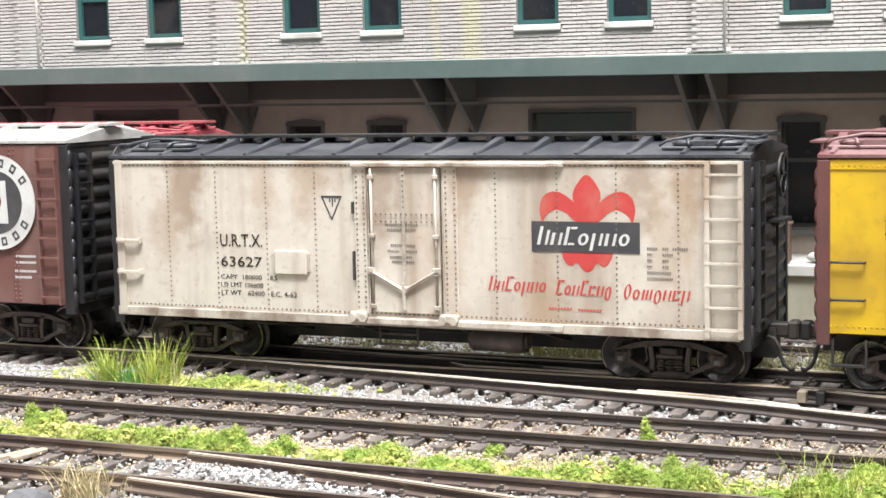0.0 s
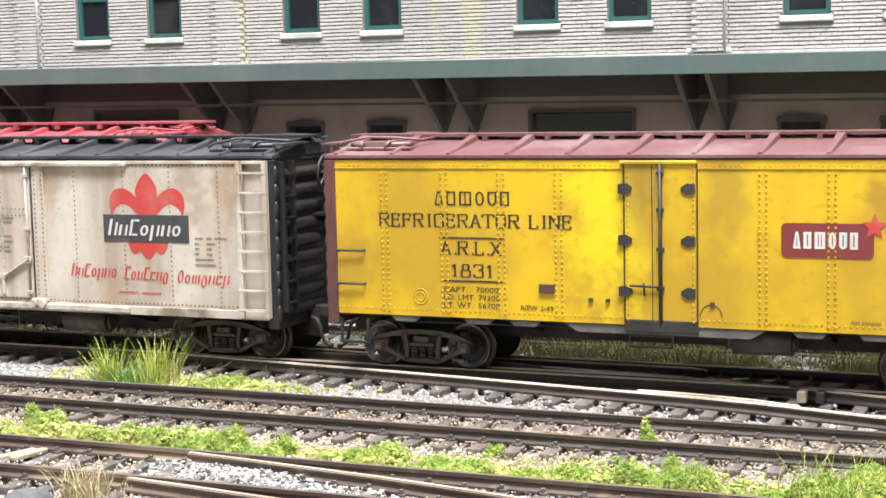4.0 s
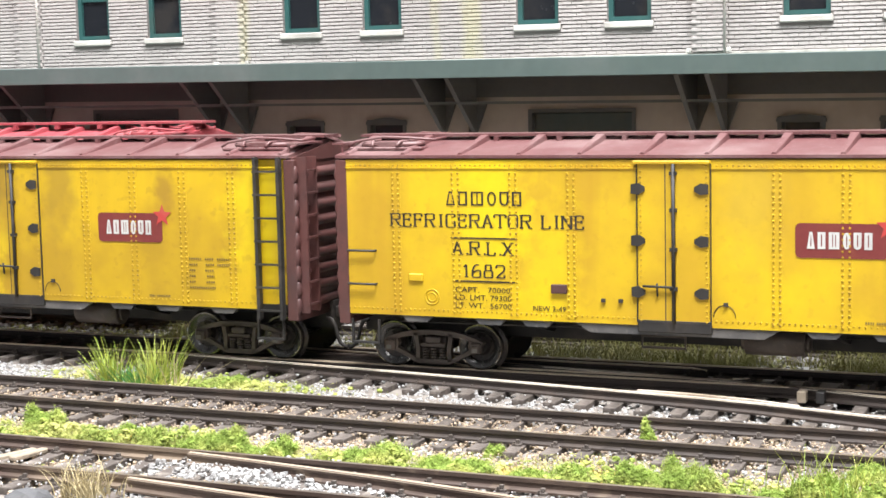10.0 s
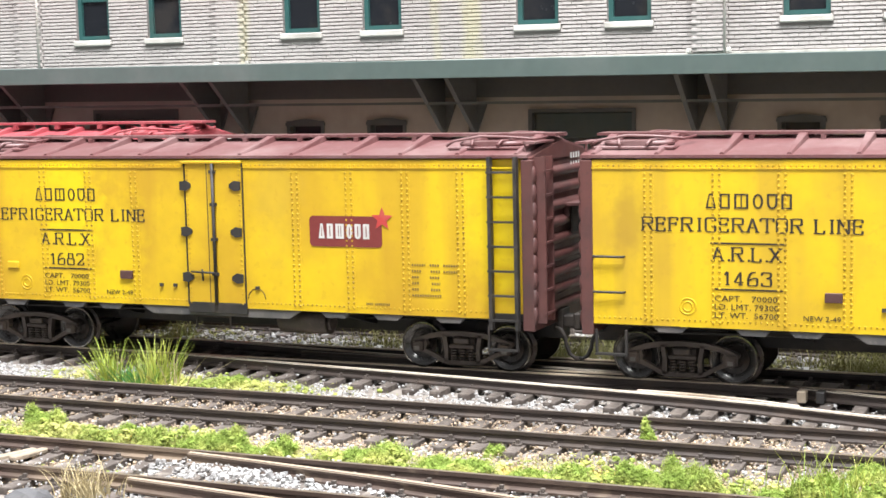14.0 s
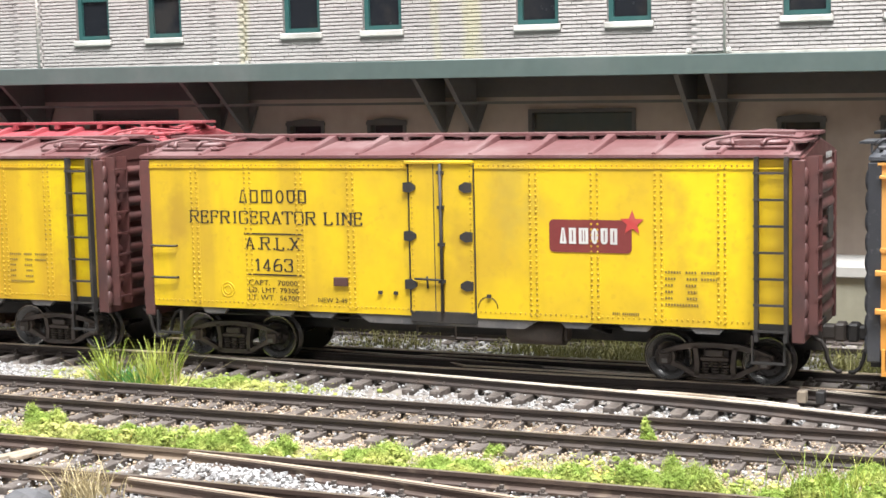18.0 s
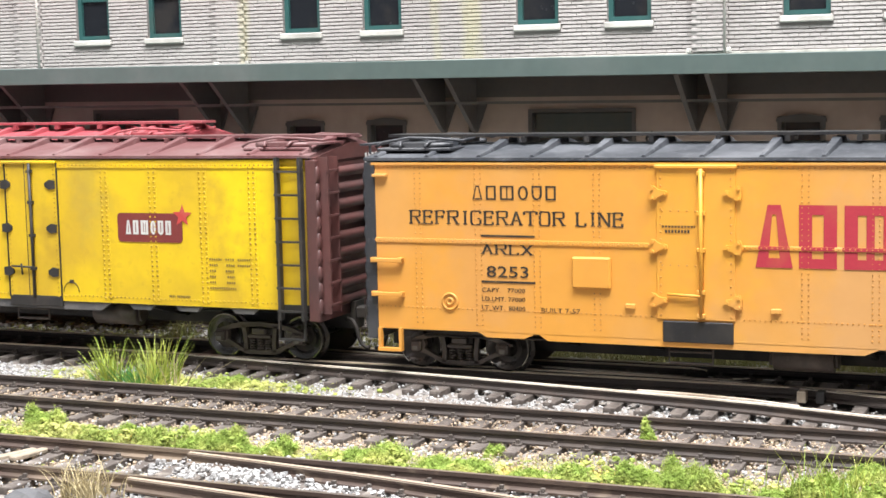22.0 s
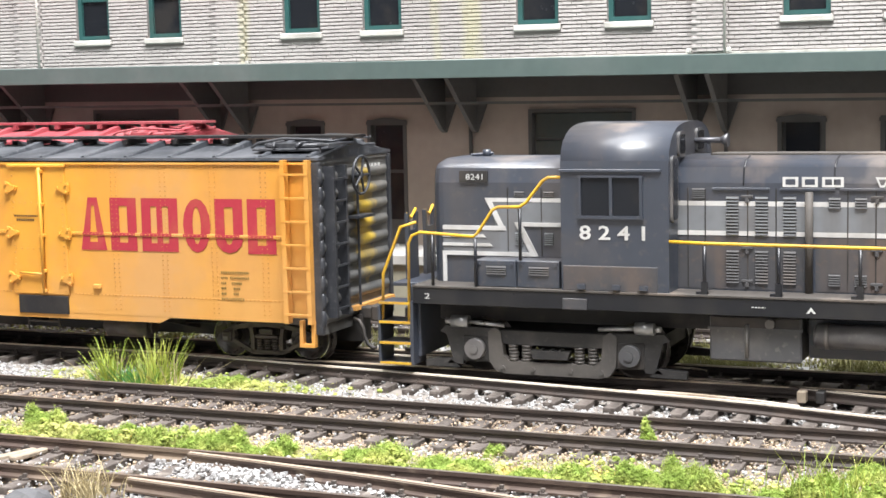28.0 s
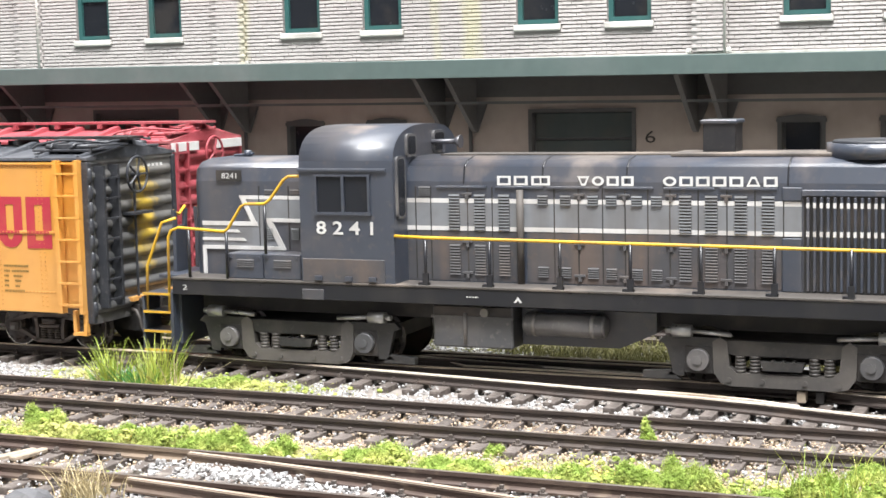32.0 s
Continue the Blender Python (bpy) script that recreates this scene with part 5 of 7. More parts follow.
    letters("lettering", "LT WT   62400   E.C. 4-62", -43.5, -25.2, 15.0, 16.1, y, INK, car)
    bars("small_lettering", [(-4 + a, -4 + b, z, 0.6) for a, b, z in ((0, 7.5, 30.6), (0.5, 7, 29.6), (1.2, 6.8, 26.4), (0.5, 3, 25.2), (4.5, 7, 25.2), (1, 6, 24.0), (1.4, 6.4, 23.0))], -18.15, GREYINK, car, dash=0.3)
    bars("small_lettering", [(51 + a, 51 + b, 26.8 - 1.15 * i, 0.6) for i, row in enumerate((((0, 2), (3, 4.4), (5, 8)), ((0, 1), (3, 5)), ((0, 1), (3, 4.4)), ((0, 1), (3, 4.4)), ((0, 4.8),), ((0, 5),))) for a, b in row], y, GREYINK, car, dash=0.28)
    bars("small_lettering", [(31, 36, 14.6, 0.5), (37, 42, 14.5, 0.5)], y, SCARLET, car)
    bm = bmesh.new()
    hollow(bm, [(-18.9, 36.6), (-13.9, 36.6), (-16.4, 31.3)], -16.4, 34.8, 0.22, 0.22, y - 0.09)
    for a in (-17.5, -16.9, -16.3, -15.7, -15.1):
        box(bm, a, y - 0.13, 35.9 - 1.6 * (1 - abs(a + 16.3)), a + 0.3, y - 0.1, 36.1)
    part("triangle_mark", bm, CHARCOAL, car)
    # flower emblem from plain petals, with the charcoal name panel over it
    bm = bmesh.new()
    prism(bm, chaikin([(39.0 + a, z) for a, z in ((0, 41.6), (2.0, 39.4), (3.0, 37.3), (2.4, 35), (1.4, 33), (1.4, 27), (-1.4, 27), (-1.4, 33), (-2.4, 35), (-3.0, 37.3), (-2.0, 39.4))]), "y", y - 0.1, y - 0.06)
    for e in (-1, 1):
        prism(bm, chaikin([(39.0 + e * a, z) for a, z in ((1.2, 31.4), (1.3, 34.3), (3.6, 36.8), (6.4, 38.1), (8.9, 37.2), (9.8, 34.8), (9.5, 32.8), (9.1, 31.6), (8.5, 33.2), (6.6, 34.4), (4.5, 34.0), (2.6, 32.2))], 1), "y", y - 0.075, y - 0.03)
    prism(bm, chaikin([(39.0 + a, z) for a, z in ((-5.3, 26.4), (-4.9, 24.6), (-3.5, 23.0), (-2.0, 24.2), (-1.0, 22.6), (0, 22.1), (1.0, 22.6), (2.0, 24.2), (3.5, 23.0), (4.9, 24.6), (5.3, 26.4))], 1), "y", y - 0.075, y - 0.03)
    part("flower_emblem", bm, SCARLET, car, "red flower emblem of plain petals")
    bm = bmesh.new()
    box(bm, 27.6, y - 0.16, 26.0, 49.6, y - 0.11, 32.0)
    nm = part("name_panel", bm, CHARCOAL, car, "charcoal name panel")
    blocks("brand_lettering", "uurouuo", 28.4, 47.6, 27.4, 31.0, y - 0.15, WHITEINK, nm, "white brand lettering as plain blocks", fill=0.78, line=0.58, slant=0.24, tall="HxHxpxx")
    blocks("brand_lettering", "uurouuo", 18.0, 30.4, 18.0, 20.9, y, SCARLET, car, "red brand lettering as plain blocks", fill=0.78, line=0.38, slant=0.24, tall="HxHxpxx")
    blocks("brand_lettering", "rourruo", 32.2, 43.8, 17.6, 20.5, y, SCARLET, car, "red brand lettering as plain blocks", fill=0.78, line=0.38, slant=0.24, tall="HxxHxxp")
    blocks("brand_lettering", "oowouru", 45.8, 59.2, 17.2, 20.1, y, SCARLET, car, "red brand lettering as plain blocks", fill=0.78, line=0.38, slant=0.24, tall="Hxxpxxp")
    hatches(car, (61,), 46.2, ROOFBLACK)
    hatches(car, (-61,), 46.2, ROOFBLACK)
    ladder(car, ("x", 70.5, 1), -15.5, -11.0, 11.5, 43.5, 7, 1.8, BLACK, "end_ladder", 0.9)
    ladder(car, ("x", -70.5, -1), 11.0, 15.5, 11.5, 43.5, 7, 1.8, BLACK, "end_ladder", 0.9)
    brake_wheel(car, 70.5, 1, 3.0, 40.0, BLACK)
    for x in (-53.0, 53.5):
        WHEELS.extend(truck(car, x))
    return car


def orange_reefer(xc):
    hl, z0, z1 = 69.8, 9.4, 43.5
    car = freight_body("refrigerator_car", xc, "smooth orange refrigerator car with dusty grey roof and ends", hl, z0, z1, ORANGE, ENDGREY, ROOFDUST, rise=2.6, panels=12, ride=48.0, post_mat=ROOFBLACK, board_mat=BLACK, bay=62.0)
    TRAIN.append(car)
    y = -17.6
    seams = (-58.5, -45.4, -33.0, -20.7, 19.3, 32.0, 44.5, 57.0)
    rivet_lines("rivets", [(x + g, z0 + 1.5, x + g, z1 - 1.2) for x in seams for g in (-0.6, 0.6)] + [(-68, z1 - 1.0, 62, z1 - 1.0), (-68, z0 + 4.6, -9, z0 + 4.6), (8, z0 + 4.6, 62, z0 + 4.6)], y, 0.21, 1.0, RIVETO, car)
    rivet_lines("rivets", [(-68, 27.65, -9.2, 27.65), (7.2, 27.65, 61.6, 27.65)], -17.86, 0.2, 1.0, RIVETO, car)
    solid("belt_rail", ORANGE, car, (-68.6, -17.86, 27.2, -8.8, -17.5, 28.1), bev=0.06)
    solid("belt_rail", ORANGE, car, (6.8, -17.86, 27.2, 62, -17.5, 28.0), bev=0.12)
    solid("eave_strip", ORANGE, car, (-68.6, -18.0, z1 - 0.5, 68, -17.5, z1))
    solid("top_grab", ORANGE, car, (-68.2, -18.6, 40.6, -65.0, -17.5, 41.2), bev=0.1)
    for a, b in ((-8.7, -0.3), (0.3, 6.4)):
        d = solid("door", ORANGE, car, (a, -17.95, 13.6, b, -17.5, 42.6), bev=0.1)
        for z in (17.2, 27.5, 37.7):
            bm = bmesh.new()
            e = 1 if a < 0 else -1
            x = a if a < 0 else b
            prism(bm, chaikin([(x - e * 1.3, z - 1.5), (x - e * 1.3, z + 1.5), (x - e * 0.2, z + 1.3), (x + e * 0.5, z + 0.6), (x + e * 2.2, z + 0.5), (x + e * 2.2, z - 0.5), (x + e * 0.5, z - 0.6), (x - e * 0.2, z - 1.3)], 1), "y", -18.45, -17.8)
            for dx, dz in ((-0.7, 0.9), (-0.7, -0.9), (1.5, 0)):
                rod(bm, (x + e * dx, -18.8, z + dz), (x + e * dx, -18.4, z + dz), 0.32, 8)
            part("hinge", bm, ORANGE, d)
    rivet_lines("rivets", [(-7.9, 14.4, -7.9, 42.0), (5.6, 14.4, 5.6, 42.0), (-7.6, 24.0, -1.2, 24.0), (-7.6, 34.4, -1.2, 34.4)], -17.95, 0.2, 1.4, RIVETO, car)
    solid("door_hood", ORANGE, car, (-9.0, -18.5, 42.4, 6.8, -17.5, 43.1), bev=0.15)
    bm = bmesh.new()
    rod(bm, (0, -18.5, 14), (0, -18.5, 42.4), 0.42, 8)
    for z in (14.5, 19.0, 27.0, 34.0, 41.5):
        box(bm, -0.8, -18.8, z - 0.4, 0.8, -17.9, z + 0.4, bev=0.1)
    wire(bm, [(-6.5, -18.5, 18.5), (0, -18.7, 18.3)], 0.3)
    part("locking_bar", bm, ORANGE, car)
    solid("door_sill", BLACK, car, (-7.6, -18.05, 9.2, 6.0, -17.5, 13.3), bev=0.15)
    bm = bmesh.new()
    prism(bm, [(-46, 9.5), (-44, 8.4), (-36, 8.4), (-33.5, 9.5)], "y", -17.6, -16.8)
    prism(bm, [(-33, 9.5), (-31, 8.2), (30, 8.2), (33, 9.5)], "y", -17.6, -16.8)
    part("side_sill", bm, ORANGE, car)
    letters_y = y
    blocks("brand_lettering", "trwour", -46.8, -28.5, 36.1, 38.9, letters_y, INK, car, "black brand lettering as plain blocks", line=0.42)
    slab_letters("lettering", "REFRIGERATOR LINE", -60.3, -15.1, 31.1, 33.8, y, INK, car)
    slab_letters("lettering", "ARLX", -44.8, -33.8, 25.2, 27.2, y, INK, car)
    letters("lettering", "8253", -43.7, -34.8, 20.6, 22.9, y, INK, car, heavy=0.012)
    bars("lettering_line", [(-44.8, -33.4, 28.7, 0.4), (-44.8, -33.4, 19.5, 0.4)], y, INK, car, dash=False)
    letters("lettering", "CAPY.   77000", -44.8, -35.6, 17.6, 18.5, y, INK, car)
    letters("lettering", "LD.LMT. 77000", -44.8, -35.6, 15.8, 16.7, y, INK, car)
    letters("lettering", "LT. WT.  80400", -44.8, -35.6, 14.0, 14.9, y, INK, car)
    letters("lettering", "BUILT 7-57", -32.2, -24.2, 13.9, 14.8, y, INK, car)
    bars("small_lettering", [(-7.6, -1.2, 31.2, 0.5), (-7.0, -2.0, 30.2, 0.7)], -17.95, INK, car)
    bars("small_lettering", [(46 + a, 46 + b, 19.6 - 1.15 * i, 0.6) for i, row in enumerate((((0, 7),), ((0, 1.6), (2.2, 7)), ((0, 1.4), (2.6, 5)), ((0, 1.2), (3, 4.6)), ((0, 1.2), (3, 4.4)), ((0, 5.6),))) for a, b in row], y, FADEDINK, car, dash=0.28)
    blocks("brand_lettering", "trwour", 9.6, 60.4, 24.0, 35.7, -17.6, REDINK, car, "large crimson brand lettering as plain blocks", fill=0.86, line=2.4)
    bm = bmesh.new()
    for x, w in ((13.6, 2.9), (21.6, 3.0), (30.0, 4.0), (39.9, 3.0), (48.0, 3.0), (56.2, 3.0)):
        box(bm, x - w, -17.92, 27.3, x + w, -17.88, 28.0)
    part("lettering_on_rail", bm, REDINK, car)
    solid("placard_board", ORANGE, car, (-25.7, -18.5, 19.0, -17.8, -17.5, 25.2), bev=0.35)
    bm = bmesh.new()
    n = 22
    for r, t in ((1.6, 0.28), (0.6, 0.3)):
        wire(bm, [(-51.8 + r * math.cos(2 * math.pi * i / n), y - 0.1, 15.4 + r * math.sin(2 * math.pi * i / n)) for i in range(n + 1)], t, 5)
    part("drain_cup", bm, ORANGE, car)
    for x in (-15, 13):
        solid("tack_board", ORANGE, car, (x, -18.2, 15.3, x + 2, -17.5, 16.3), bev=0.15)
    for z in (23.6, 16.6):
        bm = bmesh.new()
        box(bm, -68.8, -19.0, z - 0.4, -61.8, -18.3, z + 0.4, bev=0.1)
        box(bm, -68.8, -18.9, z - 0.5, -67.8, -17.4, z + 0.5)
        box(bm, -62.8, -18.9, z - 0.5, -61.8, -17.4, z + 0.5)
        part("grab_iron", bm, ORANGE, car)
    ladder(car, ("y", y), 62.6, 68.2, 9.6, 44.0, 7, 1.9, ORANGE, rail=1.0)
    solid("sill_step", ORANGE, car, (65.2, -18.6, 5.0, 66.0, -17.4, 10.2), (68.0, -18.6, 5.0, 68.8, -17.4, 10.2), (65.2, -18.8, 4.6, 68.8, -17.4, 5.3))
    solid("sill_step", ORANGE, car, (-67.6, -18.6, 5.2, -67.0, -17.4, 9.6), (-63.0, -18.6, 5.2, -62.4, -17.4, 9.6), (-67.6, -18.8, 4.8, -62.4, -17.4, 5.4))
    bm = bmesh.new()
    for k in range(5):
        box(bm, 70.05, 4.5 + k * 1.7, 40.6, 70.15, 5.6 + k * 1.7, 41.8)
    part("end_print", bm, WHITEINK, car, "white unreadable print as plain bars")
    solid("end_sill", ORANGE, car, (69.9, -4.0, 10.4, 71.4, 16.0, 11.4))
    hatches(car, (-61, 60.5), 46.1, ROOFBLACK)
    ladder(car, ("x", 69.8, 1), -14.5, -9.0, 10.5, 42.5, 7, 2.6, ROOFBLACK, "end_ladder", 0.9)
    ladder(car, ("x", -69.8, -1), 8.5, 13.5, 10.5, 42.5, 7, 2.0, ROOFBLACK, "end_ladder", 0.9)
    brake_wheel(car, 69.8, 1, -1.0, 39.8, ROOFBLACK)
    for x in (-52.5, 53.0):
        WHEELS.extend(truck(car, x))
    return car


def box_car(xc, mat, end_mat, roof_mat, label, y=0.0, group="cars of the train", emblem=True, z1=47.4, ride=0.0):
    hl, z0 = 71.0, 11.3
    car = freight_body("box_car", xc, label, hl, z0, z1, mat, end_mat, roof_mat, rise=3.0, panels=12, y=y, group=group, ride=ride or z1 + 3.7)
    side_seams(car, (-56, -42, -28, -14, 14, 28, 42, 56), z0 + 1, z1 - 1, mat)
    solid("door", mat, car, (-11, -18.3, z0 + 1, 11, -17.5, z1 - 1), bev=0.15)
    ladder(car, ("y", -17.6), 63.5, 68.5, z0, z1 - 0.5, 8, 1.4, mat, rail=0.4)
    ladder(car, ("x", hl, 1), -15.5, -10.5, 11.5, 45.5, 8, 1.6, end_mat, "end_ladder", 0.8)
    brake_wheel(car, hl, 1, 1.0, 42.5, end_mat)
    if emblem:
        n = 40
        y0 = -17.6
        bm = bmesh.new()
        cx, cz = 51.7, 34.4
        prism(bm, [(cx + 10.9 * math.cos(2 * math.pi * i / n), cz + 10.9 * math.sin(2 * math.pi * i / n)) for i in range(n)], "y", y0 - 0.75, y0 - 0.7)
        disc = part("emblem_disc", bm, WHITEINK, car, "round white emblem disc")
        bm = bmesh.new()
        prism(bm, [(cx + 7.2 * math.cos(2 * math.pi * i / n), cz + 7.2 * math.sin(2 * math.pi * i / n)) for i in range(n)], "y", y0 - 0.85, y0 - 0.8)
        part("emblem_centre", bm, CHARCOAL, disc)
        bm = bmesh.new()
        for i in range(16):
            a = 2 * math.pi * (i + 0.5) / 16
            if abs(math.sin(a)) > 0.25:
                hollow(bm, [(cx + r * math.cos(a + d), cz + r * math.sin(a + d)) for r, d in ((8.1, -0.09), (10.1, -0.08), (10.1, 0.08), (8.1, 0.09))], cx + 9.1 * math.cos(a), cz + 9.1 * math.sin(a), 0.55, 0.55, y0 - 0.8)
        part("emblem_blocks", bm, CHARCOAL, disc)
        bm = bmesh.new()
        prism(bm, [(49.2, 29.6), (55.0, 29.6), (54.6, 39.4), (49.4, 39.0)], "y", y0 - 0.95, y0 - 0.9)
        part("emblem_flag", bm, WHITEINK, disc)
        bm = bmesh.new()
        prism(bm, [(51.4 + 1.9 * math.cos(k * math.pi / 8), 34.6 + 1.9 * math.sin(k * math.pi / 8)) for k in range(16)], "y", y0 - 1.0, y0 - 0.96)
        part("emblem_spot", bm, PLATE, disc)
        bars("small_lettering", [(56, 61.5, 21.8, 0.7), (56, 61.5, 20.4, 0.7), (55.5, 61.5, 18.4, 0.7), (55.5, 60, 17.0, 0.7)], y0, WHITEINK, car, dash=0.3)
    else:
        hatches(car, (-61, 60), z1 + 1.9, mat)
        solid("end_band", WHITEINK, car, (hl, -16.5, 43.4, hl + 1.3, -5.0, 45.6), (hl, 5.0, 43.4, hl + 1.3, 16.5, 45.6), label="white painted band")
    out = []
    for x in (-53.0, 53.5):
        out += truck(car, x)
    return car, out

bx, ws = box_car(-209.0, BROWN, BLACK, GREYWHITE, "brown steel box car with black ends and silver roof")
TRAIN.append(bx)
WHEELS.extend(ws)
cream_reefer(-55.5)
yellow_reefer(99.0, "1831", "yellow steel refrigerator car with oxide red roof, dirt-blotched", YELLOWS[0])
yellow_reefer(252.7, "1682", "yellow steel refrigerator car with oxide red roof, lightly worn", YELLOWS[1])
yellow_reefer(406.4, "1463", "yellow steel refrigerator car with oxide red roof, faded", YELLOWS[2])
orange_reefer(560.3)
box_car(-211.5, REDCAR, REDCAR, REDCAR, "faded red box car standing on the siding", y=45.0, group="cars on the siding", emblem=False, z1=45.2, ride=50.1)


# ---- locomotive ----
def hood_ring(half, z0, zs, zt, n=7):
    """Cross-section of a hood: straight sides up to zs, then a rounded top to zt."""
    pts = [(-half, z0), (-half, zs)]
    for i in range(1, n):
        a = math.pi * i / n
        pts.append((-half * math.copysign(abs(math.cos(a)) ** 0.62, math.cos(a)), zs + (zt - zs) * math.sin(a) ** 0.62))
    return pts + [(half, zs), (half, z0)]


def loft(bm, rings):
    """Join rings of (x, outline of y, z) into a closed skin."""
    vs = [[bm.verts.new((x, y, z)) for y, z in o] for x, o in rings]
    n = len(vs[0])
    for p, q in zip(vs, vs[1:]):
        for i in range(n):
            f = bm.faces.new((p[i], p[(i + 1) % n], q[(i + 1) % n], q[i]))
            f.smooth = 1 < i < n - 3
    bm.faces.new(vs[0][::-1])
    bm.faces.new(vs[-1])


def louvre(loco, x, z0, z1, w, y, mat, slats):
    bm = bmesh.new()
    box(bm, x - w / 2, y - 0.06, z0, x + w / 2, y + 0.2, z1)
    lv = part("louvre", bm, UNDER, loco)
    bm = bmesh.new()
    h = (z1 - z0) / slats
    for i in range(slats):
        z = z0 + i * h
        v = [bm.verts.new(p) for p in ((x - w / 2, y - 0.36, z + h * 0.2), (x + w / 2, y - 0.36, z + h * 0.2), (x + w / 2, y - 0.1, z + h * 0.85), (x - w / 2, y - 0.1, z + h * 0.85))]
        bm.faces.new(v)
        u = [bm.verts.new(p) for p in ((x - w / 2, y - 0.36, z + h * 0.2), (x + w / 2, y - 0.36, z + h * 0.2), (x + w / 2, y - 0.1, z + h * 0.12), (x - w / 2, y - 0.1, z + h * 0.12))]
        bm.faces.new(u)
    part("louvre_slats", bm, mat, lv)["kind"] = "stuff"


def loco_truck(loco, c):
    for s in (-1, 1):
        y0, y1 = sorted((s * 12.4, s * 13.8))
        bm = bmesh.new()
        prism(bm, [(c - 12.5, 9.4), (c + 12.5, 9.4), (c + 12.5, 7.0), (c + 9.5, 6.4), (c - 9.5, 6.4), (c - 12.5, 7.0)], "y", y0, y1, bev=0.15)
        eq = bmesh.new()
        prism(eq, [(c - 9.0, 3.1), (c + 9.0, 3.1), (c + 10.3, 4.2), (c + 10.8, 9.0), (c + 12.2, 9.9), (c + 13.6, 9.0), (c + 13.4, 3.0), (c + 12.0, 1.0), (c + 10.0, 0.5),
                   (c - 10.0, 0.5), (c - 12.0, 1.0), (c - 13.4, 3.0), (c - 13.6, 9.0), (c - 12.2, 9.9), (c - 10.8, 9.0), (c - 10.3, 4.2)], "y", y0 - 0.3, y1 + 0.3)
        for e in (-1, 1):
            prism(bm, [(c + e * 12.5, 9.6), (c + e * 23.0, 9.8), (c + e * 24.2, 8.6), (c + e * 22.8, 8.0), (c + e * 21.5, 3.0), (c + e * 22.8, 2.0), (c + e * 19.2, 2.0), (c + e * 19.0, 8.0), (c + e * 13.2, 7.9)], "y", y0, y1)
            prism(bm, [(c + e * 22, 3.0), (c + e * 27.5, 2.6), (c + e * 27.5, 1.2), (c + e * 20, 1.3)], "y", y0, y1)
        for k in (-10.4, -4.0, 4.0, 10.4):
            rod(eq, (c + k, s * 13.6, 1.7), (c + k, s * 14.4, 1.7), 0.5, 8)
        fr = part("truck_frame", bm, LOCOTRUCK, loco)
        part("equalizer_bar", eq, EQUALIZER, fr, "dusty grey U-shaped equalizer bar")
        for e in (-1, 1):
            x = c + e * 16.3
            bm = bmesh.new()
            box(bm, x - 2.9, y0 - 0.1, 2.6, x + 2.9, y1 + 0.1, 8.0, bev=0.2)
            jb = part("journal_box", bm, UNDER, fr)
            bm = bmesh.new()
            rod(bm, (x, s * 13.6, 5.4), (x, s * 15.2, 5.4), 2.25, 18, 2.1)
            rod(bm, (x, s * 15.2, 5.4), (x, s * 15.5, 5.4), 0.9, 8)
            part("journal_cap", bm, TANKGREY, fr, "round grey bearing cap")
            bm = bmesh.new()
            bx0 = c + e * 19.4
            rod(bm, (bx0 - 1.9, s * 14.4, 10.9), (bx0 + 1.9, s * 14.4, 10.9), 1.25, 14)
            rod(bm, (bx0 - e * 1.9, s * 14.4, 10.9), (bx0 - e * 9.5, s * 14.2, 10.4), 0.45, 8)
            rod(bm, (bx0 + e * 1.9, s * 14.4, 10.9), (bx0 + e * 3.2, s * 14.4, 10.9), 0.6, 8)
            part("brake_cylinder", bm, BRIGHTMETAL, fr, "grey brake cylinder with rod")
            for k in (5.6, 8.4):
                bm = bmesh.new()
                for i in range(5):
                    rod(bm, (c + e * k, s * 13.0, 3.2 + i * 0.68), (c + e * k, s * 13.0, 3.7 + i * 0.68), 1.05, 10)
                part("coil_spring", bm, EQUALIZER, fr)
        bm = bmesh.new()
        prism(bm, [(c - 4.4, 5.6), (c + 4.0, 5.6), (c + 3.4, 3.9), (c - 3.8, 3.9)], "y", s * 12.6, s * 14.6)
        for k in (-2, 0, 2):
            box(bm, c + k - 0.3, min(s * 12.6, s * 14.7), 5.5, c + k + 0.2, max(s * 12.6, s * 14.7), 5.9)
        part("leaf_spring", bm, LOCOTRUCK, fr)
    solid("truck_bolster", UNDER, loco, (c - 22, -12, 6.0, c + 22, 12, 9.0))
    for e in (-1, 1):
        bm = bmesh.new()
        rod(bm, (0, -10.2, 0), (0, 10.2, 0), 1.2, 8)
        ws = part("wheelset", bm, WHEEL, loco)
        ws.location = ((c + e * 16.3) * MM, 0, 5.6 * MM)
        for s in (-1, 1):
            bm = bmesh.new()
            wheel_disc(bm, s, 5.6)
            part("wheel", bm, WHEEL, ws)
        WHEELS.append((ws, 5.6))


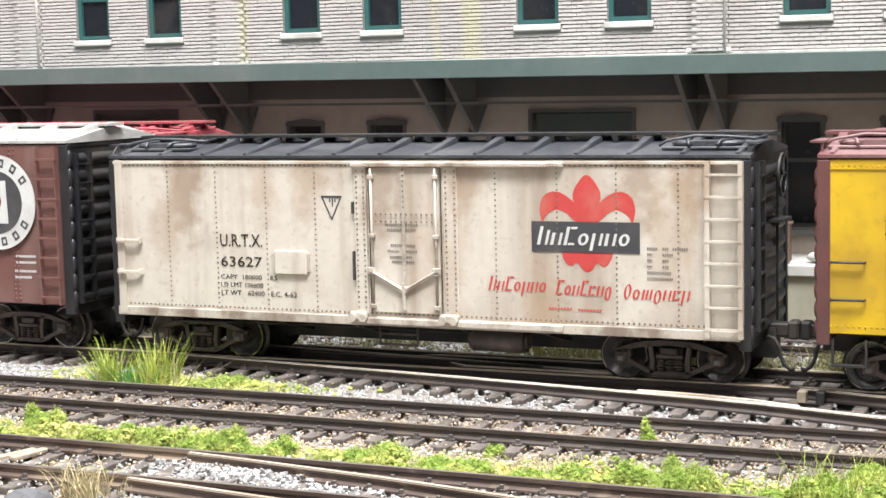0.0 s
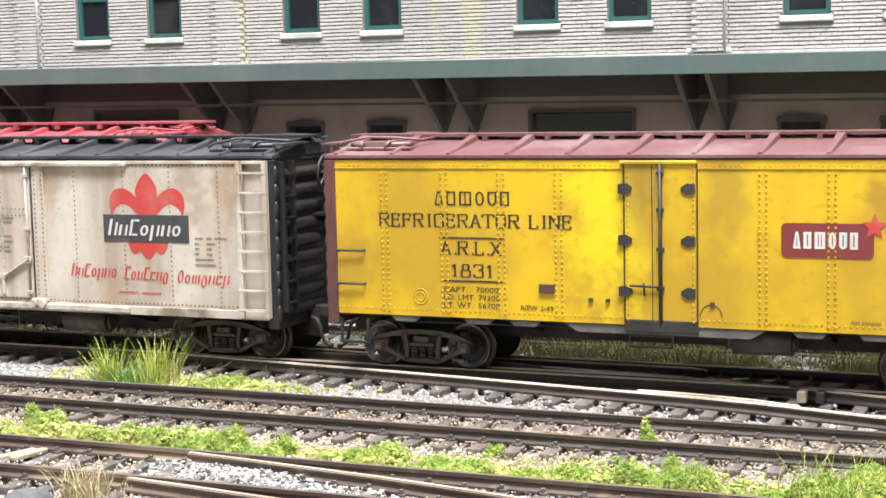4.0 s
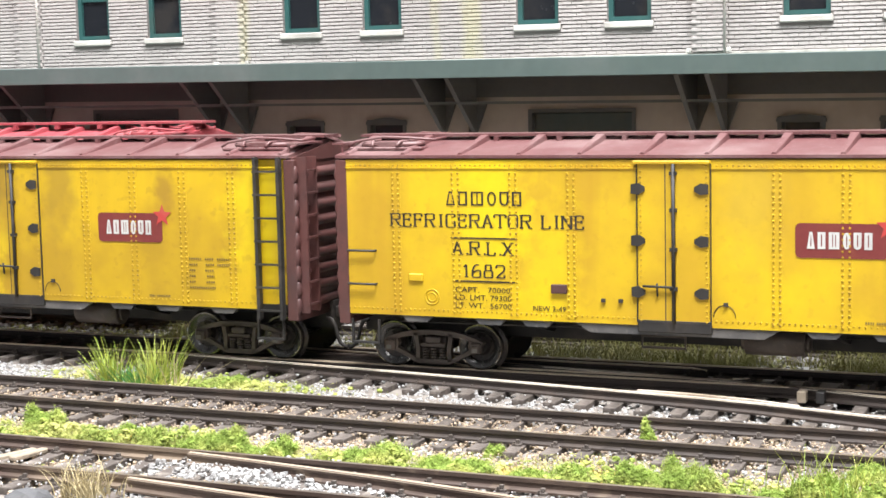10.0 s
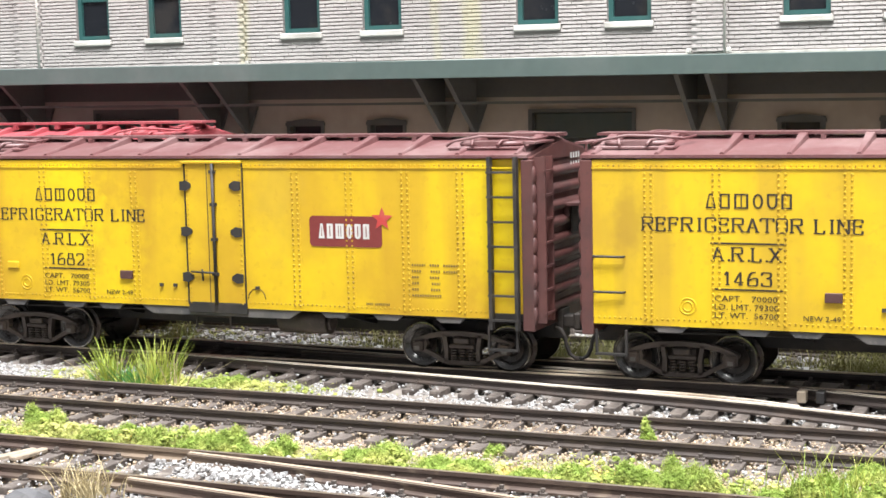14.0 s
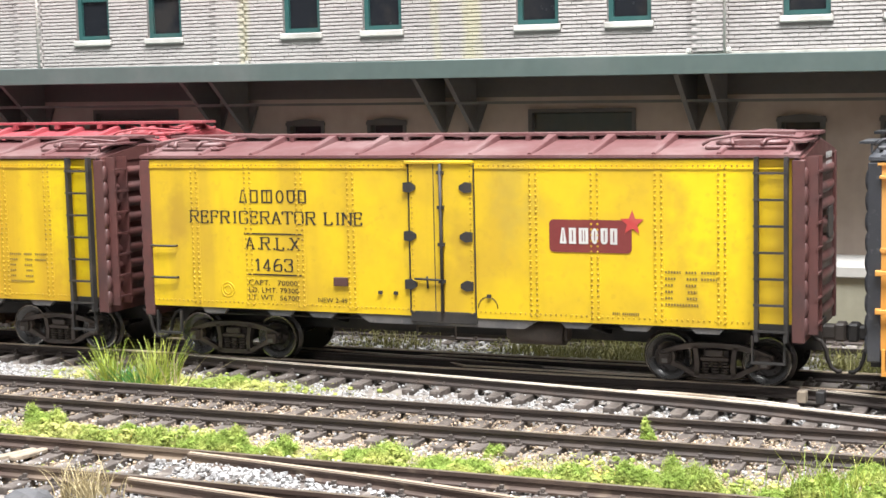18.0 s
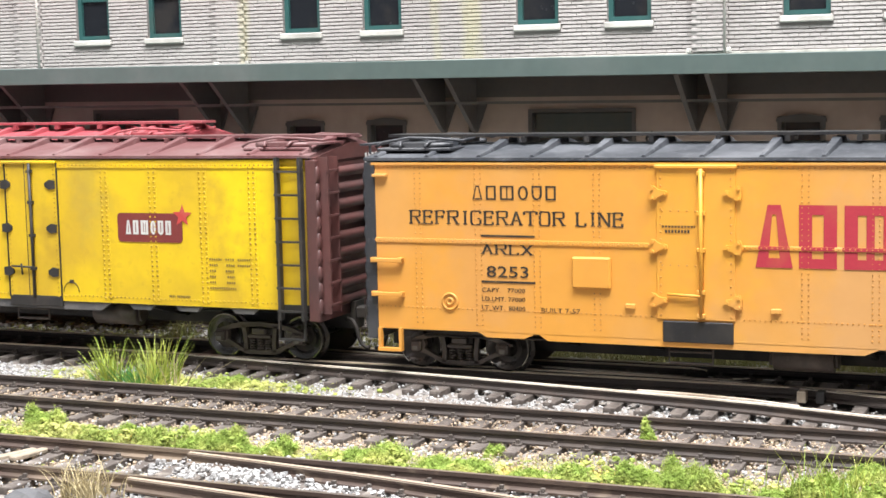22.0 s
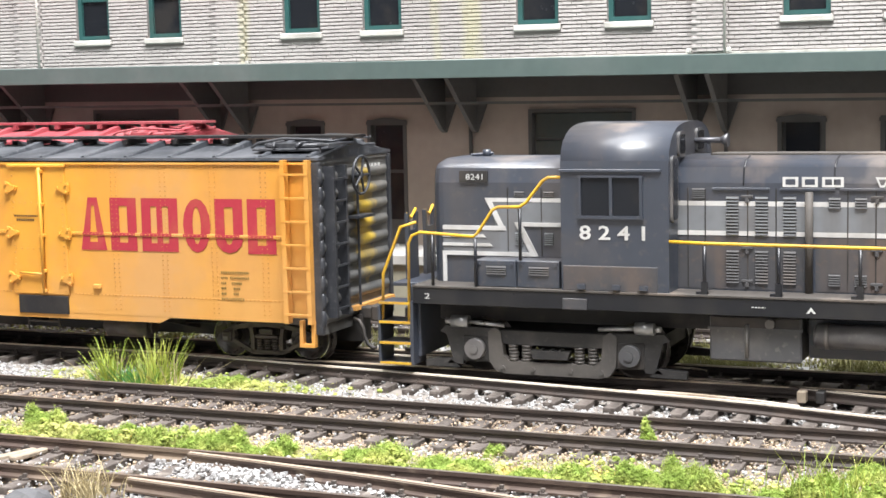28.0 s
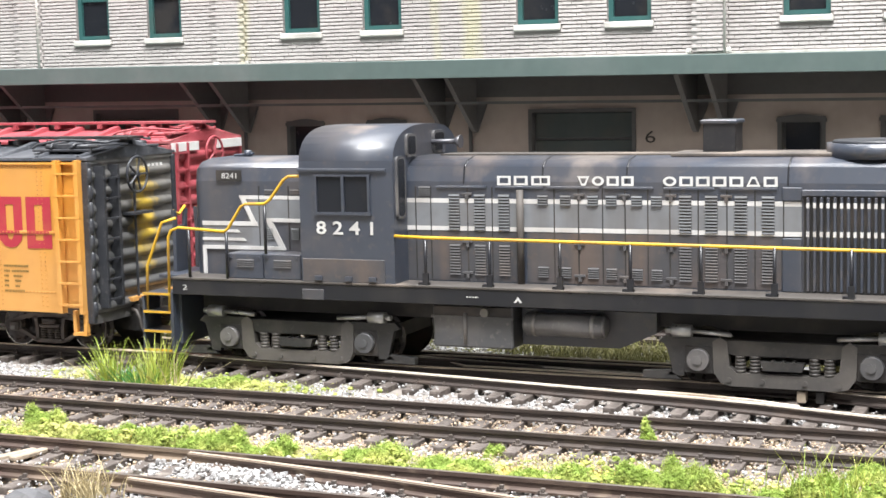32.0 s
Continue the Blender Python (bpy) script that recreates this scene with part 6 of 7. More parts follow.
def locomotive(xc):
    loco = thing("diesel_locomotive", xc, 0, 0, "weathered black road switcher locomotive with grey band and white stripes", "locomotive", "cars of the train")
    TRAIN.append(loco)
    Y = -10.5
    # frame and walkway
    solid("frame_sill", SILLBLACK, loco, (-80.5, -17.5, 14.7, 108, -16.7, 18.0), (-80.5, 16.7, 14.7, 108, 17.5, 18.0), bev=0.1)
    deck = material("walkway_plate", (0.07, 0.062, 0.055), 0.7, grime=(0.26, 0.21, 0.17), dirt=0.6, scale=60, bump=0.3)
    solid("walkway", deck, loco, (-80.5, -17.7, 18.0, 108, 17.7, 18.5), bev=0.08)
    solid("frame", UNDER, loco, (-78, -9, 10.5, 106, 9, 17.9))
    solid("pilot", LOCO, loco, (-82.2, -15, 3.2, -80.0, 15, 18.0), bev=0.2)
    solid("pilot", LOCO, loco, (107.6, -17, 3.2, 109.8, 17, 18.0), bev=0.2)
    # hoods
    bm = bmesh.new()
    rings = []
    for a in (90, 72, 54, 36, 18, 0):
        r = math.radians(a)
        ins = 4.0 * (1 - math.cos(r))
        rings.append((-76.2 - 3.2 * math.sin(r), hood_ring(10.5 - ins, 18.4, 39.0 - ins * 0.2, 43.9 - ins * 0.35)))
    rings.append((-47.5, hood_ring(10.5, 18.4, 39.0, 43.9)))
    loft(bm, rings)
    part("short_hood", bm, LOCO, loco)
    bm = bmesh.new()
    loft(bm, [(-28, hood_ring(10.5, 18.4, 39.2, 44.2)), (100, hood_ring(10.5, 18.4, 39.2, 44.2)), (104, hood_ring(9.0, 18.4, 39.0, 43.4)), (106, hood_ring(6.5, 18.4, 38.0, 42.0))])
    hood = part("long_hood", bm, LOCO, loco)
    for x in (-14.0, 3.0, 20.5, 52.0):
        bm = bmesh.new()
        loft(bm, [(x - 0.18, hood_ring(10.56, 38.7, 39.2, 44.27)), (x + 0.18, hood_ring(10.56, 38.7, 39.2, 44.27))])
        part("hood_seam", bm, SILLBLACK, hood)
    solid("roof_plate", deck, loco, (28, -5.5, 43.9, 60, 5.5, 44.7), bev=0.2)
    solid("roof_walk", deck, loco, (-22, -3.5, 44.0, 28, 3.5, 44.45))
    # cab
    arc = [(-17.4, 18.4), (-17.4, 42.0)] + [(-17.4 * math.copysign(abs(math.cos(a)) ** 0.7, math.cos(a)), 42.0 + 8.8 * math.sin(a) ** 0.75) for a in np.linspace(0.12, math.pi - 0.12, 15)] + [(17.4, 42.0), (17.4, 18.4)]
    bm = bmesh.new()
    loft(bm, [(-48.4, arc), (-26.8, arc)])
    cab = part("cab", bm, LOCO, loco)
    solid("cab_drip_rail", LOCO, cab, (-48.6, -17.9, 41.6, -28.2, -17.4, 42.2), bev=0.08)
    solid("cab_lower_panel", LOCODUST, cab, (-48.0, -17.65, 18.5, -29.0, -17.3, 23.4), bev=0.1)
    bm = bmesh.new()
    for a, b, c, d in ((-44.8, -31.7, 32.6, 33.2), (-44.8, -31.7, 40.6, 41.0), (-44.6, -44.1, 33.2, 40.6), (-32.4, -31.9, 33.2, 40.6), (-38.4, -37.8, 33.2, 40.6)):
        box(bm, a, -18.0, c, b, -17.3, d)
    wf = part("cab_window", bm, LOCO, loco)
    solid("pane", DARKGLASS, wf, (-44.1, -17.55, 33.2, -38.4, -17.35, 40.6))
    solid("pane", DARKGLASS, wf, (-37.8, -17.5, 33.2, -32.4, -17.35, 40.6))
    for yc, z0, z1, w in ((-14.2, 31.8, 44.6, 4.2), (-8.6, 44.2, 49.0, 5.0), (6.0, 44.4, 49.2, 6.0)):
        bm = bmesh.new()
        r = rounded(yc - w / 2, yc + w / 2, z0, z1, 1.1)
        prism(bm, r, "x", -27.0, -26.3)
        fr = part("end_window", bm, TANKGREY, loco)
        bm = bmesh.new()
        prism(bm, rounded(yc - w / 2 + 0.55, yc + w / 2 - 0.55, z0 + 0.55, z1 - 0.55, 0.8), "x", -26.5, -26.22)
        part("pane", bm, DARKGLASS, fr)
    for x in (-45, -38, -32.5):
        solid("cab_step", LOCO, cab, (x, -18.1, 18.9, x + 1.6, -17.5, 19.8))
    letters("cab_number", "8 2 4 1", -44.6, -31.4, 28.5, 31.3, -17.45, WHITEINK, loco, "white painted fleet number", 0.026)
    # stripes and grey band
    def flat(name, x0, z0, x1, z1, mat, y=Y - 0.02):
        bm = bmesh.new()
        box(bm, x0, y - 0.12, z0, x1, y + 0.3, z1)
        return part(name, bm, mat, loco)
    flat("lower_door_panel", -27, 18.8, -2.6, 28.9, LOCODUST, Y + 0.04)
    flat("lower_door_panel", -0.4, 18.8, 50.8, 28.9, LOCODUST, Y + 0.04)
    flat("grey_band", -27, 29.9, 54.6, 34.8, LOCOGREY, Y)
    flat("white_stripe", -27, 34.8, 54.6, 35.7, STRIPE, Y - 0.02)
    flat("white_stripe", -27, 29.1, 54.6, 30.0, STRIPE, Y - 0.02)
    bm = bmesh.new()
    prism(bm, [(-66.0, 35.2), (-48.4, 35.2), (-48.4, 30.4), (-59.5, 30.4), (-56.5, 24.6), (-76.3, 24.6), (-76.3, 29.6), (-64.5, 29.6)], "y", Y - 0.14, Y + 0.2)
    part("grey_band", bm, LOCOGREY, loco)
    bm = bmesh.new()
    for k, pts in enumerate(([(-67.0, 35.9), (-48.4, 35.9), (-48.4, 35.1), (-66.0, 35.1)], [(-67.0, 35.9), (-65.8, 35.9), (-62.4, 29.3), (-63.6, 29.3)], [(-76.4, 30.2), (-62.6, 30.2), (-62.4, 29.3), (-76.4, 29.3)],
                [(-76.4, 28.4), (-67.5, 28.4), (-66.8, 27.8), (-76.4, 27.8)], [(-76.4, 26.6), (-66.0, 26.6), (-65.4, 26.0), (-76.4, 26.0)], [(-60.4, 31.0), (-48.4, 31.0), (-48.4, 30.2), (-60.0, 30.2)],
                [(-60.6, 31.0), (-59.2, 31.0), (-55.6, 24.2), (-57.0, 24.2)], [(-76.4, 24.9), (-56.0, 24.9), (-56.0, 24.1), (-76.4, 24.1)], [(-76.4, 24.9), (-75.6, 24.9), (-75.6, 18.6), (-76.4, 18.6)])):
        prism(bm, pts, "y", Y - 0.2 - 0.03 * k, Y + 0.1 - 0.01 * k)
    part("white_stripe", bm, STRIPE, loco, "white lightning-shaped stripe")
    blocks("brand_lettering", "rrw", -6.9, 5.2, 38.5, 40.4, Y - 0.12, WHITEINK, loco, "white brand lettering as plain blocks", fill=0.82, line=0.55)
    blocks("brand_lettering", "vorr", 10.2, 22.3, 38.5, 40.4, Y - 0.12, WHITEINK, loco, "white brand lettering as plain blocks", fill=0.82, line=0.55)
    blocks("brand_lettering", "orrrrtr", 27.6, 50.4, 38.5, 40.4, Y - 0.12, WHITEINK, loco, "white brand lettering as plain blocks", fill=0.82, line=0.55)
    nb = flat("number_board", -72.4, 39.0, -66.2, 41.4, UNDER, Y - 0.3)
    letters("number_board_digits", "8241", -70.9, -67.2, 39.6, 40.8, Y - 0.45, WHITEINK, nb)
    letters("sill_mark", "2", -77.8, -76.6, 15.8, 16.9, -17.5, WHITEINK, loco)
    bm = bmesh.new()
    prism(bm, [(-0.9, 15.6), (0, 16.8), (0.9, 15.6), (0.4, 15.6), (0, 16.1), (-0.4, 15.6)], "y", -17.56, -17.52)
    part("sill_mark", bm, WHITEINK, loco)
    bars("small_lettering", [(-11, -8.4, 16.3, 0.3)], -17.5, WHITEINK, loco)
    solid("builder_plate", LOCODUST, loco, (-48.2, -17.9, 14.7, -43.2, -17.45, 16.9), bev=0.1)
    # hood doors: seams, latches and louvres
    for x in (-24.8, -21.4, -13.2, -7.8, -2.2, 5.5, 10.6, 15.6, 20.2, 24.8, 29.2, 34.8, 40.4, 45.8, 51.2):
        solid("door_seam", UNDER, hood, (x - 0.12, Y - 0.17, 19.0, x + 0.12, Y + 0.1, 38.2))
    for x in (-62.0, -54.8):
        solid("door_seam", UNDER, loco, (x - 0.1, Y - 0.22, 24.2, x + 0.1, Y + 0.1, 38.0))
    for a, b in ((-20, -9), (-7, 3.2), (4, 15), (16, 26), (28, 38), (39, 50)):
        solid("door_top_edge", LOCO, hood, (a, Y - 0.35, 37.8, b, Y + 0.1, 38.3), bev=0.06)
    for x in (-13.3, 10.8, 20.1, 29.5, 40.3):
        for z in (20.2, 26.6, 36.4):
            solid("door_latch", LOUVRE, hood, (x - 1.1, Y - 0.5, z, x + 1.1, Y + 0.1, z + 0.5), (x - 0.35, Y - 0.5, z - 0.9, x + 0.35, Y + 0.1, z), bev=0.06)
    louvre(loco, -22.7, 36.2, 38.2, 2.6, Y, LOUVRE, 5)
    for x in (-16.1, -10.5, -5.2):
        louvre(loco, x, 29.2, 36.7, 2.4, Y - 0.14, GREYLOUVRE, 12)
        louvre(loco, x, 19.9, 26.4, 2.4, Y - 0.1, LOUVRE, 11)
    for x in (3.1, 7.9, 13.6, 17.4, 22.6, 26.6):
        louvre(loco, x, 34.5, 36.6, 2.2, Y - 0.14, GREYLOUVRE, 4)
        louvre(loco, x, 19.9, 22.2, 2.2, Y - 0.1, LOUVRE, 5)
    for x in (32.3, 37.4, 43.1, 48.3):
        louvre(loco, x, 29.4, 36.8, 2.4, Y - 0.14, GREYLOUVRE, 12)
        louvre(loco, x, 19.9, 26.9, 2.4, Y - 0.1, LOUVRE, 12)
    for x in (-59.5, -53.2):
        louvre(loco, x, 26.4, 29.0, 1.8, Y - 0.14, GREYLOUVRE, 6)
        louvre(loco, x, 36.2, 37.3, 2.2, Y, LOUVRE, 3)
    bm = bmesh.new()
    rod(bm, (-1.5, Y - 0.9, 18.6), (-1.5, Y - 0.9, 37.6), 0.75, 10)
    part("sand_pipe", bm, deck, loco)
    solid("hood_flange", LOCO, loco, (51.0, Y - 0.5, 18.6, 54.7, Y + 0.2, 28.8), (51.0, Y - 0.5, 35.9, 54.7, Y + 0.2, 38.4), bev=0.12)
    # radiator shutters
    rg = solid("radiator", UNDER, loco, (55.0, Y - 0.1, 18.6, 96.0, Y + 0.2, 36.9))
    k = 0
    while 55.6 + k * 1.24 < 95.5:
        x = 55.6 + k * 1.24
        bm = bmesh.new()
        box(bm, x, Y - 0.95, 18.9, x + 0.5, Y - 0.05, 36.6, bev=0.08)
        sl = part("shutter_slat", bm, LOCO, rg)
        if k < 12:
            bm = bmesh.new()
            box(bm, x - 0.02, Y - 1.0, 34.6, x + 0.52, Y - 0.5, 35.6)
            box(bm, x - 0.02, Y - 1.0, 29.2, x + 0.52, Y - 0.5, 30.2)
            part("white_stripe", bm, STRIPE, sl)
        k += 1
    solid("radiator_rim", LOCO, loco, (54.7, Y - 0.9, 36.8, 96.5, Y + 0.2, 38.0), bev=0.12)
    # roof fittings
    solid("exhaust_outlet", BLACK, loco, (33.7, -2.2, 44.6, 40.2, 4.2, 50.4), bev=0.15)
    solid("outlet_lip", LOCO, loco, (33.3, -2.6, 50.2, 40.6, 4.6, 51.0), bev=0.2)
    bm = bmesh.new()
    rod(bm, (67, 0, 43.5), (67, 0, 46.4), 9.5, 28)
    part("radiator_fan", bm, LOCO, loco)
    bm = bmesh.new()
    rod(bm, (67, 0, 46.4), (67, 0, 46.9), 8.6, 28, 8.2)
    part("fan_cover", bm, ROOFBLACK, loco)
    for x, y, z in ((-27, 3.0, 46.8),):
        bm = bmesh.new()
        e = 1 if x > -40 else -1
        rod(bm, (x - e * 1, y, z), (x + e * 5.5, y, z), 0.45, 8, 0.6)
        rod(bm, (x + e * 5.5, y, z), (x + e * 7.0, y, z), 0.6, 12, 1.5)
        rod(bm, (x + e * 3, y, z - 2.2), (x + e * 3, y, z), 0.35, 6)
        part("horn", bm, LOCO, loco, "dark metal trumpet horn")
    bm = bmesh.new()
    rod(bm, (-74, 0, 44.0), (-69, 0, 44.4), 0.35, 6)
    rod(bm, (-70.5, 0, 43.6), (-70.5, 0, 45.2), 0.9, 10)
    part("bell", bm, LOCO, loco)
    bm = bmesh.new()
    rod(bm, (-49.6, -10, 46.4), (-48.2, -10, 46.4), 1.2, 12, 0.9)
    rod(bm, (-48.4, -10, 44.6), (-48.4, -10, 46.4), 0.4, 6)
    part("marker_lamp", bm, BRAKE, loco, "small grey round marker lamp")
    # battery boxes
    for x0, x1 in ((-67.0, -58.3), (-58.1, -49.2)):
        b = solid("battery_box", LOCO, loco, (x0, -16.4, 18.5, x1, Y, 23.9), bev=0.15)
        louvre(b, (x0 + x1) / 2 + 0.2, 21.0, 22.8, 4.2, -16.4, LOUVRE, 4)
        for dx in (0.9, x1 - x0 - 0.9):
            solid("latch", LOCO, b, (x0 + dx - 0.3, -16.7, 22.9, x0 + dx + 0.3, -16.3, 23.3))
    # handrails
    def rail(pts, mat=HANDRAIL, r=0.33, name="handrail"):
        bm = bmesh.new()
        wire(bm, pts, r, 7)
        return part(name, bm, mat, loco)
    rail([(-26.8, -17.2, 28.4), (-19.9, -17.2, 28.2), (100, -17.2, 27.2), (104, -17.2, 26)])
    rail([(-26.8, 17.2, 28.4), (100, 17.2, 27.2)])
    for x in (-20.0, -6.0, 8.8, 23.1, 36.9, 50.8, 64.8, 79.5, 94):
        for s in (-1, 1):
            p = rail([(x, s * 17.2, 18.2), (x, s * 17.2, 27.7)], SILLBLACK, 0.36, "stanchion")
            solid("stanchion_foot", SILLBLACK, p, (x - 1.6, min(s * 17.5, s * 16.3), 18.4, x + 0.6, max(s * 17.5, s * 16.3), 19.0), (x - 0.6, min(s * 17.6, s * 16.9), 18.4, x + 0.6, max(s * 17.6, s * 16.9), 21.0))
    for s in (-1, 1):
        rail([(-81.5, s * 17.3, 10.6), (-81.2, s * 17.3, 27.0), (-80.4, s * 17.3, 28.6), (-78.6, s * 17.2, 29.3), (-67.0, s * 17.2, 28.6), (-66.0, s * 17.2, 29.4), (-62.8, s * 17.2, 34.0), (-61.6, s * 17.2, 34.6),
              (-57.0, s * 17.2, 34.7), (-55.6, s * 17.2, 35.6), (-52.2, s * 17.2, 39.8), (-51.0, s * 17.2, 40.5), (-48.4, s * 17.2, 40.6)])
        rail([(-88.0, s * 16.2, 10.6), (-87.6, s * 16.2, 20.5), (-83.4, s * 16.2, 30.2), (-80.2, s * 15.6, 31.2)])
        for x, z in ((-76.0, 28.9), (-66.6, 28.4), (-57.0, 34.4)):
            rail([(x, s * 17.2, 18.4 if x < -60 else 24.0), (x, s * 17.2, z)], SILLBLACK, 0.36, "stanchion")
    for y in (-4.6, 4.6):
        bm = bmesh.new()
        prism(bm, [(y - 2.6, 18.2), (y + 2.6, 18.2), (y + 2.4, 27.0), (y + 2.8, 32.2), (y + 1.9, 32.2), (y + 1.5, 28.5), (y - 1.5, 28.5), (y - 1.9, 32.2), (y - 2.8, 32.2), (y - 2.4, 27.0)], "x", -86.6, -85.8)
        part("drop_step", bm, LOCO, loco)
    rail([(-86.2, -7, 32.0), (-86.2, -4.8, 31.0), (-86.2, -2.3, 32.8)], name="safety_chain")
    rail([(-86.2, 2.3, 32.0), (-86.2, 4.8, 31.0), (-86.2, 7, 32.8)], name="safety_chain")
    solid("end_platform", LOCO, loco, (-87.5, -12, 17.4, -80.5, 12, 18.2), bev=0.1)
    # corner steps
    for s in (-1, 1):
        ya, yb = sorted((s * 17.4, s * 11.0))
        st = solid("step_well", LOCO, loco, (-81.4, ya, 1.8, -80.6, yb, 15), (-88.6, ya, 1.8, -88.0, yb, 14), bev=0.06)
        for z in (1.8, 6.0, 10.3, 14.3):
            solid("step", LOCO, st, (-88.2, ya, z, -81.2, yb, z + 0.5))
            yo = s * 17.4
            solid("step_edge", HANDRAIL, st, (-88.2, min(yo, yo + s * 0.25), z + 0.05, -81.2, max(yo, yo + s * 0.25), z + 0.55))
    # tanks
    t = solid("fuel_tank", TANKGREY, loco, (-19.6, -15.0, 5.6, -2.2, 15.0, 14.3), bev=0.35)
    solid("tank_rim", TANKGREY, t, (-19.9, -15.3, 11.6, -1.9, -14.8, 12.1))
    solid("tank_band", UNDER, t, (-19.3, -15.12, 12.1, -2.5, -14.9, 14.0))
    bm = bmesh.new()
    rod(bm, (-12.4, -15.2, 6.4), (-12.4, -15.2, 12.8), 0.42, 8)
    rod(bm, (-8.0, -15.2, 13.0), (-8.0, -15.9, 13.0), 0.9, 12)
    part("fuel_gauge", bm, BRAKE, t)
    bm = bmesh.new()
    rod(bm, (0.6, -13.6, 10.9), (16.6, -13.6, 10.9), 2.35, 20)
    rod(bm, (0.0, -13.6, 10.9), (0.6, -13.6, 10.9), 1.7, 20, 2.35)
    rod(bm, (16.6, -13.6, 10.9), (17.2, -13.6, 10.9), 2.35, 20, 1.7)
    ar = part("air_reservoir", bm, TANKGREY, loco)
    bm = bmesh.new()
    for x in (2.4, 14.6):
        rod(bm, (x - 0.4, -13.6, 10.9), (x + 0.4, -13.6, 10.9), 2.5, 20)
    part("strap", bm, BRAKE, ar)
    bm = bmesh.new()
    prism(bm, [(-1.5, 13.5), (26.5, 13.5), (26.5, 9.5), (19.0, 6.2), (-1.5, 6.2)], "y", -11.0, 11.0)
    part("belly_tank", bm, LOCO, loco)
    couplers(loco, 83.0)
    loco_truck(loco, -51.9)
    loco_truck(loco, 51.9)
    return loco


locomotive(731.8)


# ---- vegetation ----
OCT = [(1, 0, 0), (-1, 0, 0), (0, 1, 0), (0, -1, 0), (0, 0, 1), (0, 0, -1)]
OCTF = [(0, 2, 4), (2, 1, 4), (1, 3, 4), (3, 0, 4), (2, 0, 5), (1, 2, 5), (3, 1, 5), (0, 3, 5)]


def crumbs(spots, size, r):
    """Small crumpled lumps of foam at the spots."""
    vs, fs = [], []
    for x, y, z in spots:
        s = size * r.uniform(0.5, 1.2)
        k = len(vs)
        m = Euler((r.uniform(0, 6), r.uniform(0, 6), r.uniform(0, 6))).to_matrix()
        for c in OCT:
            p = m @ (Vector(c) * s * r.uniform(0.55, 1.2))
            vs.append((x + p.x, y + p.y, z + p.z))
        fs += [tuple(k + i for i in f) for f in OCTF]
    return vs, fs


def flakes(spots, size, r):
    """Torn scraps of foliage: bent four-cornered flakes at the spots."""
    vs, fs = [], []
    for x, y, z in spots:
        s = size * r.uniform(0.4, 1.3)
        k = len(vs)
        a, b, c = r.uniform(0, 6.28), r.uniform(-1, 1), r.uniform(-1, 1)
        ux, uy, uz = math.cos(a) * s, math.sin(a) * s, b * s * 0.7
        wx, wy, wz = -math.sin(a) * s * 0.7, math.cos(a) * s * 0.7, c * s * 0.7
        f = r.uniform(0.3, 1.0)
        vs += [(x - ux, y - uy, z - uz), (x + wx, y + wy, z + wz), (x + ux, y + uy, z + uz), (x - wx * f, y - wy * f, z + s * f * 0.6)]
        fs += [(k, k + 1, k + 2), (k, k + 2, k + 3)]
    return vs, fs


ICO = bmesh.new()
bmesh.ops.create_icosphere(ICO, subdivisions=2, radius=1.0)
ICOV = [tuple(v.co) for v in ICO.verts]
ICOF = [tuple(v.index for v in f.verts) for f in ICO.faces]
ICO.free()


def lumps(spots, size, r):
    """Crumpled lumps of ground foam at the spots."""
    vs, fs = [], []
    for x, y, z in spots:
        s = size * r.uniform(0.5, 1.25)
        k = len(vs)
        q = r.uniform(0.6, 0.95)
        for a, b, c in ICOV:
            w = s * r.uniform(0.62, 1.3)
            vs.append((x + a * w, y + b * w, z + c * w * q))
        fs += [tuple(k + i for i in f) for f in ICOF]
    return vs, fs


def joined(*clouds):
    vs, fs = [], []
    for v, f in clouds:
        k = len(vs)
        vs += v
        fs += [tuple(k + i for i in face) for face in f]
    return vs, fs


def fibres(spots, size, r):
    """Short stiff fibres of turf standing out in all directions."""
    vs, fs = [], []
    for x, y, z in spots:
        a, e, n = r.uniform(0, 6.283), r.uniform(-0.2, 1.5), size * r.uniform(0.6, 1.8)
        dx, dy, dz = math.cos(a) * math.cos(e) * n, math.sin(a) * math.cos(e) * n, math.sin(e) * n
        w = size * r.uniform(0.12, 0.22)
        k = len(vs)
        vs += [(x - math.sin(a) * w, y + math.cos(a) * w, z), (x + math.sin(a) * w, y - math.cos(a) * w, z), (x + dx, y + dy, z + dz), (x, y, z + w)]
        fs += [(k, k + 1, k + 2), (k, k + 3, k + 2), (k + 1, k + 3, k + 2)]
    return vs, fs


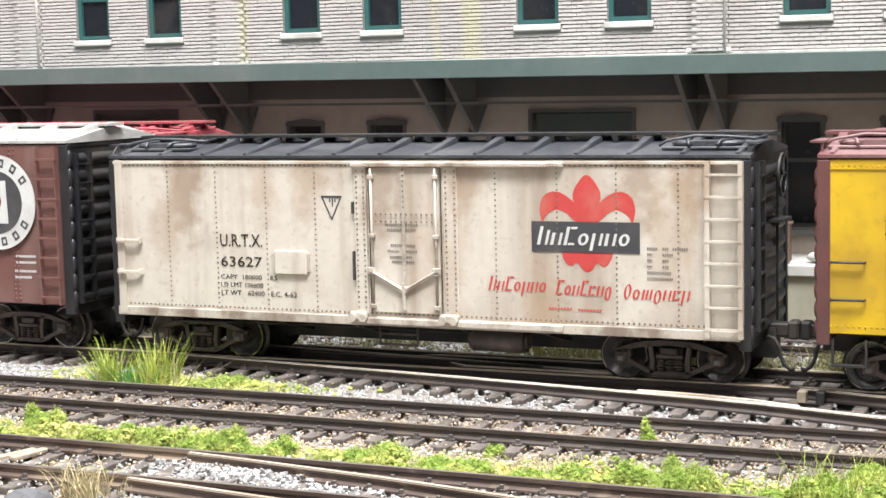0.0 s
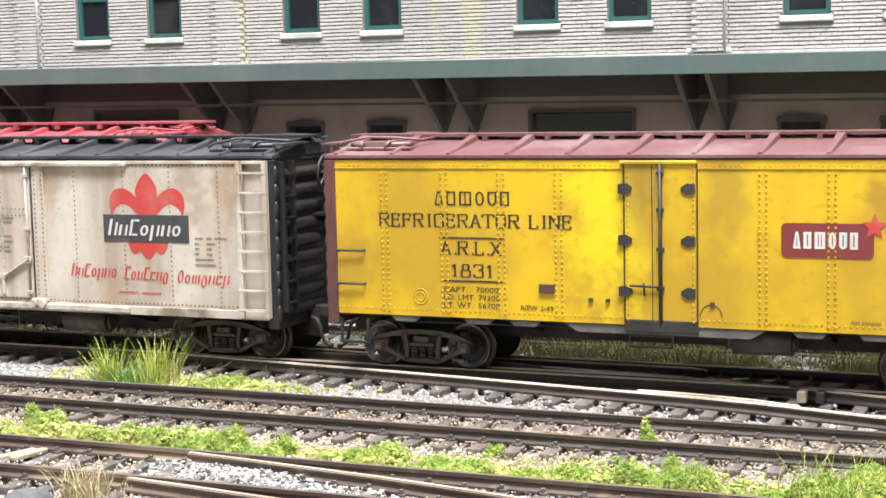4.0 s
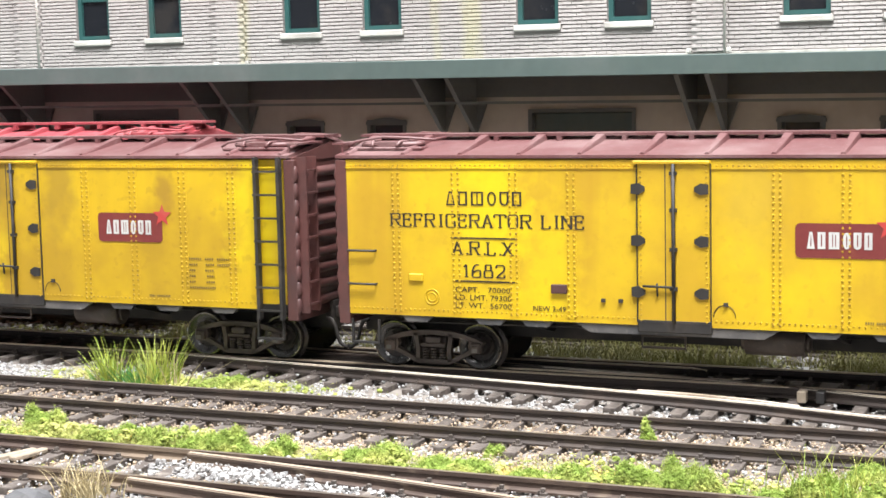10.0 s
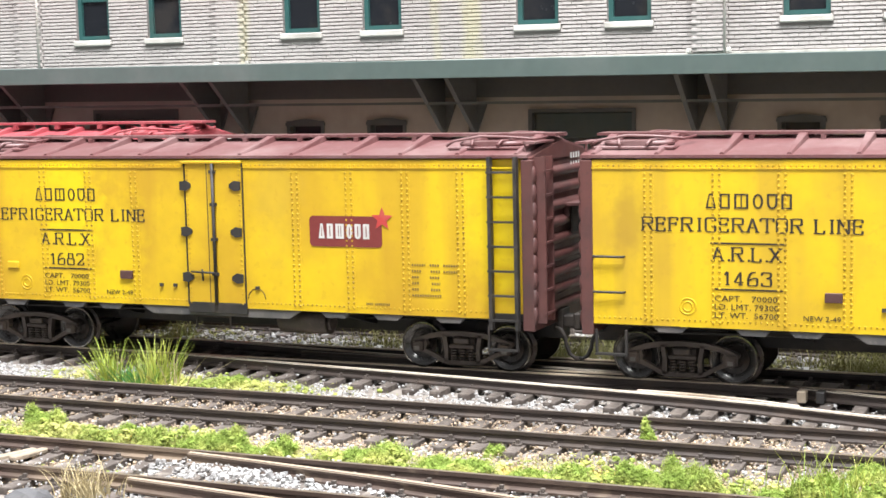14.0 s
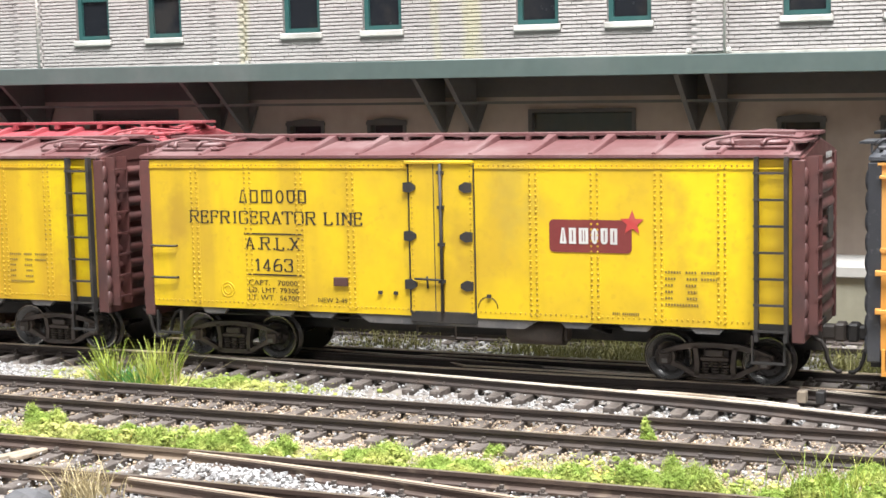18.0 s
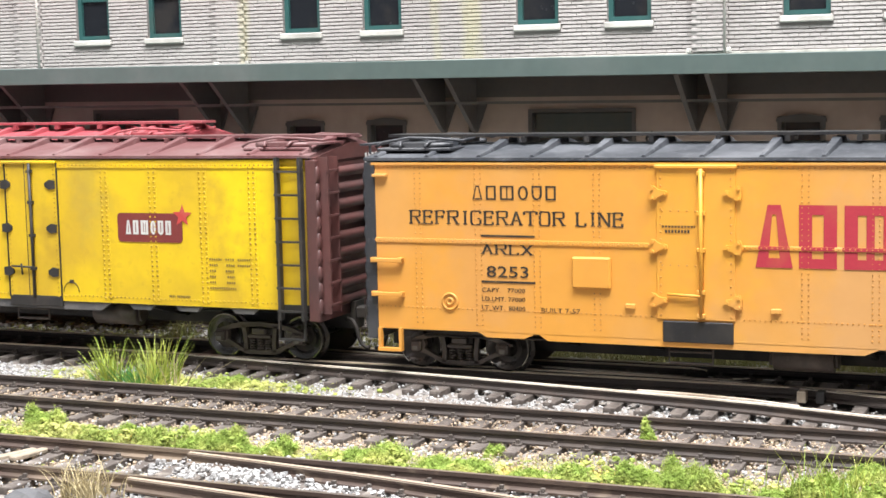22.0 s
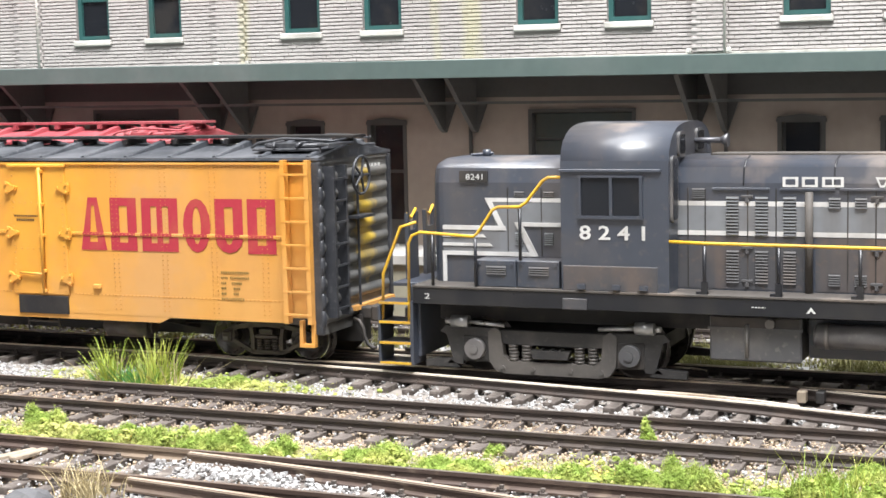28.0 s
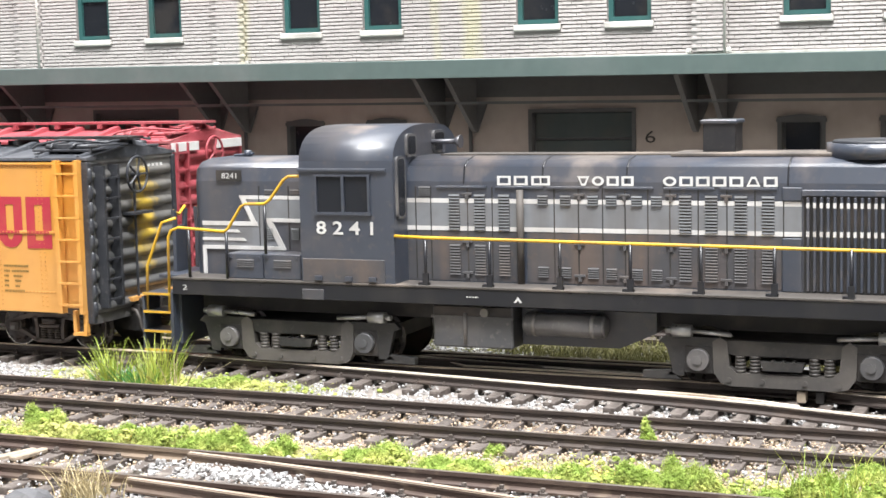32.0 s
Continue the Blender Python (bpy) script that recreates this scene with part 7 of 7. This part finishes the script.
def bush(x, y, rx, ry, h, n, r, mat=FOAM, label="bright green foam shrub beside the rusty rails", group="shrubs"):
    """An uneven shrub: lobes of foam lumps and torn crumbs, gaps between them, standing on the ground."""
    lobes = [(r.uniform(-0.75, 0.75) * rx, r.uniform(-0.7, 0.7) * ry, r.uniform(0.3, 0.85) * h, r.uniform(0.3, 0.55)) for _ in range(6)]

    def scatter(m, spread):
        out = []
        for _ in range(m):
            lx, ly, lh, lr = r.choice(lobes)
            a, e = r.uniform(0, 6.283), r.uniform(-0.2, 1.57)
            q = abs(r.gauss(spread, 0.2))
            out.append((lx + lr * rx * q * math.cos(a) * math.cos(e), ly + lr * ry * q * math.sin(a) * math.cos(e), max(0.1, lh * 0.45 + lh * 0.55 * q * math.sin(e))))
        return out
    vs, fs = joined(lumps(scatter(n // 22, 0.6), 0.5, r), crumbs(scatter(n // 6, 0.9), 0.18, r), fibres(scatter(n, 0.9), 0.42, r))
    t = thing("shrub", x, y, -3.4, label, "shrub", group)
    cloud("foliage", vs, fs, mat, t, "", "stuff")
    return t


def blades(spots, lo, hi, r, lean=0.5):
    """Grass blades: tapered bent strips with two faces' thickness."""
    vs, fs = [], []
    for x, y, z in spots:
        h = r.uniform(lo, hi)
        a = r.uniform(0, 6.283)
        l = r.uniform(0.05, lean) * h
        w = r.uniform(0.09, 0.18)
        dx, dy = math.cos(a), math.sin(a)
        k = len(vs)
        for t in (0, 0.35, 0.7, 1.0):
            cx, cy, cz = x + dx * l * t * t, y + dy * l * t * t, z + h * t * (1 - 0.12 * t)
            ww = w * (1 - t * 0.85)
            for i in range(3):
                b = a + i * 2.094
                vs.append((cx + ww * math.cos(b), cy + ww * math.sin(b), cz))
        for s in range(3):
            for i in range(3):
                fs.append((k + s * 3 + i, k + s * 3 + (i + 1) % 3, k + s * 3 + 3 + (i + 1) % 3, k + s * 3 + 3 + i))
    return vs, fs


rv = random.Random(21)
def fan(cx, cy, rx, ry, n, lo, hi, r, splay):
    """Blades that spring from one clump and lean outwards."""
    out = ([], [])
    for _ in range(n):
        dx, dy = r.gauss(0, 0.5), r.gauss(0, 0.5)
        h = r.uniform(lo, hi) * max(0.45, 1.0 - 0.32 * abs(dx))
        a = math.atan2(dy * 0.6, dx) + r.gauss(0, 0.95)
        lean = (abs(dx) * splay * r.uniform(0.5, 1.4) + r.uniform(0.0, 0.35)) * h
        w = r.uniform(0.11, 0.22)
        k = len(out[0])
        for t in (0, 0.4, 0.75, 1.0):
            px, py = cx + dx * rx + math.cos(a) * lean * t ** 1.2, cy + dy * ry + math.sin(a) * lean * t ** 1.2
            for i in range(3):
                b = a + i * 2.094
                out[0].append((px + w * (1 - 0.8 * t) * math.cos(b), py + w * (1 - 0.8 * t) * math.sin(b), h * t * (1 - 0.1 * t)))
        for q in range(3):
            for i in range(3):
                out[1].append((k + q * 3 + i, k + q * 3 + (i + 1) % 3, k + q * 3 + 3 + (i + 1) % 3, k + q * 3 + 3 + i))
    return out


# tall grass tuft between the main and middle tracks: two clumps over a green base
tuft = thing("grass_tuft", -112, -30, -3.3, "tall bright green grass tuft between the tracks", "grass tuft")
vs, fs = joined(fan(-7.0, 0, 3.2, 2.6, 64, 6, 12.6, rv, 0.8), fan(4.2, 0.5, 3.8, 2.4, 84, 6.5, 14.6, rv, 0.45))
cloud("grass", vs, fs, BLADE, tuft, "", "stuff")
vs, fs = fan(-1.5, -0.5, 8.0, 3.4, 260, 1.5, 5.5, rv, 0.9)
cloud("grass", vs, fs, DEEPBLADE, tuft, "deep green short blades at the base", "stuff")
vs, fs = joined(fan(-8.0, -1.5, 3.0, 2.0, 40, 5, 9.5, rv, 1.3), fan(3.0, -2.5, 6.0, 2.0, 46, 4, 9, rv, 1.5))
cloud("grass", vs, fs, BLADE, tuft, "", "stuff")
vs, fs = joined(fan(-6, -1, 6, 2, 14, 5, 10, rv, 1.2), fan(8, 0, 5, 2, 12, 5, 9, rv, 1.2))
cloud("dry_grass", vs, fs, STRAW, tuft, "", "stuff")


def foam_mat(spots, size, r):
    """A turf of foam: lumps below, crumbs and flakes over them."""
    return joined(lumps(spots[::24], size * 2.0, r), crumbs(spots[1::6], size * 0.75, r), fibres(spots, size * 1.5, r))


def cover(name, n, fx, fy, mat, label, size=0.45, lift=0.7, make=flakes, bare=-0.05):
    sp = []
    while len(sp) < n:
        x, y = fx(), fy()
        d = noise.noise(Vector((x * 0.05, y * 0.12, 3.0)))
        if d + rv.uniform(-0.3, 0.35) > bare:
            sp.append((x, y, -3.3 + min(abs(rv.gauss(0, lift)), lift * 1.7) * (0.6 + max(d, 0) * 2.2)))
    v, f = make(sp, size, rv)
    cloud(name, v, f, mat, None, label, "stuff", "ground cover")


cover("ground_foliage", 36000, lambda: rv.uniform(-135, 62), lambda: rv.triangular(-88.5, -68.5, -79.0), PALEFOAM, "bright green and yellow ground foliage between tracks", 0.26, 0.95, foam_mat, 0.02)
cover("ground_foliage", 15000, lambda: rv.gauss(-105, 13), lambda: rv.gauss(-26.5, 2.6), PALEFOAM, "low yellow-green foliage round the grass tuft", 0.26, 0.8, foam_mat, -0.4)
bank = [(rv.uniform(-140, 75), rv.gauss(25, 5.5), -3.4) for _ in range(9000)]
vs, fs = blades([p for p in bank if noise.noise(Vector((p[0] * 0.03, p[1] * 0.06, 8.0))) > (-0.25 if p[0] > -32 else 0.22) + rv.uniform(-0.1, 0.1)], 2.0, 6.0, rv, 0.8)
cloud("bank_grass", vs, fs, MOSS, None, "short olive grass on the bank behind the main track", "stuff", "grass")
cover("ground_foliage", 3500, lambda: rv.uniform(-190, 75), lambda: rv.gauss(24, 5.5), MOSS, "olive ground cover behind the main track", 0.5, 1.2)
cover("ground_foliage", 2600, lambda: rv.choice((-105, -65, -36, -10.5, -40, 20, -84, 4)) + rv.gauss(0, 1.8), lambda: rv.gauss(-76, 1.8), OCHRE, "ochre scraps of foam among the green foliage", 0.27, 0.7)
cover("ground_foliage", 1800, lambda: rv.uniform(-180, 75), lambda: rv.gauss(65, 2.0), MOSS, "yellow-green weeds along the platform foot", 0.5, 0.9)
cover("ground_foliage", 260, lambda: rv.gauss(-72, 9), lambda: rv.gauss(-98, 3.0), FOAM, "scattered low foliage between rails", 0.4, 0.4)
bush(-91, -25.5, 3.6, 2.2, 3.2, 3000, rv, label="bright green foam shrub beside the grass tuft")
for x, y, rx, ry, h, n in ((-104, -72.5, 4.5, 3.5, 5.0, 420), (-91, -76, 3.2, 3, 3.4, 260), (-80, -78, 5.5, 3.5, 3.8, 420), (-62, -79, 6.0, 3.5, 4.6, 520), (-52, -79, 4.0, 3, 4.0, 320),
                            (-34, -77.5, 5.5, 3.5, 4.8, 480), (-18, -80, 6.5, 3.5, 4.2, 520), (-3, -80, 5.5, 3.2, 4.0, 420), (13, -80, 5.0, 3.5, 5.4, 480), (21, -81, 4.0, 3.2, 5.6, 420),
                            (36, -81, 5.5, 4.0, 4.6, 480), (46, -80, 5.0, 4.0, 5.2, 460), (42.5, -66, 3.5, 2.4, 3.4, 240), (5.2, -52.0, 1.5, 1.2, 5.0, 150), (-17, -66, 1.6, 1.2, 2.2, 80)):
    bush(x, y, rx * 1.15, ry * 1.2, h * 1.15, int(n * 11), rv)
g = thing("grass_tuft", 41, -79, -3.3, "loose green grass tuft among low shrubs", "grass tuft")
vs, fs = blades([(rv.gauss(0, 4.5), rv.gauss(0, 2.2), 0) for _ in range(110)], 4, 10, rv, 0.6)
cloud("grass", vs, fs, BLADE, g, "", "stuff")
g = thing("grass_tuft", -67, -112, -3.3, "dry straw-coloured grass tuft beside a rail", "grass tuft")
vs, fs = blades([(rv.gauss(0, 2.2), rv.gauss(0, 1.6), 0) for _ in range(160)], 3, 7, rv, 0.8)
cloud("grass", vs, fs, STRAW, g, "", "stuff")

for x, y, a, ln in ((-94.5, -94.0, 70, 7.5), (-92.3, -93.0, 78, 8.5)):
    bm = bmesh.new()
    box(bm, -ln / 2, -0.8, 0, ln / 2, 0.8, 0.9, bev=0.2)
    o = part("timber_offcut", bm, PALEWOOD, None)
    o.matrix_basis = pose(x * MM, y * MM, -2.5 * MM, 0, 0, a)
    tagged(o, "pale bare timber offcut lying between the rails", "timber", "timber offcuts")
for x, y, sz, tone in ((-79.1, -75.4, 1.7, "pale"), (-73.0, -118.5, 3.4, "grey")):
    bm = bmesh.new()
    bmesh.ops.create_icosphere(bm, subdivisions=2, radius=sz)
    for v in bm.verts:
        v.co *= 1 + 0.35 * noise.noise(v.co * (1.2 / sz))
        v.co.z *= 0.65
    o = part("rock", bm, PLATTOP if tone == "pale" else ROCKGREY, None)
    o.location = (x * MM, y * MM, (-3.2 + sz * 0.3) * MM)
    tagged(o, tone + " rounded rock lying among the ballast", "rock")

# ---- platform goods and worker figure ----


def crate(x, y, w, d, h, label):
    c = thing("crate", x, y, 14.05, label, "crate")
    n = 5
    for i in range(n):
        zz = h * i / n
        solid("slat", CRATE, c, (-w / 2, -d / 2, zz + 0.08, w / 2, -d / 2 + 0.5, zz + h / n - 0.08))
    solid("crate_body", CRATE, c, (-w / 2 + 0.2, -d / 2 + 0.3, 0, w / 2 - 0.2, d / 2, h))
    for e in (-1, 1):
        solid("corner_batten", CRATE, c, (e * w / 2 - 0.6, -d / 2 - 0.4, 0, e * w / 2 + 0.6, -d / 2 + 0.2, h + 0.1))
    solid("lid", CRATE, c, (-w / 2 - 0.3, -d / 2 - 0.3, h, w / 2 + 0.3, d / 2 + 0.2, h + 0.6), bev=0.1)


crate(1.2, 74, 8.0, 7.0, 9.0, "brown wooden slatted crate standing on the platform")
bm = bmesh.new()
for p, q, r0, r1 in (((-1.6, 0, 0), (-1.4, 0, 7.2), 0.9, 1.2), ((0.3, 0.8, 0), (-0.6, 0.6, 7.2), 0.9, 1.2), ((-1.2, 0.3, 6.8), (2.6, 0.2, 13.0), 1.9, 2.1), ((2.6, -1.0, 12.6), (5.2, -0.8, 7.6), 0.7, 0.6), ((2.6, 1.4, 12.6), (5.0, 1.2, 7.8), 0.7, 0.6), ((3.4, 0.2, 12.8), (4.2, 0.2, 15.4), 1.0, 1.3), ((3.2, 0.2, 14.6), (5.8, 0.2, 15.2), 1.1, 0.9)):
    rod(bm, p, q, r0, 10, r1)
bmesh.ops.scale(bm, vec=(0.85, 0.85, 0.82), verts=bm.verts[:])
fig = part("figurine", bm, PALEBLUE, None)
fig.location = (-6.6 * MM, 74 * MM, 14.05 * MM)
tagged(fig, "plain pale blue figurine bending over a crate", "figurine")
bm = bmesh.new()
bmesh.ops.create_uvsphere(bm, u_segments=14, v_segments=8, radius=1.0, matrix=Matrix.Diagonal((3.6, 2.2, 1.5, 1)))
sk = part("sack", bm, PLATTOP, None)
sk.location = (13 * MM, 73 * MM, 15.5 * MM)
tagged(sk, "pale cloth sack lying on the platform", "sack")

# ---- brickwork of the freight house ----
rb = random.Random(5)
pale, near = [], []
BW, BH = 2.7, 1.02
row = 0
z = 65.4
while z < 92:
    x = -262 + (BW / 2 if row % 2 else 0)
    while x < 48:
        x0, x1 = x, x + BW
        for hx0, hx1, hz0, hz1 in win_holes:
            if z + BH > hz0 - 1.6 and z < hz1 and x1 > hx0 - 0.7 and x0 < hx1 + 0.7:
                if x0 < hx0 - 0.7:
                    x1 = hx0 - 0.05 if z > hz0 - 0.2 else hx0 - 0.7
                elif x1 > hx1 + 0.7:
                    x0 = hx1 + 0.05 if z > hz0 - 0.2 else hx1 + 0.7
                else:
                    x1 = x0
        if x1 - x0 > 0.5:
            pil = any(a < x + BW / 2 < b for a, b in ((-163.5, -155.0), (-234, -226), (-22.9, -14.5)))
            y = WY - (1.3 if pil else 0.0)
            (near if 9 < x and z < 91 and x1 - x0 > BW - 0.1 else pale).append((x0, x1, y, z))
        x += BW
    z += BH
    row += 1


def brick_shape(xa, xb, y, z, d):
    """One moulded brick: bulging face, its lower edge undercut."""
    x0, x1, z0, z1 = xa + 0.02, xb - 0.02, z + 0.12, z + BH - 0.10
    return ([(x0, y + 0.05, z0), (x1, y + 0.05, z0), (x1, y + 0.05, z1), (x0, y + 0.05, z1),
             (x0 + 0.05, y - d, z0 + 0.04), (x1 - 0.05, y - d, z0 + 0.04), (x1 - 0.05, y - d * 0.72, z1 - 0.16), (x0 + 0.05, y - d * 0.72, z1 - 0.16)],
            [(4, 5, 6, 7), (0, 1, 5, 4), (1, 2, 6, 5), (2, 3, 7, 6), (3, 0, 4, 7)])


def brick_cloud(spots, mat, name, label):
    vs, fs = joined(*[brick_shape(xa, xb, y, z + rb.uniform(-0.05, 0.05), rb.uniform(0.24, 0.38)) for xa, xb, y, z in spots])
    cloud(name, vs, fs, mat, house, label, "stuff")


for a, b in ((-163.4, -154.6), (-233.9, -226.0), (-22.8, -14.5)):
    solid("pilaster", BRICK, house, (a, WY - 1.3, 65.4, b, WY, 92))
brick_cloud(pale, BRICK, "brickwork", "rows of pale painted bricks")
BRICKMESH = bpy.data.meshes.new("brick")
bv, bf = brick_shape(0, BW, 0, 0, 0.31)
BRICKMESH.from_pydata((np.array(bv) * MM).tolist(), [], bf)
BRICKMESH.materials.append(BRICK)
brick_cloud(near[300:], BRICK, "brickwork", "rows of pale painted bricks")
for x, xb, y, z in near[:300]:
    o = new("brick", BRICKMESH)
    o.parent = house
    o.location = (x * MM, (y + rb.uniform(-0.06, 0.06)) * MM, z * MM)
for x, w in ((-226.3, 0.42), (-14.4, 0.34)):
    bm = bmesh.new()
    rod(bm, (x, WY - 1.6, 64), (x, WY - 1.6, 108), w, 10)
    part("drainpipe", bm, SILL, house, "pale painted drainpipe")
solid("flashing", FLASHING, house, (-420, WY - 0.9, 63.5, 160, WY, 65.3), bev=0.15)
for x in (-23.5, -13.2, -163.5, -152.8):
    solid("pipe_shoe", SILL, house, (x - 0.6, WY - 3.0, 65.2, x + 0.6, WY - 1.4, 66.4), bev=0.2)


# ---- how the train runs ----
def travel(t):
    """How far the train has run along its track, in millimetres; it slows near the end."""
    v = 25.19
    if t <= 28.0:
        return -v * t
    stops = [(28.0, 705.3), (28.5, 716.0), (29.0, 725.2), (29.5, 733.6), (30.0, 741.1), (30.5, 747.8), (31.0, 753.8), (31.5, 758.8), (32.0, 762.9)]
    for (a, p), (b, q) in zip(stops, stops[1:]):
        if t <= b:
            return -(p + (q - p) * (t - a) / (b - a))
    return -stops[-1][1]


def motions():
    times = [i * 0.5 for i in range(65)]
    for car in TRAIN:
        base = car.location.copy()
        walk(car, [(t, Matrix.Translation((base.x + travel(t) * MM, base.y, base.z))) for t in times])
    fine = [i * 0.2 for i in range(161)]
    for ws, r in WHEELS:
        base = ws.location.copy()
        walk(ws, [(t, Matrix.Translation(base) @ Matrix.Rotation(travel(t) / r, 4, "Y")) for t in fine])


motions()
